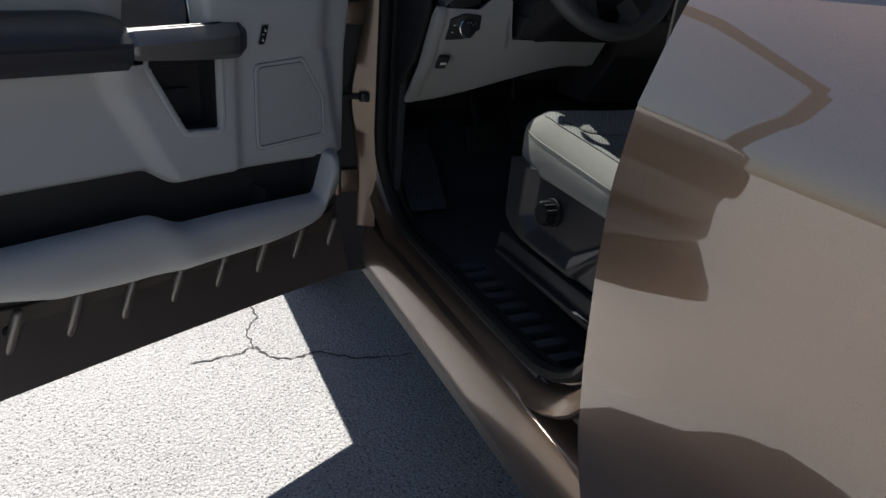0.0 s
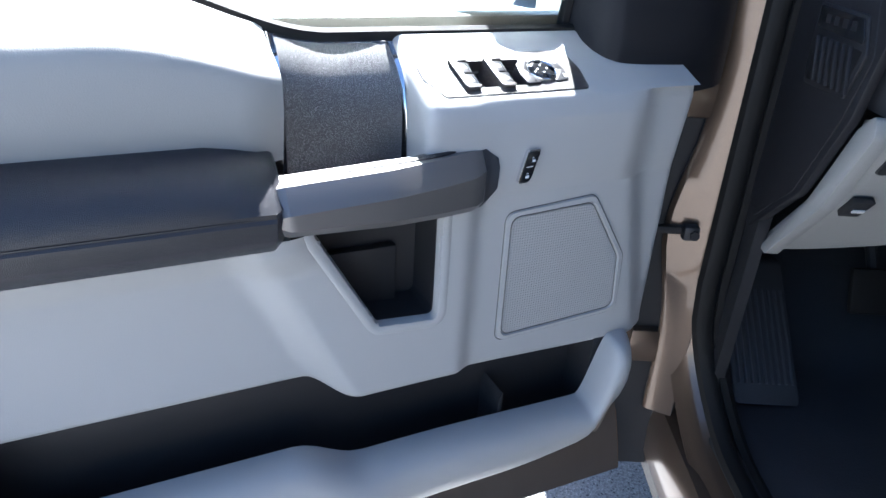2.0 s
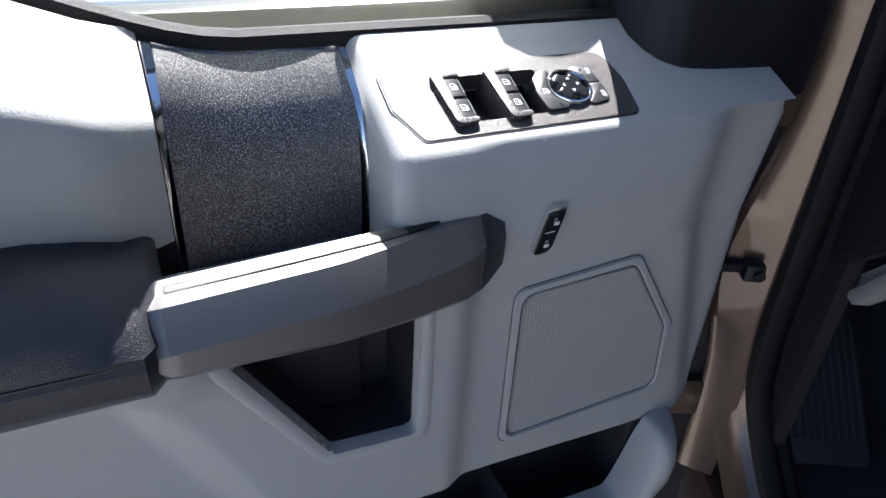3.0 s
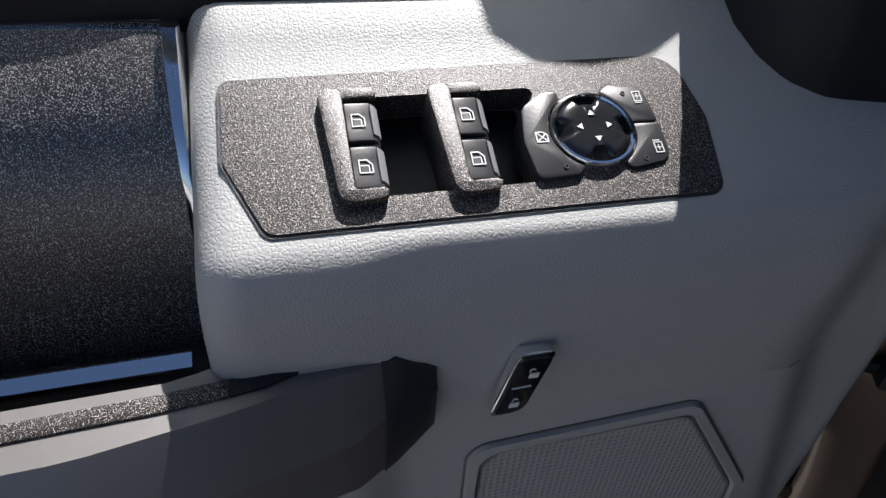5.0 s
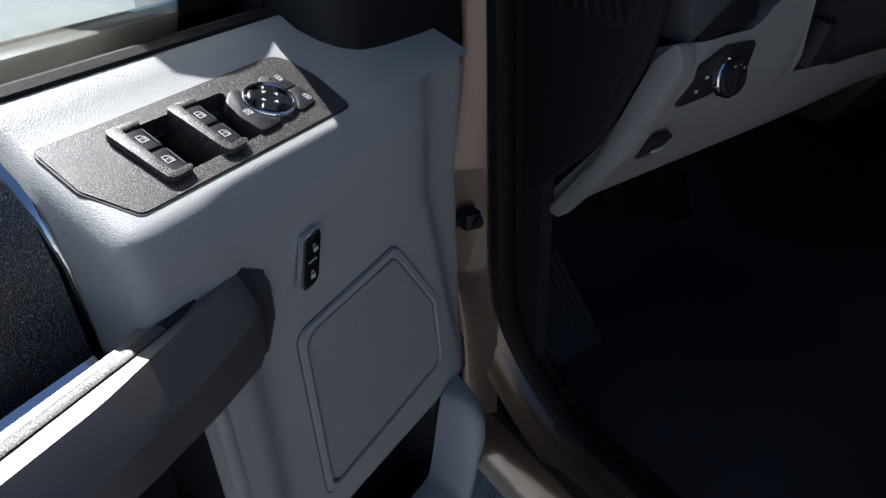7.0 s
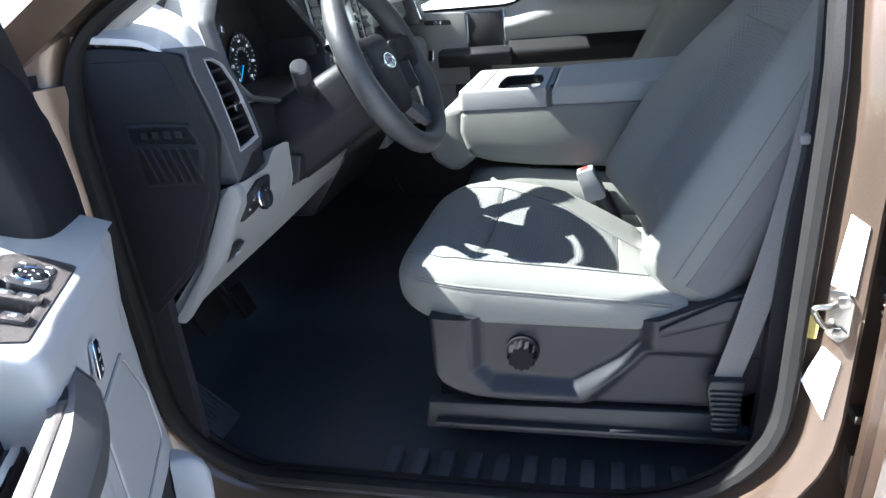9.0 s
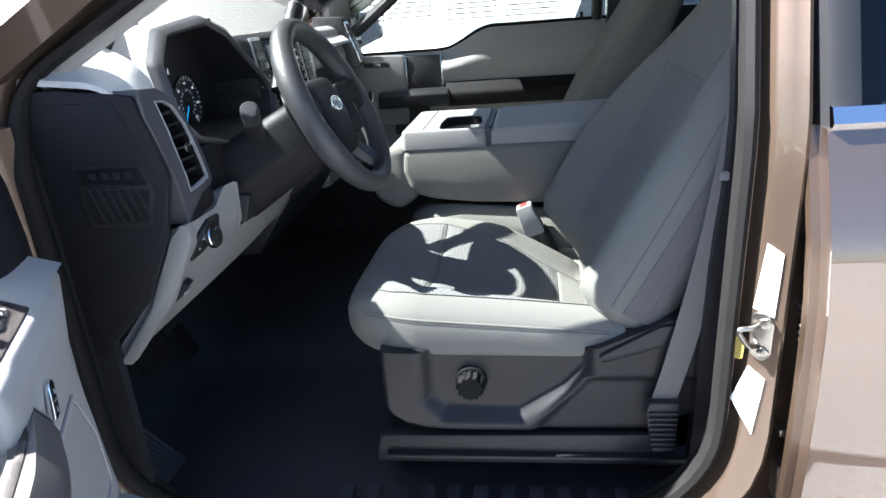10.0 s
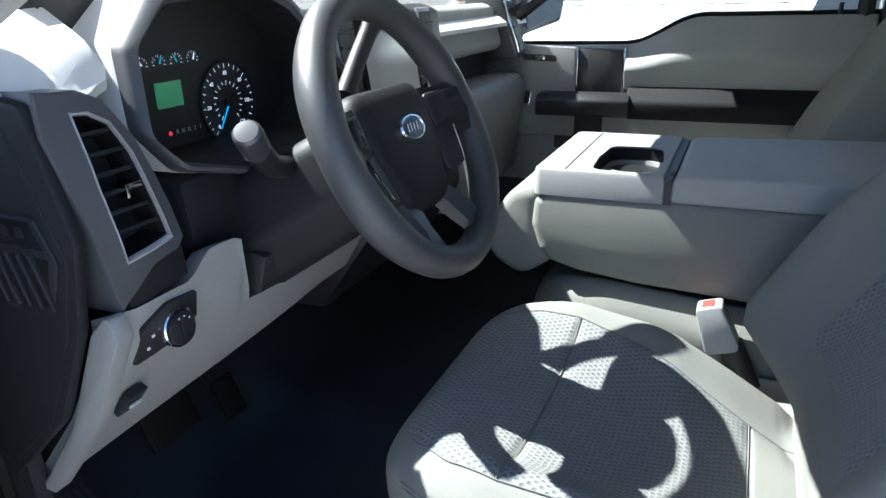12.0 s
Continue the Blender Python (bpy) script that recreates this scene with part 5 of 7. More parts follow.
# ==== driver's seat ====
def cushion_shape(x0, x1, y0, y1, zt, zb, drop, t, k):
    """Half width, top and foot of a cushion at t from its front, and the height of its top at k of the half width."""
    hw = (x1 - x0) / 2
    e = math.sqrt(max(0.0, 1 - (1 - min(1.0, t / 0.17)) ** 2))
    wide = hw * (0.58 + 0.42 * math.sqrt(max(0.0, 1 - (1 - min(1.0, t / 0.32)) ** 2)))
    top = zt + 0.006 - drop * t - 0.070 * (1 - e)
    low = zb + 0.058 * (1 - e)
    s = math.sqrt(max(0.0, 1 - min(1.0, k) ** 4.4))
    pad = 0.036 * math.exp(-((k - 0.82) / 0.17) ** 2) * ease(t / 0.3) * (0.6 + 0.7 * t) - 0.046 * math.exp(-(k / 0.55) ** 2) * t
    return wide, top, low, (top + low) / 2 + (top - low) / 2 * s ** 0.62 + pad * s


def sagged(z, low, t, k, inboard):
    """The worn middle of a seat sinks towards the back, and its inboard bolster falls away to the buckle."""
    dish = 0.058 * t * math.exp(-(k / 0.84) ** 6)
    if inboard:
        w = ease((k - 0.15) / 0.60)
        dish = dish * (1 - w) + w * ramp(t, (0.30, 0.50, 0.575, 0.73, 0.87, 0.94, 1.0), (0.0, 0.01, 0.02, 0.06, 0.10, 0.134, 0.15))
    return max(z - dish, low + 0.002)


def seat_cushion(x0, x1, y0, y1, zt, zb, drop=0.055, sag=False):
    """A padded cushion: rounded front corners in plan, side bolsters, a dished middle."""
    cx = (x0 + x1) / 2
    rings = []
    n = 128
    for t in [0.0, 0.002, 0.006, 0.013, 0.024, 0.04, 0.06, 0.085, 0.115, 0.15, 0.19] + span(0.23, 0.94, 30) + [0.97, 0.99, 1.0]:
        y = y0 + (y1 - y0) * t
        ring = []
        for i in range(n):
            q = 2 * math.pi * i / n
            c, s = math.cos(q), math.sin(q)
            k = abs(c) ** 0.46
            wide, top, low, z = cushion_shape(x0, x1, y0, y1, zt, zb, drop, t, k)
            if s < 0:
                z = (top + low) / 2 - (top - low) / 2 * math.sqrt(max(0.0, 1 - k ** 4.4)) ** 0.45
            elif sag:
                z = sagged(z, low, t, k, c > 0)
            ring.append(V(cx + wide * math.copysign(k, c), y, z))
        rings.append(ring)
    return loft(rings)


def backrest(x0, x1, foot, tall, thick, recline, top_narrow=0.06, bolster=0.050):
    """A padded seat back from its foot (y, z), leaning back by recline degrees."""
    cx = (x0 + x1) / 2
    c, s = math.cos(radians(recline)), math.sin(radians(recline))
    rings = []
    n = 56
    for t in [0.0, 0.006, 0.02, 0.045, 0.08] + span(0.12, 0.9, 18) + [0.94, 0.97, 0.99, 1.0]:
        h = tall * t
        ring = []
        for i in range(n):
            q = 2 * math.pi * i / n
            a, b = math.cos(q), math.sin(q)
            k = abs(a) ** 0.46
            wide, pd = back_shape((x1 - x0) / 2, thick, top_narrow, bolster, t, k, b > 0, a > 0)
            ring.append(V(cx + wide * math.copysign(k, a), foot[0] - s * h + c * pd, foot[1] + c * h + s * pd))
        rings.append(ring)
    return loft(rings)


def back_shape(hw, thick, top_narrow, bolster, t, k, front, inboard=False):
    end = min(ease(t / 0.10), ease((1 - t) / 0.12))
    wide = (hw - top_narrow * ease((t - 0.3) / 0.7)) * (0.78 + 0.22 * end)
    half = thick / 2 * (0.45 + 0.55 * end) * (1 - 0.25 * t)
    r = math.sqrt(max(0.0, 1 - min(1.0, k) ** 4.4))
    if not front:
        return wide, -half * r ** 0.6
    swell = bolster[inboard] if isinstance(bolster, tuple) else bolster
    pad = swell * math.exp(-((k - 0.80) / 0.18) ** 2) * (1 - 0.8 * ease((t - 0.30) / 0.62)) * end - 0.016 * math.exp(-(k / 0.5) ** 2) * end
    return wide, half * r ** 0.6 + pad * r ** 0.5


def cushion_top(x, y, x0, x1, y0, y1, zt, zb, drop=0.055, sag=False):
    t = (y - y0) / (y1 - y0)
    mid_x = (x0 + x1) / 2
    wide = cushion_shape(x0, x1, y0, y1, zt, zb, drop, t, 0.0)[0]
    k = min(0.999, abs(x - mid_x) / wide)
    top, low, z = cushion_shape(x0, x1, y0, y1, zt, zb, drop, t, k)[1:]
    return sagged(z, low, t, k, x > mid_x) if sag else z


SX0, SX1, SY0, SY1, SZT, SZB = 0.230, 0.772, -0.435, -0.975, 1.030, 0.880
seat = thing("driver_seat", "grey cloth driver's seat with woven insert and black base", "seat", (0.49, -0.75, 0.6))
CUSH = (SX0, SX1, SY0, SY1, SZT, SZB, 0.060, True)
cush = part("cushion", seat_cushion(*CUSH), CLOTH, seat, "grey cloth seat cushion", sharp=60)


def insert_x(s, y):
    """Across the woven insert, from its edge by the door (-1) to its inboard edge (1), which draws in towards the back."""
    if s < 0:
        return 0.492 + s * ramp(y, (-0.955, -0.864, -0.602, -0.540, -0.490, -0.462), (0.205, 0.212, 0.222, 0.214, 0.190, 0.160))
    return 0.492 + s * ramp(y, (-0.955, -0.868, -0.744, -0.602, -0.540, -0.490, -0.462), (0.140, 0.150, 0.172, 0.190, 0.185, 0.165, 0.140))


def insert_patch(y0, y1, lift=0.0035, n=40):
    def f(s, y):
        t = (y - y0) / (y1 - y0)
        x = insert_x(s, y)
        edge = min(1.0, (1 - abs(s)) * 8, t * 14, (1 - t) * 14)
        return V(x, y, cushion_top(x, y, *CUSH) + lift * max(0.0, edge) ** 0.5 + 0.0008)
    return shell(f, span(-1, 1, n), span(y0, y1, n), (0, 0, -0.006))


part("seat_insert", insert_patch(-0.456, -0.600), WEAVE, cush, "woven grey seat insert")
part("seat_insert", insert_patch(-0.604, -0.860), WEAVE, cush, "woven grey seat insert")
part("seat_insert", insert_patch(-0.864, -0.955), CLOTH, cush, "smooth grey rear panel")


def cushion_point(t, q, out=0.0):
    """A point on the cushion's skin: t back from its front, q degrees round it from its inboard side."""
    c, b = math.cos(radians(q)), math.sin(radians(q))
    k = abs(c) ** 0.46
    wide, top, low, z = cushion_shape(*CUSH[:7], t, k)
    if b < 0:
        z = (top + low) / 2 - (top - low) / 2 * math.sqrt(max(0.0, 1 - k ** 4.4)) ** 0.45
    else:
        z = sagged(z, low, t, k, c > 0)
    return V((SX0 + SX1) / 2 + (wide + out) * math.copysign(k, c), SY0 + (SY1 - SY0) * t, z)


for q in (165.0, 168.0):
    part("seam", tube([cushion_point(t, q, 0.0004) for t in span(0.10, 0.95, 40)], 0.0010 if q > 166 else 0.0022, 6), SEAM if q > 166 else CLOTH, cush)
FOOT = (-0.950, 0.915)
RECL = 29.0
BOLSTER = (0.028, 0.115)
bk = part("backrest", backrest(0.227, 0.763, FOOT, 0.76, 0.18, RECL, 0.07, BOLSTER), CLOTH, seat, "grey cloth seat back", sharp=60)
cR, sR = math.cos(radians(RECL)), math.sin(radians(RECL))


def back_front(x, h, lift):
    wide = back_shape(0.268, 0.18, 0.07, BOLSTER, h / 0.76, 0.0, True)[0]
    return back_shape(0.268, 0.18, 0.07, BOLSTER, h / 0.76, min(0.999, abs(x - 0.495) / wide), True, x > 0.495)[1] + lift


def back_patch(h0, h1, half0, half1, lift=0.0045, n=40):
    def f(s, h):
        t = (h - h0) / (h1 - h0)
        x = 0.495 + s * (half0 + (half1 - half0) * t)
        edge = min(1.0, (1 - abs(s)) * 8, t * 14, (1 - t) * 14)
        d = back_front(x, h, lift * max(0.0, edge) ** 0.5 + 0.0005)
        return V(x, FOOT[0] - sR * h + cR * d, FOOT[1] + cR * h + sR * d)
    return shell(f, span(-1, 1, n), span(h0, h1, n), (0, -0.006, -0.003))


part("back_insert", back_patch(0.11, 0.478, 0.15, 0.145), WEAVE_UP, bk, "woven grey back insert")
part("back_insert", back_patch(0.482, 0.735, 0.145, 0.13), WEAVE_UP, bk, "woven grey back insert")


def back_point(t, q, out=0.0):
    """A point on the seat back's skin: t up it, q degrees round it from its inboard side."""
    c, b = math.cos(radians(q)), math.sin(radians(q))
    k = abs(c) ** 0.46
    wide, pd = back_shape(0.268, 0.18, 0.07, BOLSTER, t, k, b > 0, c > 0)
    x = 0.495 + (wide + out) * math.copysign(k, c)
    pd += out * b
    return V(x, FOOT[0] - sR * 0.76 * t + cR * pd, FOOT[1] + cR * 0.76 * t + sR * pd)


for q0, q1 in ((166, 158), (186, 178), (22, 22)):
    part("seam", tube([back_point(t, q0 + (q1 - q0) * t, 0.0006) for t in span(0.10, 0.93, 26)], 0.0010, 5), SEAM, bk)
part("seam", tube([V(x, 0, 0) + V(0, FOOT[0] - sR * 0.480 + cR * back_front(x, 0.480, 0.003), FOOT[1] + cR * 0.480 + sR * back_front(x, 0.480, 0.003)) for x in span(0.352, 0.638, 20)], 0.0010, 5), SEAM, bk)
for y0 in (-0.602, -0.862):
    part("seam", tube([V(x, y0, cushion_top(x, y0, *CUSH) + 0.0025) for x in span(insert_x(-1, y0), insert_x(1, y0), 40)], 0.0010, 5), SEAM, cush)
for side in (-1, 1):
    part("seam", tube([V(insert_x(side, y), y, cushion_top(insert_x(side, y), y, *CUSH) + 0.0016) for y in span(-0.955, -0.462, 60)], 0.0010, 5), SEAM, cush)
part("side_panel", shell(lambda t, q: back_point(t, q, 0.0012), span(0.10, 0.93, 40), span(176, 250, 16), (0.004, 0, 0)), SIDECLOTH, bk, "dark grey cloth side panel", sharp=60)
part("headrest", backrest(0.37, 0.62, (FOOT[0] - sR * 0.76, FOOT[1] + cR * 0.76), 0.20, 0.11, RECL - 8, 0.02), CLOTH, seat, "grey cloth headrest", sharp=60)
# side shield
def shield(poly, x0, x1, bev=0.006):
    return prism(poly, "x", x0, x1, bev)
SCOOP = [(-0.590, 0.960), (-0.586, 0.809), (-0.625, 0.769), (-0.789, 0.765), (-0.882, 0.828), (-0.925, 0.875), (-0.925, 0.960)]


def edge_distance(poly, a, b):
    """How far a point lies inside an outline, 0 outside it."""
    if not inside(poly, a, b):
        return 0.0
    p, best = Vector((a, b)), 9.0
    for i in range(len(poly)):
        q, r = Vector(poly[i - 1]), Vector(poly[i])
        k = max(0.0, min(1.0, (p - q).dot(r - q) / (r - q).length_squared))
        best = min(best, (p - q.lerp(r, k)).length)
    return best


def shield_f(y, t):
    """The shield's face: a scoop with a sloping rim is sunk into it round the knob."""
    low = ramp(-y, (0.520, 0.535, 0.560, 0.600, 0.66, 1.03, 1.10), (0.815, 0.785, 0.767, 0.756, 0.752, 0.752, 0.79))
    top = ramp(-y, (0.520, 0.86, 0.93, 1.05, 1.10), (0.925, 0.912, 0.932, 0.985, 0.985))
    z = low + (top - low) * t
    x = 0.212 + 0.024 * ease(edge_distance(SCOOP, y, z) / 0.034)
    # behind the scoop the face drops to a lower step
    x += 0.010 * ease((-y - 0.90 + (0.872 - z) * 0.9) / 0.025) * ease((0.872 - z) / 0.012)
    rim = min(1.0, (-y - 0.520) / 0.012, t / 0.06)
    return V(x + 0.010 * (1 - math.sqrt(max(0.0, 1 - (1 - rim) ** 2))), y, z)


sh = part("side_shield", shell(shield_f, span(-0.520, -1.10, 116), span(0, 1, 44), (0.045, 0, 0)), CHARCOAL, seat, "charcoal plastic seat side shield", sharp=50)
part("recliner_lever", shield(rounded([(-0.905, 0.895, 0.008), (-0.93, 0.920, 0.01), (-1.03, 0.975, 0.02), (-1.12, 0.985, 0.02), (-1.12, 0.945, 0.01), (-1.03, 0.935, 0.02)], 5), 0.204, 0.220, 0.005), CHARCOAL, sh, "charcoal recliner lever")
kr = [(0.0245 + 0.0022 * math.cos(12 * q)) for q in (2 * math.pi * s / 72 for s in range(72))]
rings = [[V(x, -0.690 + r * k * math.cos(2 * math.pi * s / 72), 0.853 + r * k * math.sin(2 * math.pi * s / 72)) for s, r in enumerate(kr)] for x, k in ((0.238, 1.0), (0.206, 1.0), (0.201, 0.93))]
part("lumbar_knob", merge(loft(rings), disc((0.238, -0.690, 0.853), (-1, 0, 0), 0.0305, 0.012, 40, 0.002)), PADBLACK, seat, "black ribbed knob")
part("seat_riser", prism([(-0.505, 0.735), (-0.490, 0.615), (-1.10, 0.615), (-1.08, 0.745)], "x", 0.30, 0.74, 0.01), BLACK, seat, "black seat riser")
part("seat_rail", box(0.205, 0.25, -1.10, -0.515, 0.690, 0.702, 0.003), CHARCOAL, seat, "black seat rail edge")
part("rail_cover", prism([(-0.500, 0.735), (-0.488, 0.672), (-1.08, 0.672), (-1.06, 0.742)], "x", 0.222, 0.256, 0.006), BLACK, seat, "black rail cover")

# ==== seat belt ====
belt = thing("seat_belt", "grey webbing seat belt with black ribbed guide", "seat belt", (0.2, -1.05, 0.8))
def web(points, wide):
    rings = []
    pts = smooth_path(points, 8)
    for i, p in enumerate(pts):
        a = Vector(wide) / 2
        t = V(0.0012, 0, 0)
        rings.append([p - a - t, p + a - t, p + a + t, p - a + t])
    return loft(rings)
part("webbing", web([V(0.198, -1.035, 0.82), V(0.190, -1.065, 0.95), V(0.200, -1.110, 1.15), V(0.225, -1.150, 1.40), V(0.28, -1.17, 1.66)], (0, -0.046, 0.010)), WEBBING, belt, "grey belt webbing")
gd = part("belt_guide", prism([(-1.010, 0.838), (-1.005, 0.820), (-1.018, 0.735), (-1.055, 0.735), (-1.064, 0.838)], "x", 0.178, 0.205, 0.004), BLACK, belt, "black ribbed belt guide")
for i in range(8):
    z = 0.744 + 0.0105 * i
    part("rib", box(0.172, 0.182, -1.056 - 0.0006 * i, -1.016 + 0.001 * i, z, z + 0.0045, 0.0015), BLACK, gd)
part("belt_anchor", box(0.176, 0.190, -1.120, -1.106, 1.240, 1.254, 0.003), GREY, belt, "grey belt button")

# ==== middle seat folded down as a console ====
con = thing("folded_console", "grey folded middle seat with cup holder tray and armrest lid", "console", (0.97, -0.7, 1.0))
CX0, CX1 = 0.800, 1.140
body = [(-0.495, 1.085), (-0.480, 1.13), (-0.485, 1.175), (-0.505, 1.190), (-0.70, 1.190), (-1.04, 1.190), (-1.05, 1.12), (-1.04, 1.03), (-0.87, 1.030), (-0.66, 1.040), (-0.56, 1.052), (-0.515, 1.065)]
part("console_body", prism(rounded([(a, b, 0.015) for a, b in body], 4), "x", CX0, CX1, 0.016, 3), CLOTH, con, "grey cloth console body")
nose = rounded([(-0.40, 1.055, 0.05), (-0.385, 1.115, 0.04), (-0.44, 1.185, 0.04), (-0.50, 1.205, 0.02), (-0.515, 1.06, 0.02), (-0.46, 1.02, 0.04)], 5)
part("console_nose", prism(nose, "x", CX0 + 0.01, CX1 - 0.01, 0.02, 3), CLOTH, con, "grey cloth front pad")
HOLE = rounded([(0.816, -0.580, 0.022), (0.910, -0.574, 0.010), (1.010, -0.580, 0.022), (1.016, -0.674, 0.026), (0.915, -0.686, 0.010), (0.812, -0.680, 0.026)], 5)
TRAY = rounded([(CX0, -0.484, 0.014), (CX1, -0.484, 0.014), (CX1, -0.700, 0.004), (CX0, -0.700, 0.004)], 5)
tray = part("tray", merge(holed([(0.97 + (a - 0.97) * 0.97, -0.594 + (b + 0.594) * 0.965) for a, b in TRAY], HOLE, lambda a, b, h: V(a, b, h), 1.190, 1.2325), loft([[V(a, b, 1.186) for a, b in TRAY], [V(a, b, 1.224) for a, b in TRAY], [V(0.97 + (a - 0.97) * 0.985, -0.594 + (b + 0.594) * 0.985, 1.2305) for a, b in TRAY], [V(0.97 + (a - 0.97) * 0.97, -0.594 + (b + 0.594) * 0.965, 1.2325) for a, b in TRAY]], caps=False)), GREY, con, "grey cup holder tray", sharp=25)
# shallow well: the shade of a deeper one is painted as black
part("cup_well", prism([(0.97 + (a - 0.97) * 1.0, b) for a, b in HOLE], "z", 1.1965, 1.1985), DARKVENT, tray, "cup well floor, blackened for deep shade")
part("tray_groove", box(CX0 + 0.005, CX1 - 0.01, -0.540, -0.537, 1.2315, 1.2331), BLACK, tray, "dark groove")
lid = part("lid", prism(rounded([(-0.710, 1.188, 0.006), (-0.712, 1.232, 0.016), (-1.05, 1.240, 0.012), (-1.06, 1.188, 0.006)], 4), "x", CX0 + 0.002, CX1, 0.014, 3), VINYL, con, "grey vinyl armrest lid")
part("lid_seam", box(CX0 + 0.004, CX1 - 0.004, -0.711, -0.699, 1.17, 1.226), BLACK, con, "dark gap")
part("lid_notch", box(0.835, 0.885, -0.7135, -0.705, 1.206, 1.231, 0.003), BLACK, lid, "dark finger notch")
# the wall's black likewise stands for the shade of a deep well
part("cup_liner", loft([[V(0.908 + (a - 0.908) * 0.992, -0.631 + (b + 0.631) * 0.988, z) for a, b in HOLE] for z in (1.1975, 1.2295)], caps=False), PADBLACK, tray, "cup well wall, blackened for deep shade")
def twin_cups(r=0.0500, waist=0.017):
    """Two round wells that run into one another."""
    q0 = math.degrees(math.asin(waist / r))
    near = [(0.8640 + r * math.cos(radians(q)), -0.630 + r * math.sin(radians(q))) for q in span(q0, 360 - q0, 24)]
    far = [(0.9640 + r * math.cos(radians(q)), -0.630 + r * math.sin(radians(q))) for q in span(180 + q0, 540 - q0, 24)]
    return near + far


INNER = [(0.912 + (a - 0.912) * 0.985, -0.630 + (b + 0.630) * 0.985) for a, b in HOLE]
part("cup_divider", holed(INNER, twin_cups(), lambda a, b, h: V(a, b, h), 1.1985, 1.2065), GREY, tray, "grey divider between the cup wells", sharp=25)
mid = thing("middle_seat_cushion", "grey cloth middle seat cushion", "seat", (0.97, -0.7, 0.9))
part("cushion", seat_cushion(0.785, 1.16, -0.475, -1.0, 1.030, 0.88, 0.06), CLOTH, mid, "grey cloth cushion", sharp=60)
part("pedestal", box(0.80, 1.15, -1.0, -0.50, 0.60, 0.90, 0.02), BLACK, mid, "black pedestal")

bck = thing("seat_belt_buckle", "grey belt buckle with a red button", "buckle", (0.765, -0.81, 1.0))
part("housing", prism(rounded([(-0.790, 0.955, 0.008), (-0.768, 1.032, 0.006), (-0.806, 1.044, 0.006), (-0.842, 0.970, 0.010)], 3), "x", 0.750, 0.790, 0.006), VINYL, bck)
part("button", prism([(-0.776, 1.031), (-0.777, 1.0365), (-0.795, 1.0425), (-0.797, 1.037)], "x", 0.758, 0.782, 0.001), RED, bck, "red release button")
part("stalk", tube([V(0.77, -0.825, 0.975), V(0.77, -0.86, 0.90)], 0.02, 10), BLACK, bck, "black stalk")

# ==== passenger seat ====
ps = thing("passenger_seat", "grey cloth passenger seat", "seat", (1.48, -0.75, 0.6))
part("cushion", seat_cushion(1.21, 1.72, -0.46, -0.965, 1.03, 0.89), CLOTH, ps, "grey cloth cushion", sharp=60)
part("backrest", backrest(1.205, 1.725, (-0.965, 0.985), 0.70, 0.17, 25.0), CLOTH, ps, "grey cloth seat back", sharp=60)
part("headrest", backrest(1.34, 1.59, (-0.965 - 0.454 * 0.70, 0.985 + 0.891 * 0.70), 0.20, 0.11, 20.0, 0.02), CLOTH, ps, "grey headrest", sharp=60)
part("base", box(1.23, 1.70, -1.0, -0.52, 0.60, 0.90, 0.02), BLACK, ps, "black seat base")
rs = thing("rear_bench", "grey cloth rear bench seat", "seat", (0.98, -2.0, 0.6))
part("cushion", seat_cushion(0.24, 1.72, -1.60, -2.10, 1.0, 0.72), CLOTH, rs, "grey cloth cushion", sharp=60)
part("backrest", backrest(0.24, 1.72, (-2.10, 0.95), 0.70, 0.14, 12.0, 0.02), CLOTH, rs, "grey cloth seat back", sharp=60)

# ==== dashboard ====
dash = thing("dashboard", "black and grey truck dashboard with vents, instruments and screen", "dashboard", (0.98, 0.0, 1.0))


def dash_y(z):
    """The rear face of the dashboard at the driver's end."""
    return ramp(z, (0.95, 1.07, 1.17, 1.25, 1.29, 1.36, 1.43), (-0.060, -0.165, -0.232, -0.241, -0.241, -0.233, -0.216))


# top pad and core
def top_z(y):
    return 1.452 - 0.03 * ease((y - 0.05) / 0.3) - 0.018 * ease((-0.12 - y) / 0.08)
def top_f(x, t):
    """The dashboard top; it swells up to the instrument hood and stops short of it."""
    y0 = -0.182 + (0.015 * ease((x - 0.195) / 0.05) + 0.112 * ease((x - 0.255) / 0.018)) * ease((0.745 - x) / 0.03) + 0.03 * ease((x - 0.76) / 0.05)
    y1 = 0.42 - 0.10 * ((x - MID) / 0.85) ** 2
    y = y0 + (y1 - y0) * t
    swell = 0.084 * ease((x - 0.06) / 0.20) * ease((0.85 - x) / 0.13) * max(0.0, min(1.0, (y + 0.185) / 0.17)) * ease((0.42 - y) / 0.15)
    return V(x, y, top_z(y) + swell - 0.012 * (1 - ease(t / 0.06)))
part("top_pad", shell(top_f, span(0.118, 1.842, 110), [0, 0.01, 0.025, 0.045, 0.07, 0.1, 0.14, 0.19] + span(0.25, 1, 12), (0, 0, -0.010)), SOFTGREY, dash, "grey grained dashboard top")
part("core", prism([(0.44, 0.98), (0.44, 1.40), (-0.02, 1.42), (-0.06, 1.2), (0.0, 1.0)], "x", 0.14, 1.82), BLACK, dash, "black dashboard core")
CAP = rounded([(0.06, 1.449, 0.01), (-0.07, 1.449, 0.02), (-0.165, 1.437, 0.01), (-0.202, 1.431, 0.008), (-0.236, 1.30, 0.02), (-0.212, 1.20, 0.02), (-0.150, 1.08, 0.05), (-0.036, 0.975, 0.01), (0.02, 0.99, 0.01), (0.06, 1.20, 0.03)], 5)
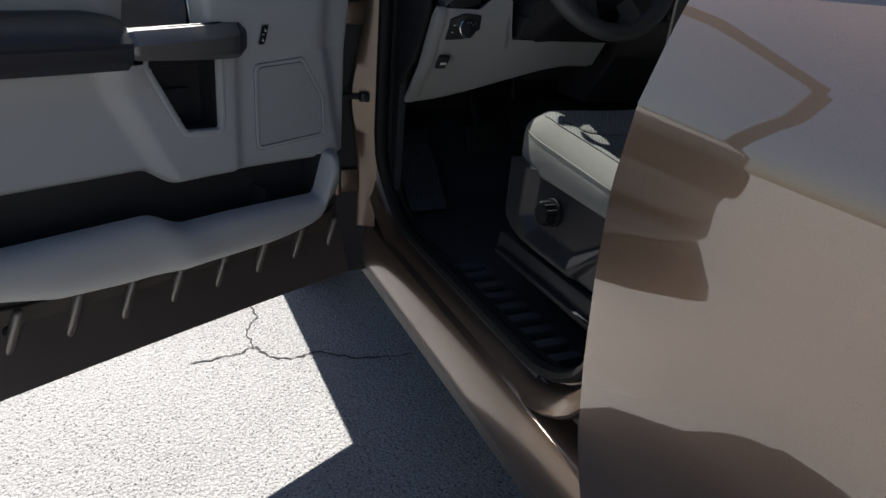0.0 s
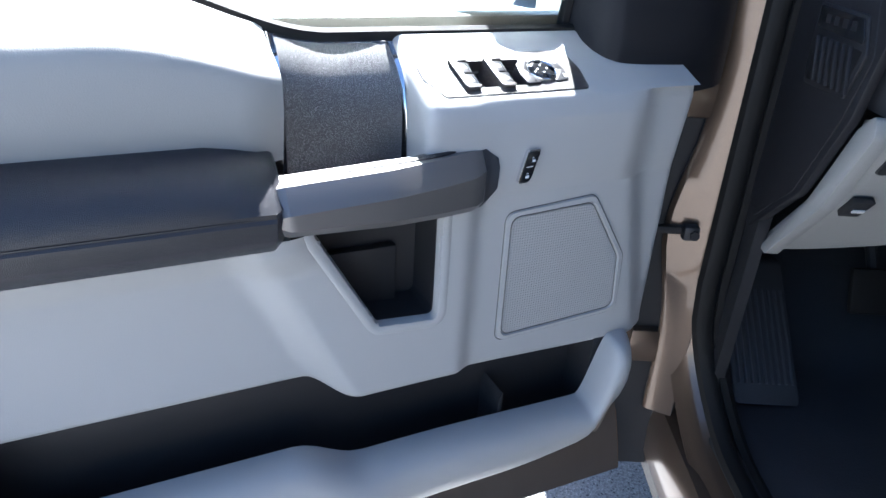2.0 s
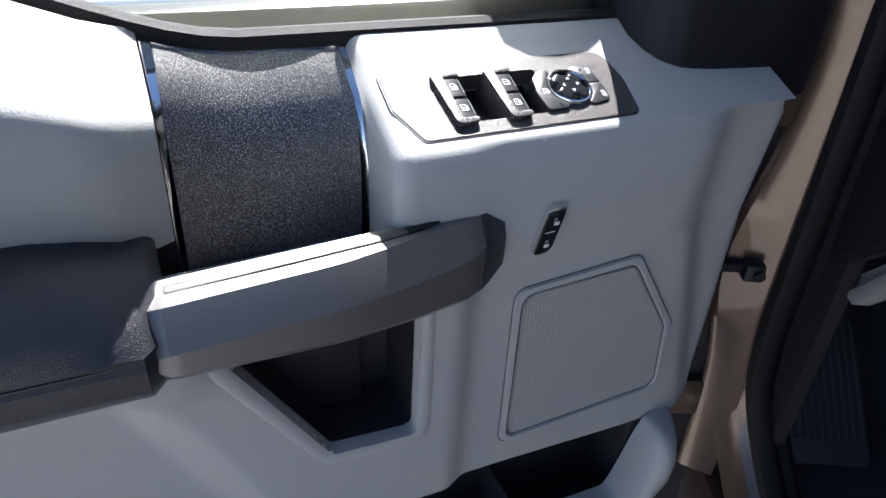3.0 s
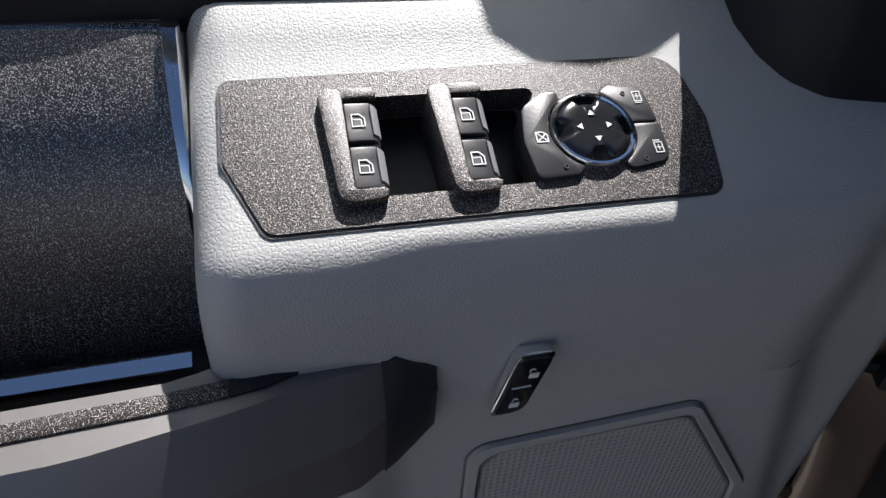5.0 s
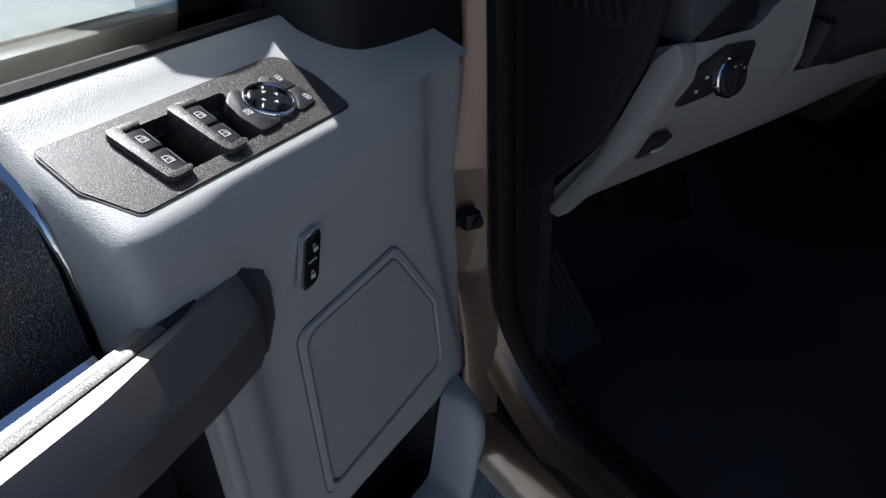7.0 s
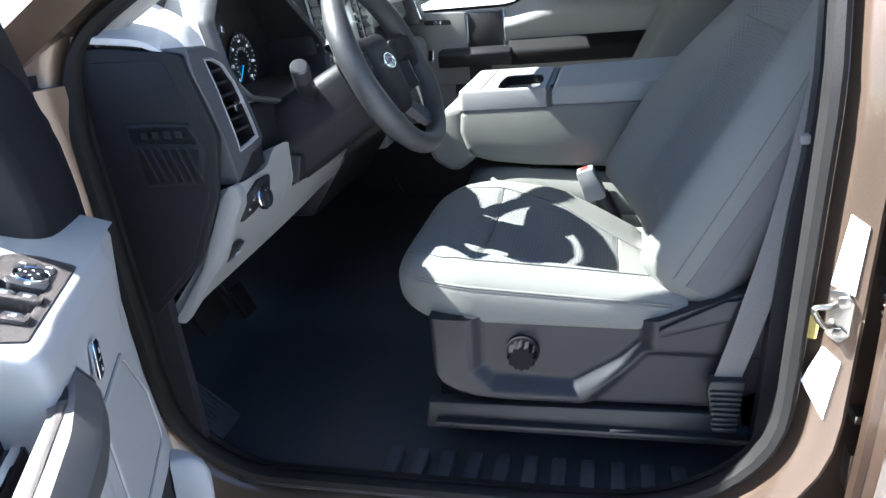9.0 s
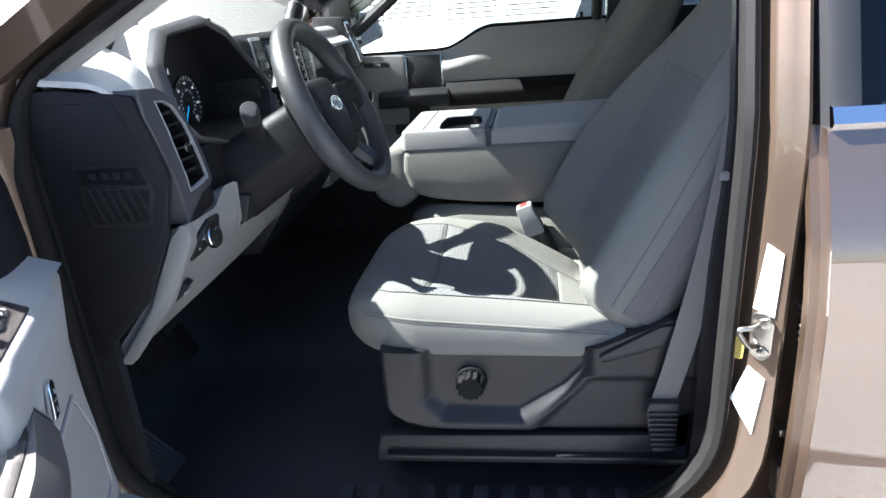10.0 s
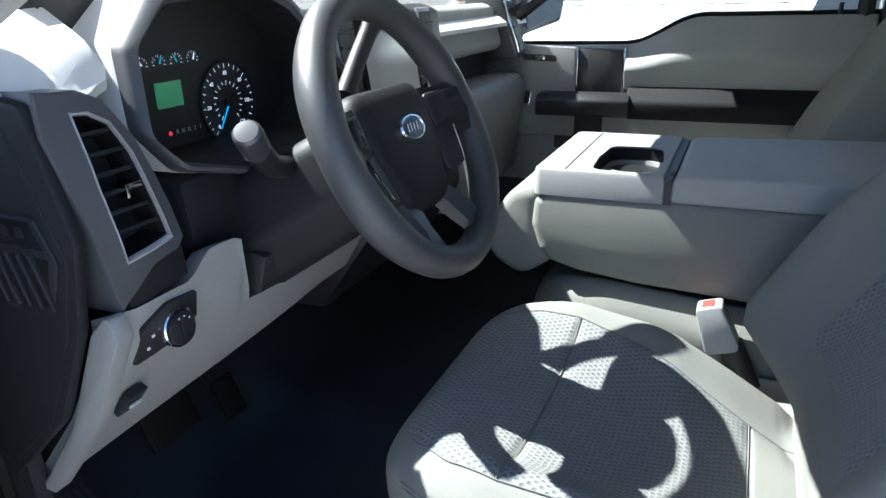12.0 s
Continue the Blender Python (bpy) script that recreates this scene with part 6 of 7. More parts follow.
cap = part("end_cap", prism([(a, b) for a, b in CAP], "x", 0.112, 0.127, 0.004), SOFTBLACK, dash, "black dashboard end cap")
part("cap_panel", prism(rounded([(0.03, 1.430, 0.01), (-0.170, 1.424, 0.008), (-0.223, 1.280, 0.02), (-0.196, 1.195, 0.03), (-0.136, 1.078, 0.05), (-0.044, 0.998, 0.01), (0.03, 1.06, 0.01)], 5), "x", 0.1100, 0.1135, 0.0015), SOFTBLACK, cap, "black inner cap panel")
VENT = [(-0.077, 1.328, 0.004), (-0.193, 1.325, 0.006), (-0.213, 1.281, 0.006), (-0.192, 1.224, 0.006), (-0.086, 1.222, 0.006), (-0.078, 1.262, 0.006)]
vf = part("side_vent", prism(rounded(VENT, 4), "x", 0.1060, 0.1110, 0.0018), CHARCOAL, cap, "black side window vent")
part("badge_plate", prism(rounded([(-0.083, 1.324, 0.003), (-0.190, 1.321, 0.004), (-0.205, 1.292, 0.004), (-0.086, 1.297, 0.004)], 4), "x", 0.1040, 0.1066, 0.001), SCREEN, vf, "glossy black plate")
for i in range(4):
    y = -0.104 - 0.021 * i
    part("print_bar", prism([(y, 1.315), (y - 0.012, 1.315), (y - 0.013, 1.304), (y - 0.001, 1.304)], "x", 0.1036, 0.1044), CHARCOAL, vf)
part("vent_well", prism(rounded([(-0.090, 1.289, 0.004), (-0.205, 1.284, 0.004), (-0.187, 1.230, 0.004), (-0.093, 1.229, 0.004)], 4), "x", 0.1052, 0.1066), DARKVENT, vf)
for i in range(6):
    y = -0.097 - 0.0165 * i
    part("slat", prism([(y, 1.287), (y - 0.0035, 1.287), (y - 0.0215, 1.231), (y - 0.018, 1.231)], "x", 0.1005, 0.1058, 0.0007), CHARCOAL, vf)

# driver's outer air vent and its grey surround
def face_block(poly, y_of, depth, mat, name, parent, label="", bev=0.003):
    """A panel on the dashboard's rear face, from an outline of (x, z)."""
    bm = loft([[V(x, y_of(x, z), z) for x, z in poly], [V(x, y_of(x, z) - depth, z) for x, z in poly]])
    bmesh.ops.recalc_face_normals(bm, faces=bm.faces)
    return part(name, bevelled(bm, bev), mat, parent, label)


def fy(x, z):
    return dash_y(z) + 0.018 * ease((0.2 - x) / 0.1)


SUR = [(0.114, 1.442), (0.172, 1.438), (0.200, 1.420), (0.214, 1.376), (0.240, 1.272), (0.236, 1.258), (0.166, 1.245), (0.158, 1.208), (0.144, 1.212), (0.142, 1.262), (0.126, 1.340)]
VO = [(0.154, 1.414), (0.170, 1.413), (0.186, 1.402), (0.198, 1.372), (0.219, 1.278), (0.164, 1.268), (0.156, 1.345)]
vc = Vector((0.181, 1.345))
def face_loop(poly, d, k=1.0):
    """An outline of (x, z) laid on the dashboard's face, d in front of it, scaled by k round the vent's middle."""
    pts = [vc + (Vector(p) - vc) * k for p in poly]
    return [V(p.x, fy(p.x, p.y) - d, p.y) for p in pts]
VR = densify([tuple(p) for p in VO], 0.02)
SURD = [max(((vc + (Vector(p) - vc).normalized() * r) for r in span(0.02, 0.2, 90) if inside(SUR, *(vc + (Vector(p) - vc).normalized() * r))), key=lambda q: (q - vc).length) for p in VR]
sur = part("vent_surround", loft([face_loop(SURD, -0.05), face_loop(SURD, 0.003), face_loop(SURD, 0.006, 0.97), face_loop(VR, 0.006, 1.07), face_loop(VR, 0.0, 1.05)], caps=False), MIDSILVER, dash, "satin grey vent surround", sharp=30)
part("vent_ring", loft([face_loop(VR, 0.004, 1.070), face_loop(VR, 0.0078, 1.062), face_loop(VR, 0.0078, 1.035), face_loop(VR, 0.002, 1.0)], caps=False), BRIGHT, sur, "bright vent edge", sharp=30)
vw = part("vent_well", merge(loft([face_loop(VR, 0.004, 1.01), face_loop(VR, -0.035, 0.97)], caps=False), loft([face_loop(VR, -0.034, 1.0), face_loop(VR, -0.038, 1.0)])), DARKVENT, sur, "dark air vent")
for i in range(6):
    z = 1.292 + 0.0200 * i
    x0 = 0.163 - 0.009 * ease((z - 1.268) / 0.13)
    x1 = ramp(z, (1.278, 1.372, 1.402, 1.413), (0.218, 0.197, 0.185, 0.170))
    y = fy(0.19, z)
    part("slat", prism([(y + 0.001, z + 0.003), (y + 0.003, z + 0.007), (y + 0.024, z), (y + 0.022, z - 0.004)], "x", x0, x1, 0.001), SOFTBLACK, vw)
part("vent_tab", merge(box(0.180, 0.200, fy(0.19, 1.34) - 0.006, fy(0.19, 1.34) + 0.012, 1.338, 1.343, 0.001), box(0.180, 0.184, fy(0.19, 1.34) - 0.006, fy(0.19, 1.34) + 0.01, 1.328, 1.343, 0.001)), CHROME, vw, "chrome vent tab")
face_block([(0.158, 1.246), (0.238, 1.260), (0.244, 1.222), (0.164, 1.206)], lambda x, z: fy(x, z) + 0.05, 0.052, SOFTBLACK, "vent_foot", sur, "charcoal vent foot")

# grey knee panel
def knee(x, t):
    """t runs from the lower edge up to the upper edge."""
    low = 0.952 + 0.205 * ease((x - 0.16) / 0.42) * 0.62
    up = 1.212 + 0.03 * ease((x - 0.24) / 0.04) - 0.10 * ease((x - 0.322) / 0.022) + 0.01 * (x - 0.3)
    z = low + (up - low) * t
    back = dash_y(z) - 0.03 * ease((x - 0.2) / 0.3) + 0.012 * ease((0.165 - x) / 0.02)
    return V(x, back, z)
kp = part("knee_panel", shell(knee, span(0.142, 0.63, 40), span(0, 1, 20), (0, 0.03, -0.01)), GREY, dash, "grey knee panel")
part("side_wing", prism(rounded([(-0.052, 0.950, 0.004), (-0.075, 0.948, 0.004), (-0.180, 1.070, 0.03), (-0.245, 1.19, 0.02), (-0.235, 1.218, 0.006), (-0.205, 1.19, 0.02), (-0.140, 1.06, 0.03)], 4), "x", 0.130, 0.152, 0.004), GREY, kp, "grey panel edge")
part("shelf", prism([(-0.24, 1.145), (-0.255, 1.20), (-0.20, 1.21), (-0.15, 1.15)], "x", 0.36, 0.60, 0.004), BLACK, dash, "black open shelf")
part("shelf_lip", tube([V(0.352, -0.222, 1.142), V(0.45, -0.235, 1.168), V(0.60, -0.26, 1.195)], 0.006, 8), BLACK, dash)

# headlight switch
HL = rounded([(0.168, 1.186, 0.006), (0.206, 1.201, 0.006), (0.252, 1.199, 0.006), (0.252, 1.163, 0.006), (0.216, 1.137, 0.006), (0.170, 1.133, 0.006)], 4)
hs = face_block([(x - 0.002, z) for x, z in HL], lambda x, z: dash_y(z) + 0.012, 0.018, BLACK, "headlight_switch", dash, "black headlight switch plate", 0.002)
kc = V(0.2135, dash_y(1.166) - 0.007, 1.166)
part("ring", revolve(kc, (0, -1, 0.1), [(0.0225, 0.0), (0.0225, 0.006), (0.0212, 0.0075), (0.0198, 0.006), (0.0198, 0.0)], 36, True), CHROME, hs, "chrome ring")
part("dial", merge(disc(kc, (0, -1, 0.1), 0.0198, 0.012, 36, 0.002), box(0.2115, 0.2155, kc.y - 0.014, kc.y - 0.004, 1.150, 1.182, 0.0015)), CHARCOAL, hs, "black rotary dial")
for z in (1.172, 1.154):
    part("symbol", box(0.177, 0.181, dash_y(z) - 0.0068, dash_y(z) - 0.0058, z - 0.0015, z + 0.0015), INK, hs)
for a in (40, 75, 110):
    q = radians(a)
    part("symbol", box(kc.x + 0.014 * math.cos(q) - 0.001, kc.x + 0.014 * math.cos(q) + 0.001, kc.y - 0.0126, kc.y - 0.0118, kc.z + 0.014 * math.sin(q) + 0.0002, kc.z + 0.014 * math.sin(q) + 0.0022), INK, hs)
br = part("brake_release", prism([(-0.166, 1.055), (-0.195, 1.088), (-0.185, 1.094), (-0.158, 1.062)], "x", 0.168, 0.196, 0.002), BLACK, dash, "black brake release handle")
part("symbol", prism([(-0.183, 1.068), (-0.187, 1.073), (-0.185, 1.074), (-0.181, 1.069)], "x", 0.174, 0.190), INK, br)

# instrument binnacle
def hood_ring(y, k):
    """The hood's outline at y; k runs from the inner edge (0) to the outer edge (1)."""
    inner = [(0.268, 1.368, 0.02), (0.300, 1.465, 0.03), (0.368, 1.512, 0.03), (0.55, 1.526, 0.03), (0.615, 1.500, 0.03), (0.715, 1.375, 0.03), (0.66, 1.315, 0.03), (0.43, 1.300, 0.05), (0.300, 1.335, 0.03)]
    outer = [(0.256, 1.378, 0.02), (0.281, 1.470, 0.03), (0.354, 1.528, 0.03), (0.55, 1.549, 0.03), (0.635, 1.522, 0.03), (0.745, 1.378, 0.03), (0.672, 1.304, 0.03), (0.425, 1.290, 0.05), (0.290, 1.326, 0.03)]
    pts = rounded([tuple(a + (b - a) * k for a, b in zip(p, q)) for p, q in zip(inner, outer)], 4)
    return [V(x, y - 0.35 * (1.45 - z) * (y < -0.1), z) for x, z in pts]
hood = part("binnacle", loft([hood_ring(0.06, 1.0), hood_ring(-0.09, 1.0), hood_ring(-0.158, 0.95), hood_ring(-0.168, 0.7), hood_ring(-0.172, 0.3), hood_ring(-0.166, 0.0), hood_ring(-0.05, -0.1)], caps=False), HOODGREY, dash, "dark grey instrument hood")
part("hood_cover", loft([hood_ring(0.10, 1.06), hood_ring(-0.085, 1.10), hood_ring(-0.140, 1.10), hood_ring(-0.147, 0.98)], caps=False), SOFTGREY, hood, "grey grained hood cover")
part("binnacle_inner", loft([hood_ring(-0.163, -0.03), hood_ring(-0.05, -0.15)], caps=False), BLACK, hood, "black binnacle lining")
cf = part("instrument_face", prism([(0.24, 1.28), (0.24, 1.54), (0.74, 1.54), (0.74, 1.28)], "y", -0.062, -0.045), BLACK, dash, "black instrument face")
part("binnacle_foot", prism([(-0.02, 1.32), (-0.205, 1.318), (-0.215, 1.22), (-0.02, 1.20)], "x", 0.285, 0.66, 0.02), SOFTBLACK, dash, "black panel under the instruments")


def arc(cx, cz, r, a0, a1, n, y):
    for i in range(n):
        a = radians(a0 + (a1 - a0) * i / (n - 1))
        d = V(math.cos(a), 0, math.sin(a))
        s = V(-d.z, 0, d.x) * (0.0006 if r > 0.03 else 0.00035)
        l = (0.007 if i % 2 == 0 else 0.0045) * min(1.0, r / 0.022)
        p, q = V(cx, y, cz) + d * r, V(cx, y, cz) + d * (r - l)
        bm = bmesh.new()
        vs = [bm.verts.new(v) for v in (p + s, p - s, q - s, q + s)]
        bm.faces.new(vs)
        yield bm


def lettering(text, size, at, parent, mat, name="numeral", turn=(90, 0, 0)):
    cu = bpy.data.curves.new(name, "FONT")
    cu.body, cu.size, cu.align_x, cu.align_y, cu.extrude = text, size, "CENTER", "CENTER", 0.0002
    ob = bpy.data.objects.new("t", cu)
    scene.collection.objects.link(ob)
    bpy.context.view_layer.update()
    me = bpy.data.meshes.new_from_object(ob.evaluated_get(bpy.context.evaluated_depsgraph_get()))
    bpy.data.objects.remove(ob)
    bm = bmesh.new()
    bm.from_mesh(me)
    bpy.data.meshes.remove(me)
    bm.transform(pose(*at, *turn))
    return part(name, bm, mat, parent)


def gauge(cx, cz, r, numbers, needle):
    g = part("gauge", merge(*arc(cx, cz, r, 232, -52, 25, -0.0635)), LIT_WHITE, cf, "white dial marks")
    part("dial_rim", revolve((cx, -0.062, cz), (0, -1, 0), [(r + 0.006, 0.0), (r + 0.006, 0.006), (r + 0.003, 0.006), (r + 0.003, 0.0)], 40, True), CHARCOAL, cf)
    for i, txt in enumerate(numbers):
        a = radians(232 - 284 * i / (len(numbers) - 1))
        lettering(txt, 0.0085, (cx + (r - 0.014) * math.cos(a), -0.0635, cz + (r - 0.014) * math.sin(a)), cf, LIT_WHITE)
    part("inner_marks", merge(*arc(cx, cz, r * 0.56, 232, -52, 17, -0.0635)), LIT_WHITE, cf)
    a = radians(needle)
    tip, tail = V(cx + math.cos(a) * (r - 0.012), -0.066, cz + math.sin(a) * (r - 0.012)), V(cx - math.cos(a) * 0.004, -0.066, cz - math.sin(a) * 0.004)
    part("needle", tube([tail, tip], [0.0013, 0.0008], 6), LIT_BLUE, cf, "blue lit needle")
    part("needle_hub", disc((cx, -0.062, cz), (0, -1, 0), 0.008, 0.006, 20, 0.001), BLACK, cf)


gauge(0.552, 1.366, 0.058, ("0", "20", "40", "60", "80", "100", "120"), 235)
gauge(0.318, 1.372, 0.040, ("0", "1", "2", "3", "4", "5", "6"), 232)
part("message_display", box(0.409, 0.456, -0.0665, -0.062, 1.376, 1.411, 0.001), LIT_GREEN, cf, "green lit display")
for i in range(4):
    sg = part("small_gauge", merge(*arc(0.392 + 0.032 * i, 1.436, 0.012, 190, -10, 9, -0.0635)), LIT_WHITE, cf, "small white dial marks")
    part("needle", tube([V(0.392 + 0.032 * i, -0.065, 1.436), V(0.392 + 0.032 * i + (0.004 if i % 2 else -0.006), -0.065, 1.446)], [0.0013, 0.0006], 6), LIT_TEAL if i in (1, 2) else LIT_WHITE, cf, "lit needle")
for i, ch in enumerate("RND21"):
    lettering(ch, 0.0085, (0.438 + 0.0115 * i, -0.0635, 1.340), cf, INK)
part("warning_lamp", disc((0.424, -0.063, 1.340), (0, -1, 0), 0.0032, 0.001, 12), LIT_RED, cf, "red lit lamp")

# centre stack and passenger side
stack = part("media_console", prism([(0.05, 1.485), (-0.125, 1.497), (-0.165, 1.484), (-0.21, 1.10), (-0.10, 0.95), (0.05, 0.95)], "x", 0.695, 1.145, 0.010), CHARCOAL, dash, "charcoal media console")
part("screen_bezel", prism([(-0.163, 1.478), (-0.170, 1.476), (-0.193, 1.318), (-0.185, 1.316)], "x", 0.772, 1.022, 0.003), SCREEN, stack, "glossy black screen bezel")
part("screen", prism([(-0.1685, 1.468), (-0.1715, 1.467), (-0.1905, 1.336), (-0.1875, 1.335)], "x", 0.785, 0.985, 0.001), SCREENSHINE, stack, "screen with a pale reflection in its colour")
for i in range(6):
    part("side_button", box(0.990, 1.014, -0.1755 - 0.003 * i, -0.168 - 0.003 * i, 1.447 - 0.021 * i, 1.462 - 0.021 * i, 0.001), CHARCOAL, stack)
for x0, x1 in ((0.704, 0.764), (1.030, 1.090)):
    v = part("stack_vent", prism([(-0.160, 1.490), (-0.167, 1.488), (-0.193, 1.310), (-0.184, 1.307)], "x", x0, x1, 0.002), BRIGHT, stack, "bright-edged air vent")
    part("vent_well", prism([(-0.166, 1.482), (-0.171, 1.481), (-0.1945, 1.317), (-0.189, 1.316)], "x", x0 + 0.005, x1 - 0.005), BLACK, v)
    for i in range(6):
        z = 1.330 + 0.025 * i
        y = -0.1935 + (z - 1.317) * 0.143
        part("slat", prism([(y, z), (y - 0.004, z + 0.002), (y - 0.004, z + 0.006), (y, z + 0.007)], "x", x0 + 0.006, x1 - 0.006), CHARCOAL, v)
    part("vent_tab", box((x0 + x1) / 2 - 0.006, (x0 + x1) / 2 + 0.006, -0.190, -0.178, 1.396, 1.401, 0.001), CHROME, v)
for i in range(3):
    part("knob", disc((0.86 + 0.09 * i, -0.205, 1.22), (0, -1, 0.1), 0.018, 0.02, 28, 0.002), CHARCOAL, stack, "charcoal knob")
part("glove_upper", prism([(0.02, 1.475), (-0.085, 1.488), (-0.112, 1.474), (-0.140, 1.375), (-0.12, 1.358), (0.02, 1.355)], "x", 1.148, 1.652, 0.010), VINYL, dash, "grey passenger dash panel")
part("glove_shelf", prism([(0.02, 1.365), (-0.07, 1.365), (-0.09, 1.285), (0.02, 1.285)], "x", 1.18, 1.66, 0.002), BLACK, dash, "black passenger shelf")
part("glove_box", prism([(0.02, 1.292), (-0.175, 1.290), (-0.195, 1.262), (-0.16, 1.00), (0.02, 0.98)], "x", 1.18, 1.70, 0.012), GREY, dash, "grey glove box")
pv = part("outer_vent", prism([(-0.02, 1.52), (-0.130, 1.512), (-0.185, 1.335), (-0.02, 1.31)], "x", 1.655, 1.735, 0.008), DARKSILVER, dash, "satin grey vent surround")
part("vent_ring", prism([(-0.129, 1.500), (-0.139, 1.498), (-0.188, 1.350), (-0.180, 1.347)], "x", 1.663, 1.727, 0.002), CHROME, pv, "bright vent edge")
vw = part("vent_well", prism([(-0.134, 1.492), (-0.142, 1.490), (-0.189, 1.357), (-0.182, 1.354)], "x", 1.669, 1.721), BLACK, pv)
for i in range(5):
    z = 1.366 + 0.025 * i
    y = -0.186 + (z - 1.357) * 0.35
    part("slat", prism([(y, z), (y - 0.004, z + 0.002), (y - 0.004, z + 0.006), (y, z + 0.007)], "x", 1.671, 1.719), CHARCOAL, vw)

# ==== steering wheel and column ====
WN = V(0, -0.905, 0.425)
WC = V(0.461, -0.414, 1.348)
WU = V(0, 0.425, 0.905)
WX = V(1, 0, 0)
whl = thing("steering_wheel", "black leather steering wheel with oval badge and buttons", "steering wheel", tuple(WC))


def wp(a, b, h=0.0):
    return WC + WX * a + WU * b + WN * (h - 0.020 + 0.032 * ease((math.hypot(a, b) - 0.09) / 0.07))


rim = [wp(0.170 * math.cos(q), 0.170 * math.sin(q)) for q in (2 * math.pi * s / 72 for s in range(72))]
rings = []
for s in range(72):
    q = 2 * math.pi * s / 72
    d = WX * math.cos(q) + WU * math.sin(q)
    fat = 0.0200 + 0.0025 * max(0.0, math.cos(2 * (q - radians(25)))) ** 4 + 0.0025 * max(0.0, math.cos(2 * (q - radians(155)))) ** 4
    rings.append([WC + WN * 0.012 + d * 0.170 + (d * math.cos(a) * fat + WN * math.sin(a) * fat * 1.08) for a in (2 * math.pi * k / 16 for k in range(16))])
part("rim", loft(rings, loop=True), WHEELLEATHER, whl, "black leather rim")
HUB = rounded([(-0.094, 0.068, 0.03), (0.094, 0.068, 0.03), (0.084, -0.03, 0.05), (0.050, -0.098, 0.038), (-0.050, -0.098, 0.038), (-0.084, -0.03, 0.05)], 6)
hub = part("hub", loft([[wp(a * k, b * k, h) for a, b in HUB] for k, h in ((1.0, -0.03), (1.0, 0.006), (0.97, 0.016), (0.90, 0.024), (0.70, 0.030), (0.4, 0.032))]), SOFTBLACK, whl, "black airbag cover")
def badge_oval(k, h):
    """An oval of k times the badge's size, lying flat on the airbag cover."""
    c = wp(0.0, 0.005, h)
    return [c + WX * (0.031 * k * math.cos(q)) + WU * (0.0165 * k * math.sin(q)) for q in (2 * math.pi * s / 48 for s in range(48))]
bd = part("badge", loft([badge_oval(1.0, 0.024), badge_oval(1.0, 0.0365), badge_oval(0.95, 0.0385), badge_oval(0.86, 0.0385), badge_oval(0.83, 0.0365), badge_oval(0.5, 0.0365)]), CHROME, hub, "oval chrome badge", sharp=30)
part("badge_field", loft([badge_oval(0.84, 0.030), badge_oval(0.84, 0.0370), badge_oval(0.4, 0.0374)]), BLUE, bd, "plain blue badge field", sharp=30)
part("badge_bar", merge(*[tube([wp(-0.016 + 0.008 * n, 0.000, 0.0376), wp(-0.012 + 0.008 * n, 0.010, 0.0376)], 0.0011, 6) for n in range(4)]), CHROME, bd, "pale badge stroke")
for s in (-1, 1):
    sp = loft([[wp(s * x, b0, h) for b0, h in ((0.052 - c, -0.012), (0.052 - c, 0.012), (0.0, 0.018), (-0.035 + c, 0.012), (-0.035 + c, -0.012), (0.0, -0.015))] for x, c in ((0.06, 0.0), (0.11, 0.004), (0.15, 0.008), (0.172, 0.012))])
    spoke = part("spoke", sp, CHARCOAL, whl, "charcoal spoke")
    pad = rounded([(s * 0.088, 0.042, 0.006), (s * 0.142, 0.036, 0.008), (s * 0.146, 0.002, 0.008), (s * 0.090, -0.004, 0.006)], 4)
    pd = part("button_pad", bevelled(loft([[wp(a, b, h) for a, b in pad] for h in (0.012, 0.0235)]), 0.0015), BLACK, spoke, "black button pad")
    for i in range(2):
        for j in range(2):
            c = (s * (0.103 + 0.026 * i), 0.028 - 0.018 * j)
            q = rounded([(c[0] - 0.010, c[1] - 0.006, 0.002), (c[0] + 0.010, c[1] - 0.006, 0.002), (c[0] + 0.010, c[1] + 0.006, 0.002), (c[0] - 0.010, c[1] + 0.006, 0.002)], 3)
            part("button", loft([[wp(a, b, h) for a, b in q] for h in (0.020, 0.0255)]), CHARCOAL, pd)
    low = rounded([(s * 0.080, -0.008, 0.006), (s * 0.120, -0.010, 0.006), (s * 0.106, -0.065, 0.01), (s * 0.075, -0.07, 0.008)], 4)
    pl = part("button_pad", bevelled(loft([[wp(a, b, h) for a, b in low] for h in (0.008, 0.020)]), 0.0015), BLACK, spoke, "black button pad")
    part("bright_edge", tube([wp(s * 0.121, -0.012, 0.018), wp(s * 0.107, -0.062, 0.018)], 0.0016, 6), CHROME, pl, "bright strip")
    leg = loft([[wp(s * (x - 0.016), y, 0.012 - d), wp(s * (x + 0.016), y, 0.012 - d), wp(s * (x + 0.016), y, -0.010), wp(s * (x - 0.016), y, -0.010)] for x, y, d in ((0.045, -0.075, 0.0), (0.055, -0.115, 0.002), (0.062, -0.150, 0.006), (0.066, -0.166, 0.010))])
    part("lower_spoke", leg, DARKSILVER, whl, "satin grey lower spoke")

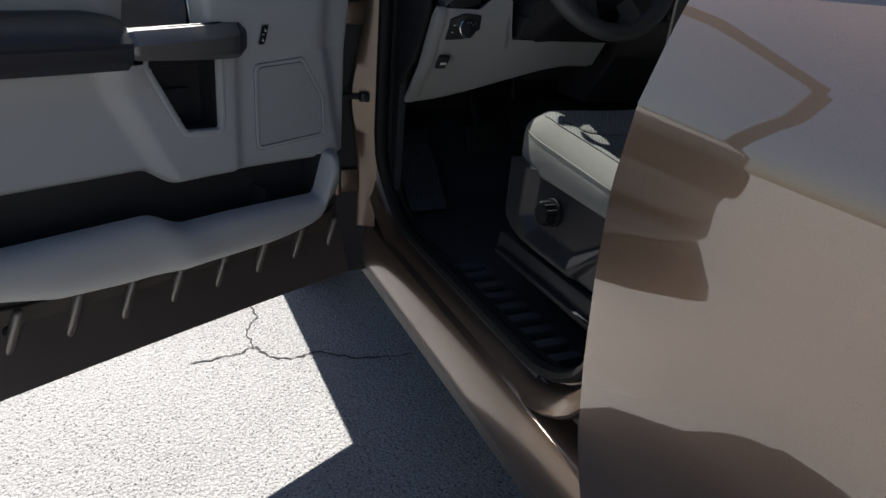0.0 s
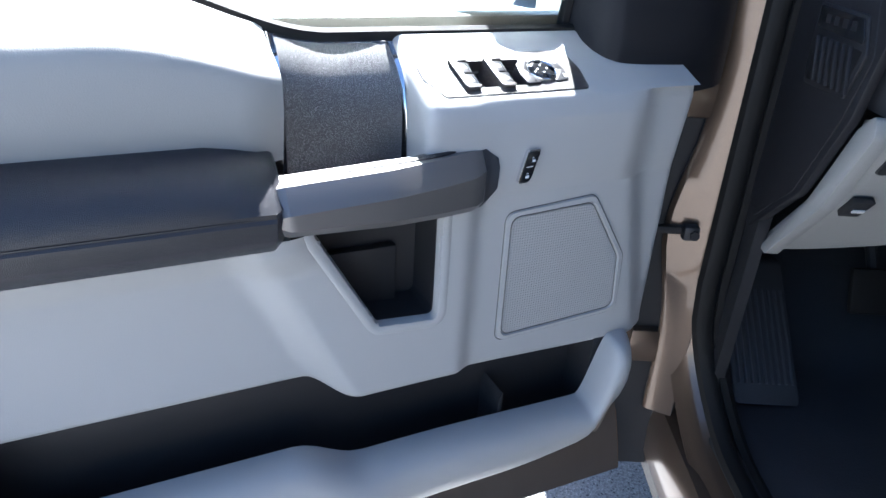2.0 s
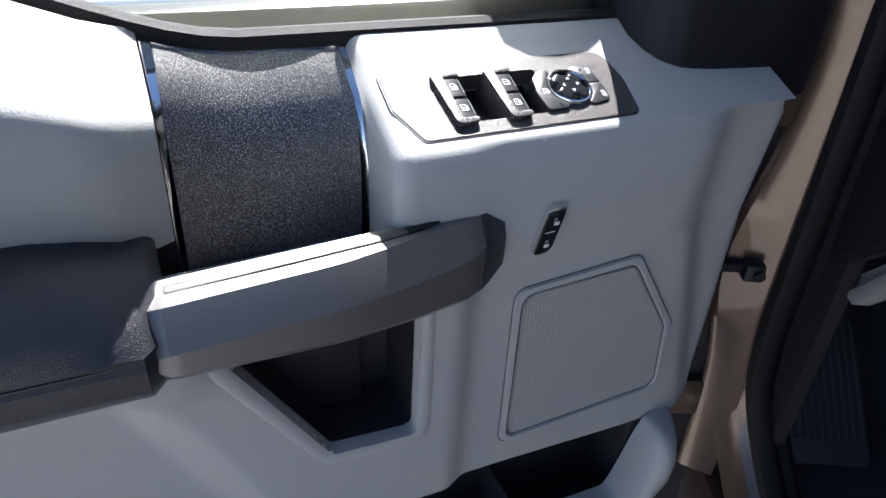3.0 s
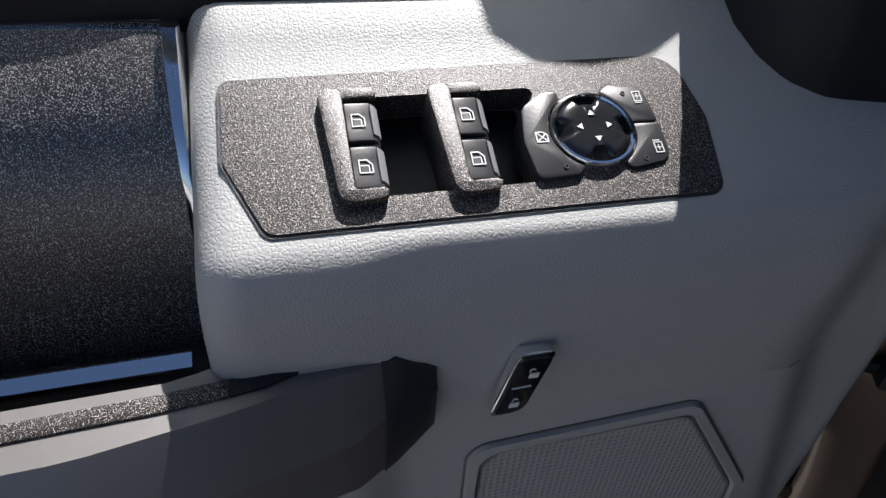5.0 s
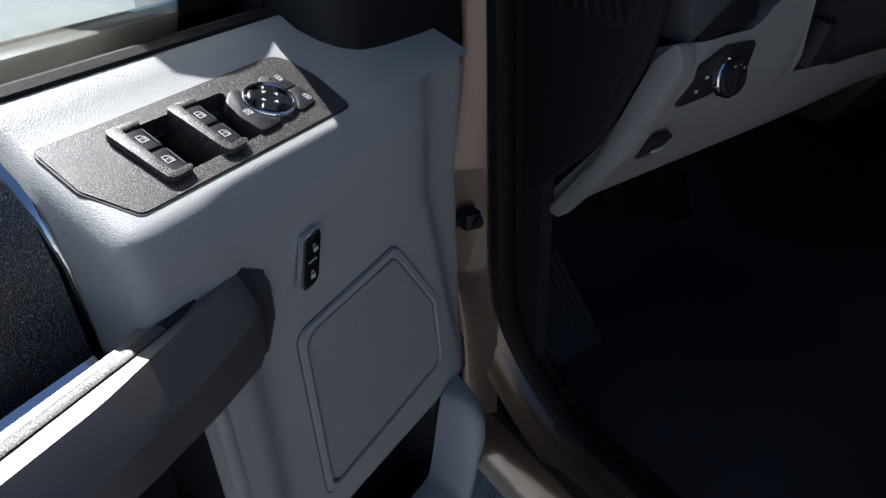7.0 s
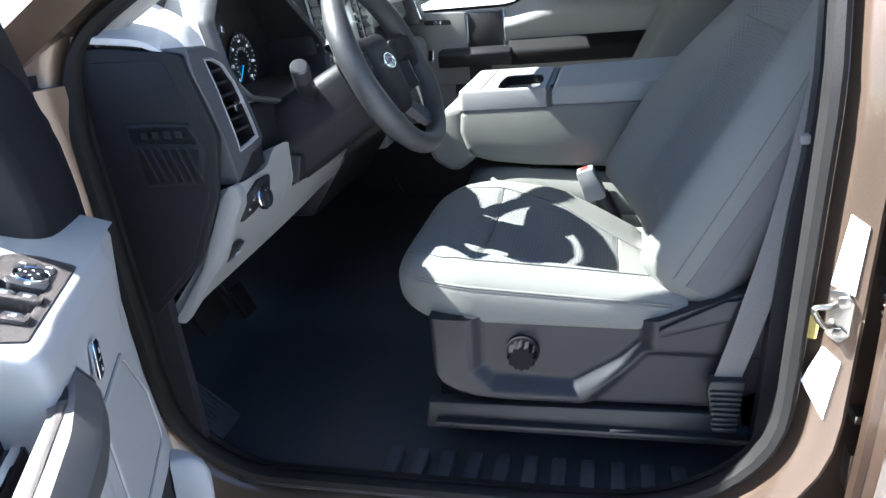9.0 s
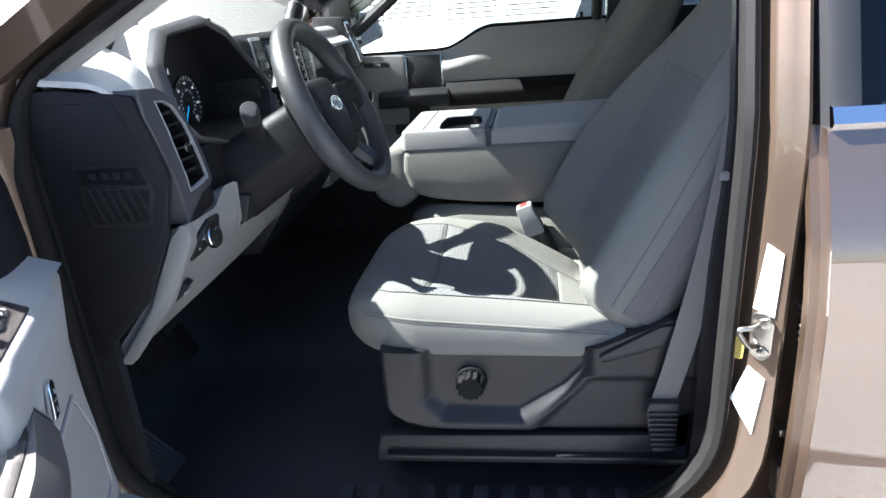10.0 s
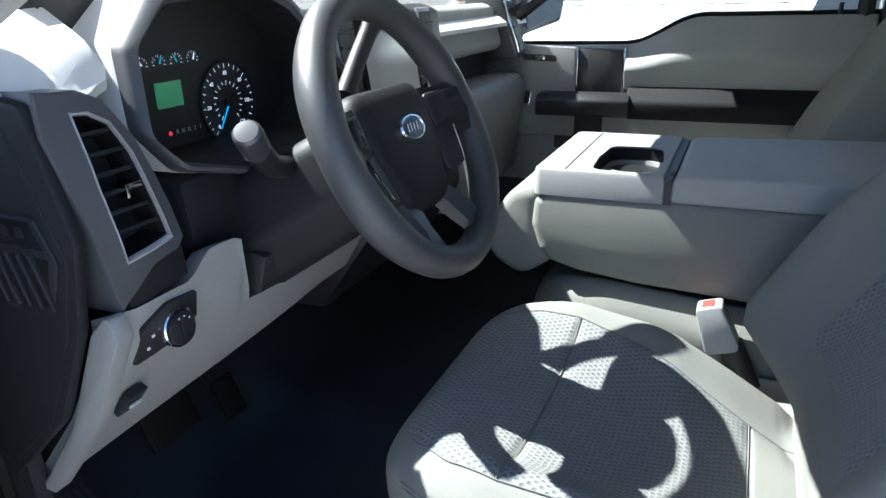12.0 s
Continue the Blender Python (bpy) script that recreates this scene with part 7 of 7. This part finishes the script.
col = thing("steering_column", "charcoal column shroud with stalks", "steering column", (0.47, -0.3, 1.3))
def cw(a, b, h):
    return WC + WX * a + WU * b + WN * h
SH = rounded([(-0.075, 0.05, 0.03), (0.075, 0.05, 0.03), (0.085, -0.03, 0.03), (0.05, -0.085, 0.03), (-0.05, -0.085, 0.03), (-0.085, -0.03, 0.03)], 5)
part("shroud", loft([[cw(a * k, b * k - d, h) for a, b in SH] for k, h, d in ((0.86, -0.035, 0.0), (1.0, -0.05, 0.0), (1.06, -0.12, 0.005), (1.2, -0.24, 0.01), (1.3, -0.36, 0.02))]), SOFTBLACK, col, "black column shroud")
st = part("turn_stalk", tube(smooth_path([V(0.395, -0.290, 1.315), V(0.345, -0.296, 1.328), V(0.300, -0.312, 1.358)], 4), [0.0145, 0.0145, 0.014, 0.014, 0.0145, 0.015, 0.0155, 0.016, 0.0165], 16), CHARCOAL, col, "charcoal turn signal stalk")
part("stalk_end", revolve((0.296, -0.314, 1.362), (-0.62, -0.22, 0.62), [(0.0145, -0.012), (0.0165, 0.0), (0.0172, 0.022), (0.0165, 0.028), (0.0135, 0.031), (0.0, 0.032)], 24), DARKSILVER, st, "grey twist end")
part("shift_lever", tube(smooth_path([V(0.56, -0.27, 1.38), V(0.612, -0.27, 1.435), V(0.668, -0.285, 1.512), V(0.70, -0.29, 1.550)], 5), [0.014] * 8 + [0.019] * 8, 12), BLACK, col, "black gear lever")
part("lever_band", tube([V(0.648, -0.279, 1.482), V(0.690, -0.289, 1.538)], 0.0205, 14), BLACKLEATHER, col, "black lever grip")

# ==== passenger door ====
PX = 1.735
pdr = thing("passenger_door", "closed passenger door with grey trim and black armrest", "door", (1.85, -0.55, 0.6))
def pbelt(y):
    return 1.362 + 0.075 * ease((-0.47 - y) / 0.20)
def pdoor_f(y, t):
    z = 0.62 + (pbelt(y) - 0.62) * t
    x = PX + 0.03 + 0.05 * ease((z - 1.30) / 0.12)
    return V(x, y, z)
part("trim_panel", shell(pdoor_f, span(-0.03, -1.09, 60), span(0, 1, 40), (0.03, 0, 0)), VINYL, pdr, "grey door trim")
part("control_pod", prism(rounded([(-0.04, 1.10, 0.01), (-0.04, 1.368, 0.01), (-0.335, 1.358, 0.008), (-0.335, 1.10, 0.01)], 3), "x", PX, PX + 0.07, 0.008), GREY, pdr, "grey ledge")
sw = part("window_switch", prism(rounded([(-0.175, 1.340, 0.006), (-0.275, 1.336, 0.006), (-0.285, 1.318, 0.006), (-0.18, 1.322, 0.006)], 3), "x", PX - 0.004, PX + 0.01, 0.001), BLACK, pdr, "black window switch")
part("rocker", box(PX - 0.010, PX, -0.245, -0.215, 1.323, 1.336, 0.002), CHROME, sw)
lk2 = part("lock_switch", prism(rounded([(-0.185, 1.235, 0.004), (-0.205, 1.232, 0.004), (-0.198, 1.188, 0.004), (-0.178, 1.192, 0.004)], 3), "x", PX - 0.003, PX + 0.01, 0.001), CHROME, pdr, "chrome-edged lock switch")
part("rocker", prism(rounded([(-0.187, 1.230, 0.003), (-0.202, 1.228, 0.003), (-0.196, 1.193, 0.003), (-0.181, 1.196, 0.003)], 3), "x", PX - 0.0045, PX), BLACK, lk2)
part("insert", prism([(-0.342, 1.20), (-0.342, 1.354), (-0.470, 1.352), (-0.470, 1.20)], "x", PX + 0.012, PX + 0.05, 0.004), BLACK, pdr, "black insert")
for y in (-0.338, -0.474):
    part("bright_strip", box(PX + 0.004, PX + 0.03, y - 0.003, y + 0.003, 1.21, 1.356, 0.001), CHROME, pdr, "chrome strip")
part("upper_panel", shell(lambda y, t: V(PX - 0.012 + 0.055 * ease((t - 0.45) / 0.6) - 0.012 * math.sin(math.pi * t), y, 1.245 + (pbelt(y) - 1.247) * t), span(-0.480, -1.08, 24), span(0, 1, 14), (0.03, 0, 0)), VINYL, pdr, "soft grey upper panel")
part("armrest", prism(rounded([(PX - 0.055, 1.165, 0.015), (PX - 0.06, 1.215, 0.02), (PX - 0.02, 1.252, 0.015), (PX + 0.04, 1.255, 0.0), (PX + 0.04, 1.165, 0.0)], 4), "y", -1.08, -0.49, 0.01), PADBLACK, pdr, "black padded armrest")
part("pull_handle", prism(rounded([(PX - 0.075, 1.172, 0.008), (PX - 0.075, 1.218, 0.012), (PX - 0.055, 1.232, 0.008), (PX, 1.235, 0.0), (PX, 1.172, 0.0)], 4), "y", -0.505, -0.235, 0.012), CHARCOAL, pdr, "charcoal pull handle")
part("hand_pocket", prism([(-0.275, 1.06), (-0.275, 1.165), (-0.47, 1.165), (-0.40, 1.06)], "x", PX + 0.012, PX + 0.035), BLACK, pdr, "black hand pocket")
# added black sheet: paints the footwell's shadow over the grey lower trim
part("footwell_shade", shell(lambda y, z: V(PX + 0.024, y, z), span(-0.03, -1.08, 8), span(0.62, 0.95, 5), (0.01, 0, 0)), BLACK, pdr, "black sheet for the footwell shade on the lower door")
part("lower_trim", shell(lambda y, z: V(PX + 0.005, y, z), span(-0.42, -1.08, 8), span(0.95, 1.17, 5), (0.03, 0, 0)), GREY, pdr, "grey lower trim")
part("belt_seal", tube(smooth_path([V(PX + 0.075, y, pbelt(y) + 0.004) for y in span(-0.03, -1.09, 20)], 2), 0.006, 8), RUBBER, pdr, "black belt seal")
part("lock_button", merge(disc((PX + 0.06, -1.0, 1.435), (0, 0, 1), 0.006, 0.03, 12, 0.002)), BLACK, pdr, "black lock pin")
g2 = part("window_glass", shell(lambda y, t: V(PX + 0.09 - 0.15 * t, y, pbelt(y) + (1.81 - pbelt(y)) * t), span(-0.10, -1.09, 12), span(0, 1, 4), (0.004, 0, 0)), PANE, pdr, "clear side window")
g2.visible_shadow = False
part("window_frame", merge(tube([V(PX + 0.08 - 0.32 * (z - 1.37), -1.055, z) for z in span(1.37, 1.82, 4)], 0.02, 8), tube(smooth_path([V(PX + 0.08, -0.02, 1.37), V(PX + 0.02, -0.30, 1.56), V(PX - 0.05, -0.62, 1.79), V(PX - 0.06, -1.06, 1.81)], 6), 0.024, 8)), BLACK, pdr, "black window frame")
part("door_skin", skin(-0.02, -1.18, 0.475, 1.345, 0.02), PAINT, pdr, "bronze outer skin").matrix_basis = Matrix.Diagonal((-1, 1, 1, 1)) @ Matrix.Translation((-(2 * MID - 2 * 1.85) * 1.0, 0, 0))
MIRR = [(1.755, 1.382, 0.02), (2.300, 1.408, 0.05), (2.372, 1.50, 0.05), (2.365, 1.64, 0.05), (1.755, 1.62, 0.03)]
mc2 = Vector((2.10, 1.51))
pm = part("wing_mirror", loft([[V(mc2.x + (a - mc2.x) * k, y, mc2.y + (b - mc2.y) * k) for a, b in rounded(MIRR, 6)] for y, k in ((-0.136, 0.97), (-0.142, 0.985), (-0.130, 1.0), (-0.06, 0.98), (0.0, 0.80), (0.03, 0.5))]), BLACK, pdr, "black wing mirror housing")
part("mirror_glass", prism(rounded([(1.872, 1.402, 0.015), (2.285, 1.424, 0.045), (2.338, 1.505, 0.04), (2.330, 1.62, 0.04), (1.872, 1.605, 0.02)], 6), "y", -0.146, -0.1425), MIRROR, pm, "mirror glass")
part("mirror_arm", tube([V(1.90, -0.08, 1.36), V(1.98, -0.08, 1.40), V(2.06, -0.08, 1.44)], 0.03, 10), BLACK, pm)

# ==== outside ====
bld = thing("building", "white building with louvred windows across the lot", "building", (14.0, -4.0, 0.0))
part("wall", box(13.8, 14.0, -16.0, 12.0, 0.0, 4.2), WALLWHITE, bld, "white rendered wall")
for i in range(7):
    y = -14.3 + 3.25 * i
    for k in (0, 1):
        y0 = y + 1.5 * k
        w = part("window", box(13.70, 13.80, y0, y0 + 1.43, 1.10, 2.60, 0.01), WALLWHITE, bld, "white window frame")
        part("pane", box(13.69, 13.71, y0 + 0.07, y0 + 1.36, 1.17, 2.53), SCREEN, w)
        for j in range(12):
            part("louvre", box(13.665, 13.690, y0 + 0.07, y0 + 1.36, 1.19 + 0.11 * j, 1.27 + 0.11 * j), WALLWHITE, w)
part("roof", box(13.4, 18.0, -16.3, 12.3, 4.2, 4.4), CHARCOAL, bld, "dark flat roof edge")
bld.matrix_basis = pose(14.0, -4.0, 0.0, 0, 0, -24)


def parked_car(x, y, turn, colour, name, label):
    paint = car_paint(name + "_paint", colour)
    c = thing("parked_car", label, "car", (x, y, 0), turn, "cars on the lot")
    secs = []
    for yy, z0, z1, hw in ((-2.2, 0.45, 0.75, 0.75), (-2.1, 0.30, 0.92, 0.85), (-1.0, 0.25, 1.0, 0.9), (1.0, 0.25, 1.02, 0.9), (2.0, 0.30, 0.95, 0.86), (2.2, 0.45, 0.8, 0.78)):
        secs.append([V(-hw, yy, z0), V(-hw - 0.02, yy, (z0 + z1) / 2), V(-hw + 0.06, yy, z1), V(hw - 0.06, yy, z1), V(hw + 0.02, yy, (z0 + z1) / 2), V(hw, yy, z0)])
    part("body", loft(secs), paint, c, "", True)
    part("cabin", loft([[V(-h, yy, 0.95), V(-h + 0.12, yy2, 1.5), V(h - 0.12, yy2, 1.5), V(h, yy, 0.95)] for yy, yy2, h in ((-1.6, -1.1, 0.85), (-0.4, -0.4, 0.86), (1.3, 0.7, 0.85))]), SCREEN, c, "dark glass cabin", True)
    for sx in (-0.85, 0.85):
        for sy in (-1.35, 1.35):
            part("wheel", revolve((sx, sy, 0.33), (1, 0, 0), [(0.2, -0.1), (0.32, -0.1), (0.33, 0.0), (0.32, 0.1), (0.2, 0.1)], 24), RUBBER, c, "black tyre", True)


parked_car(8.4, -2.3, 75, (0.03, 0.08, 0.35), "blue", "blue parked car on the asphalt lot")
parked_car(9.6, -4.9, 75, (0.4, 0.03, 0.03), "red", "red parked car on the asphalt lot")
parked_car(10.4, -7.6, 75, (0.55, 0.56, 0.58), "silver", "silver parked car on the asphalt lot")
parked_car(-6.0, 10.5, 70, (0.5, 0.5, 0.48), "pale", "pale parked car on the asphalt lot")
parked_car(3.0, 12.0, 80, (0.25, 0.27, 0.28), "grey", "grey parked car on the asphalt lot")
